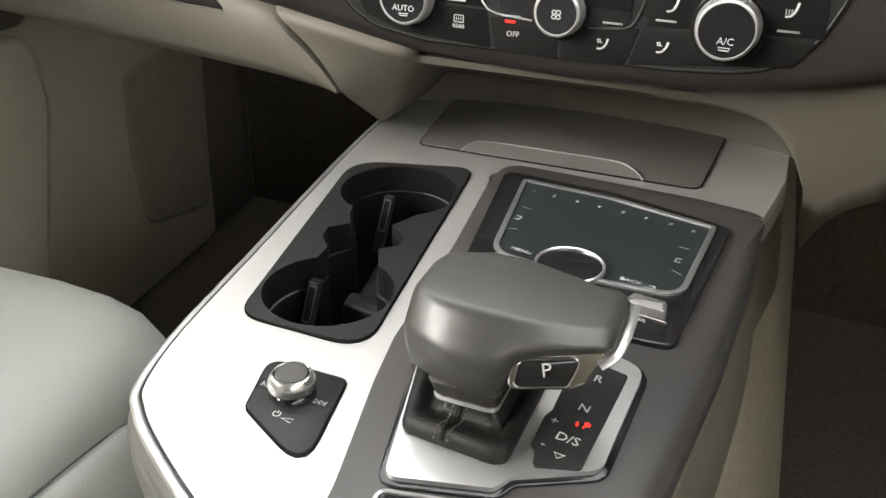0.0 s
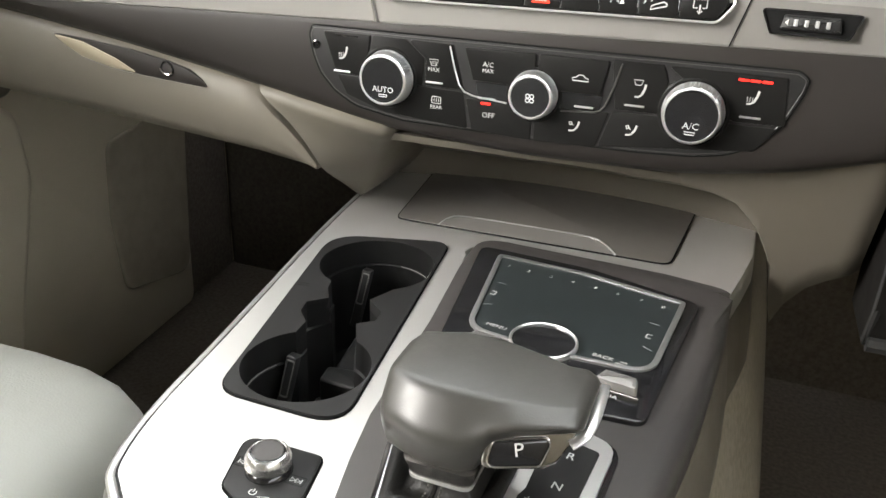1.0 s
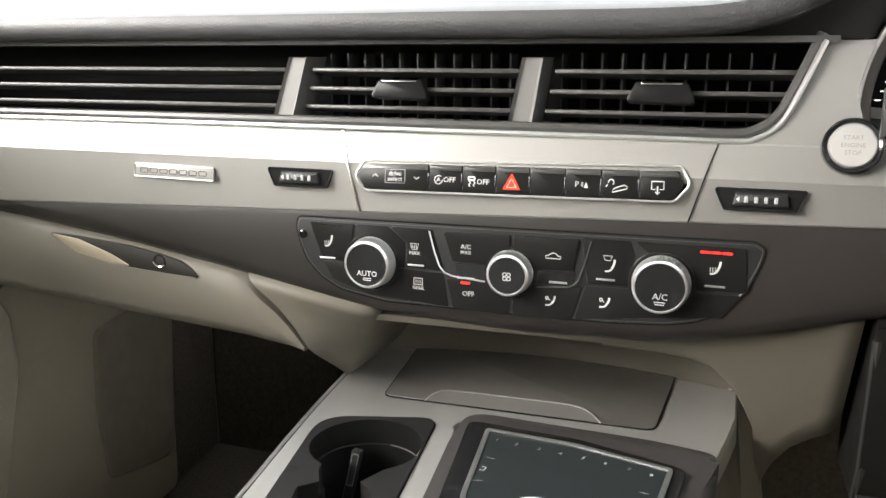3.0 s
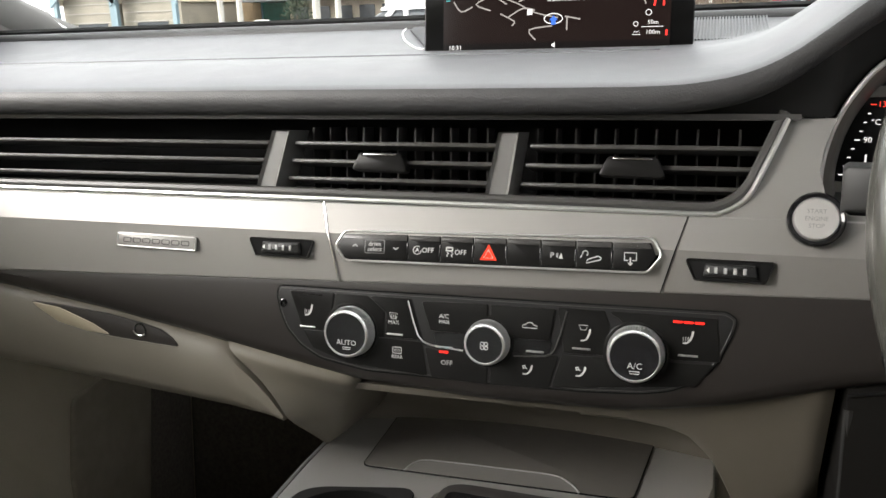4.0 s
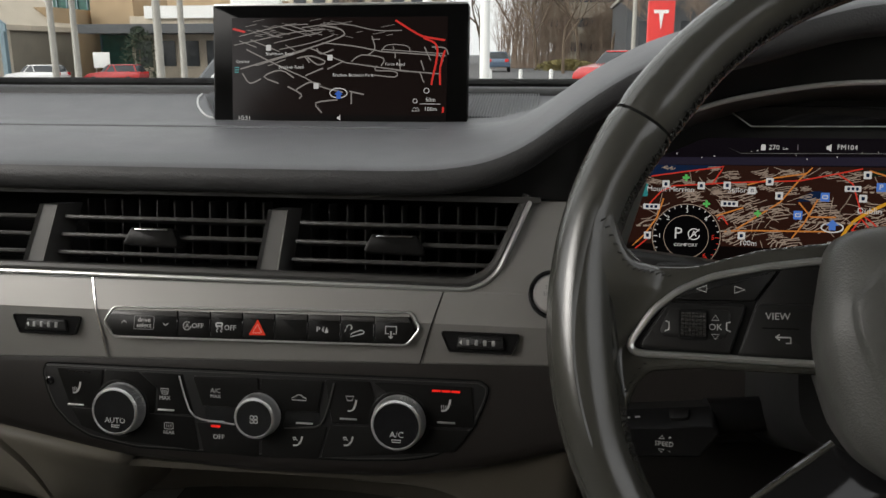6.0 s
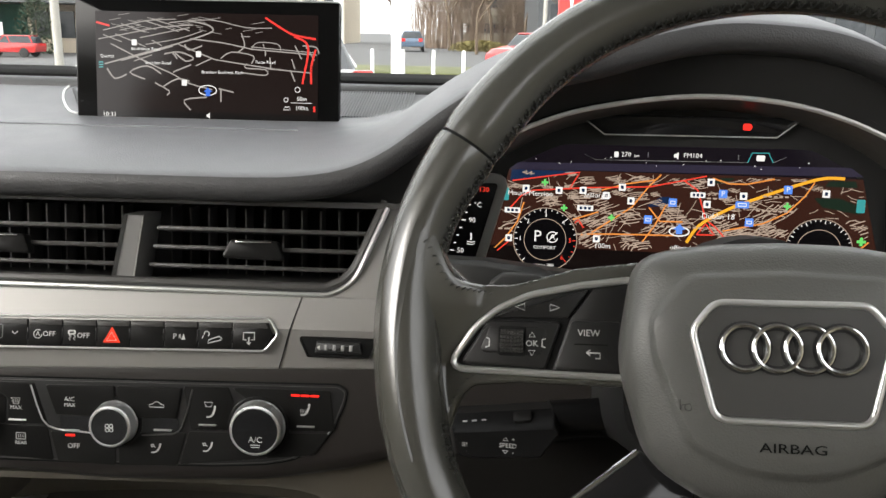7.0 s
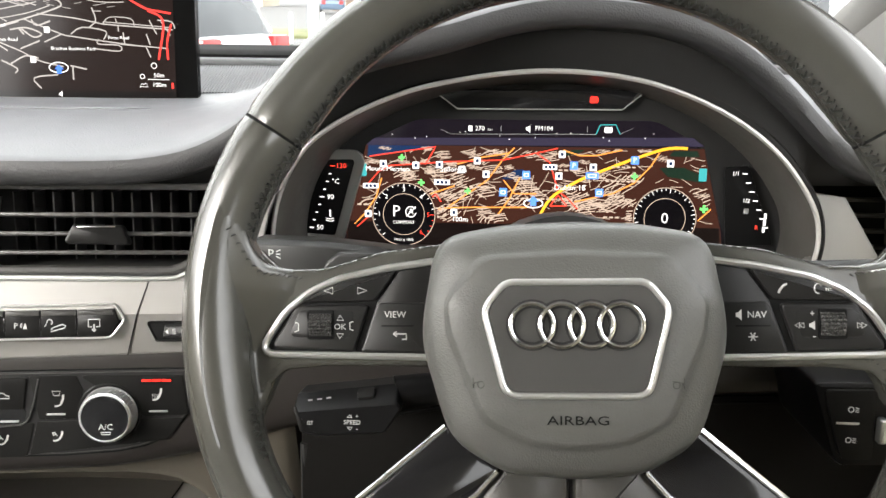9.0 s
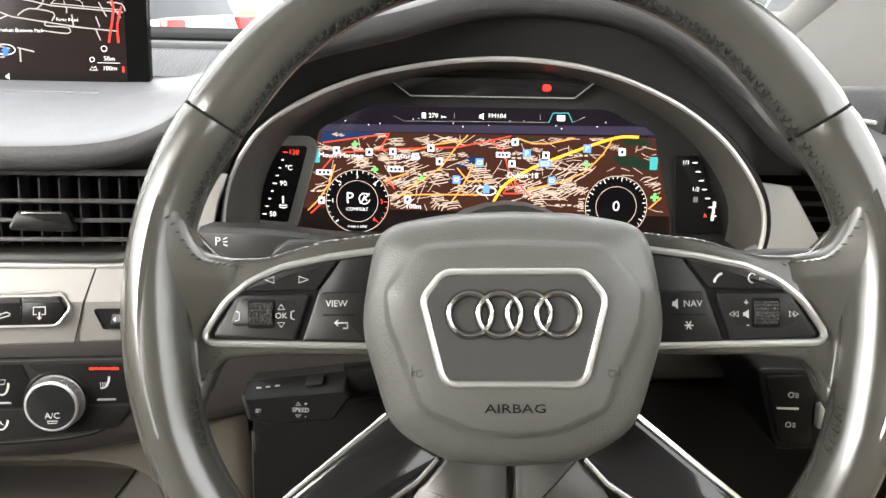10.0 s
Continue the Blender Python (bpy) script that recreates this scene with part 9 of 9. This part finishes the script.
def thicket(label, x, y, rx, ry, h, n, seed):
    """Many thin upright stems with side twigs, too many to count."""
    r = random.Random(seed)
    t = thing("twig_thicket", label, "shrubs", (x, y, 0), car=False)
    bm = bmesh.new()
    for i in range(n):
        a, q = r.uniform(0, 6.28), math.sqrt(r.random())
        p = Vector((x + rx * q * math.cos(a), y + ry * q * math.sin(a), 0.0))
        top = h * (1 - 0.45 * q) * r.uniform(0.6, 1.05)
        lean = Vector((r.uniform(-0.22, 0.22), r.uniform(-0.2, 0.2), 1))
        pts = [p + Vector((lean.x * top * v * v, lean.y * top * v * v, top * v)) for v in (0, 0.35, 0.7, 1)]
        tube(pts, [0.034, 0.026, 0.017, 0.006], 3, bm=bm)
        for k in range(9):
            v = r.uniform(0.25, 0.95)
            c = p + Vector((lean.x * top * v * v, lean.y * top * v * v, top * v))
            d = Vector((r.uniform(-1, 1), r.uniform(-1, 1), r.uniform(0.3, 1.4))).normalized() * r.uniform(0.5, 1.7)
            tube([c, c + d * 0.6, c + d + Vector((0, 0, 0.12))], [0.016, 0.011, 0.004], 3, bm=bm)
    tagged(part("twigs", bm, M_TWIG, t), kind="stuff")
    return tagged(t, kind="stuff")


thicket("dense brown winter twigs beside the street", -2.2, 78, 3.6, 2.4, 12.5, 260, 21)
thicket("brown winter twigs behind the parked red car", 4.6, 80, 3.0, 2.2, 10.0, 190, 22)
shrub("shrub", "low yellowish winter grass clumps", "shrub", 0.6, 66, 2.6, 0.9, 0.8, 1800, M_HEDGE, 6)
shrub("shrub", "low green hedge beside the street", "hedge", -10.5, 44, 4.0, 0.8, 1.3, 2600, M_GRASS, 7)

# ---- dash ledge under the windscreen ----
part("rear_ledge", tube([(-0.78, 0.812, 1.3520), (0.30, 0.812, 1.3520), (0.78, 0.812, 1.3520)], 0.0100, 12), M_PADLIP, dash, "rounded ledge below the windscreen")
surround = [[Vector((x, y, z)) for y, z in ((0.8240, 1.3560), (0.8262, 1.3672), (0.8360, 1.3718), (0.8800, 1.3768), (1.0, 1.3905), (1.0, 1.3800))] for x in (-0.79, -0.4, 0.0, 0.4, 0.79)]
part("windscreen_surround", loft(bmesh.new(), surround), M_DARK, dash, "black strip at the foot of the windscreen")
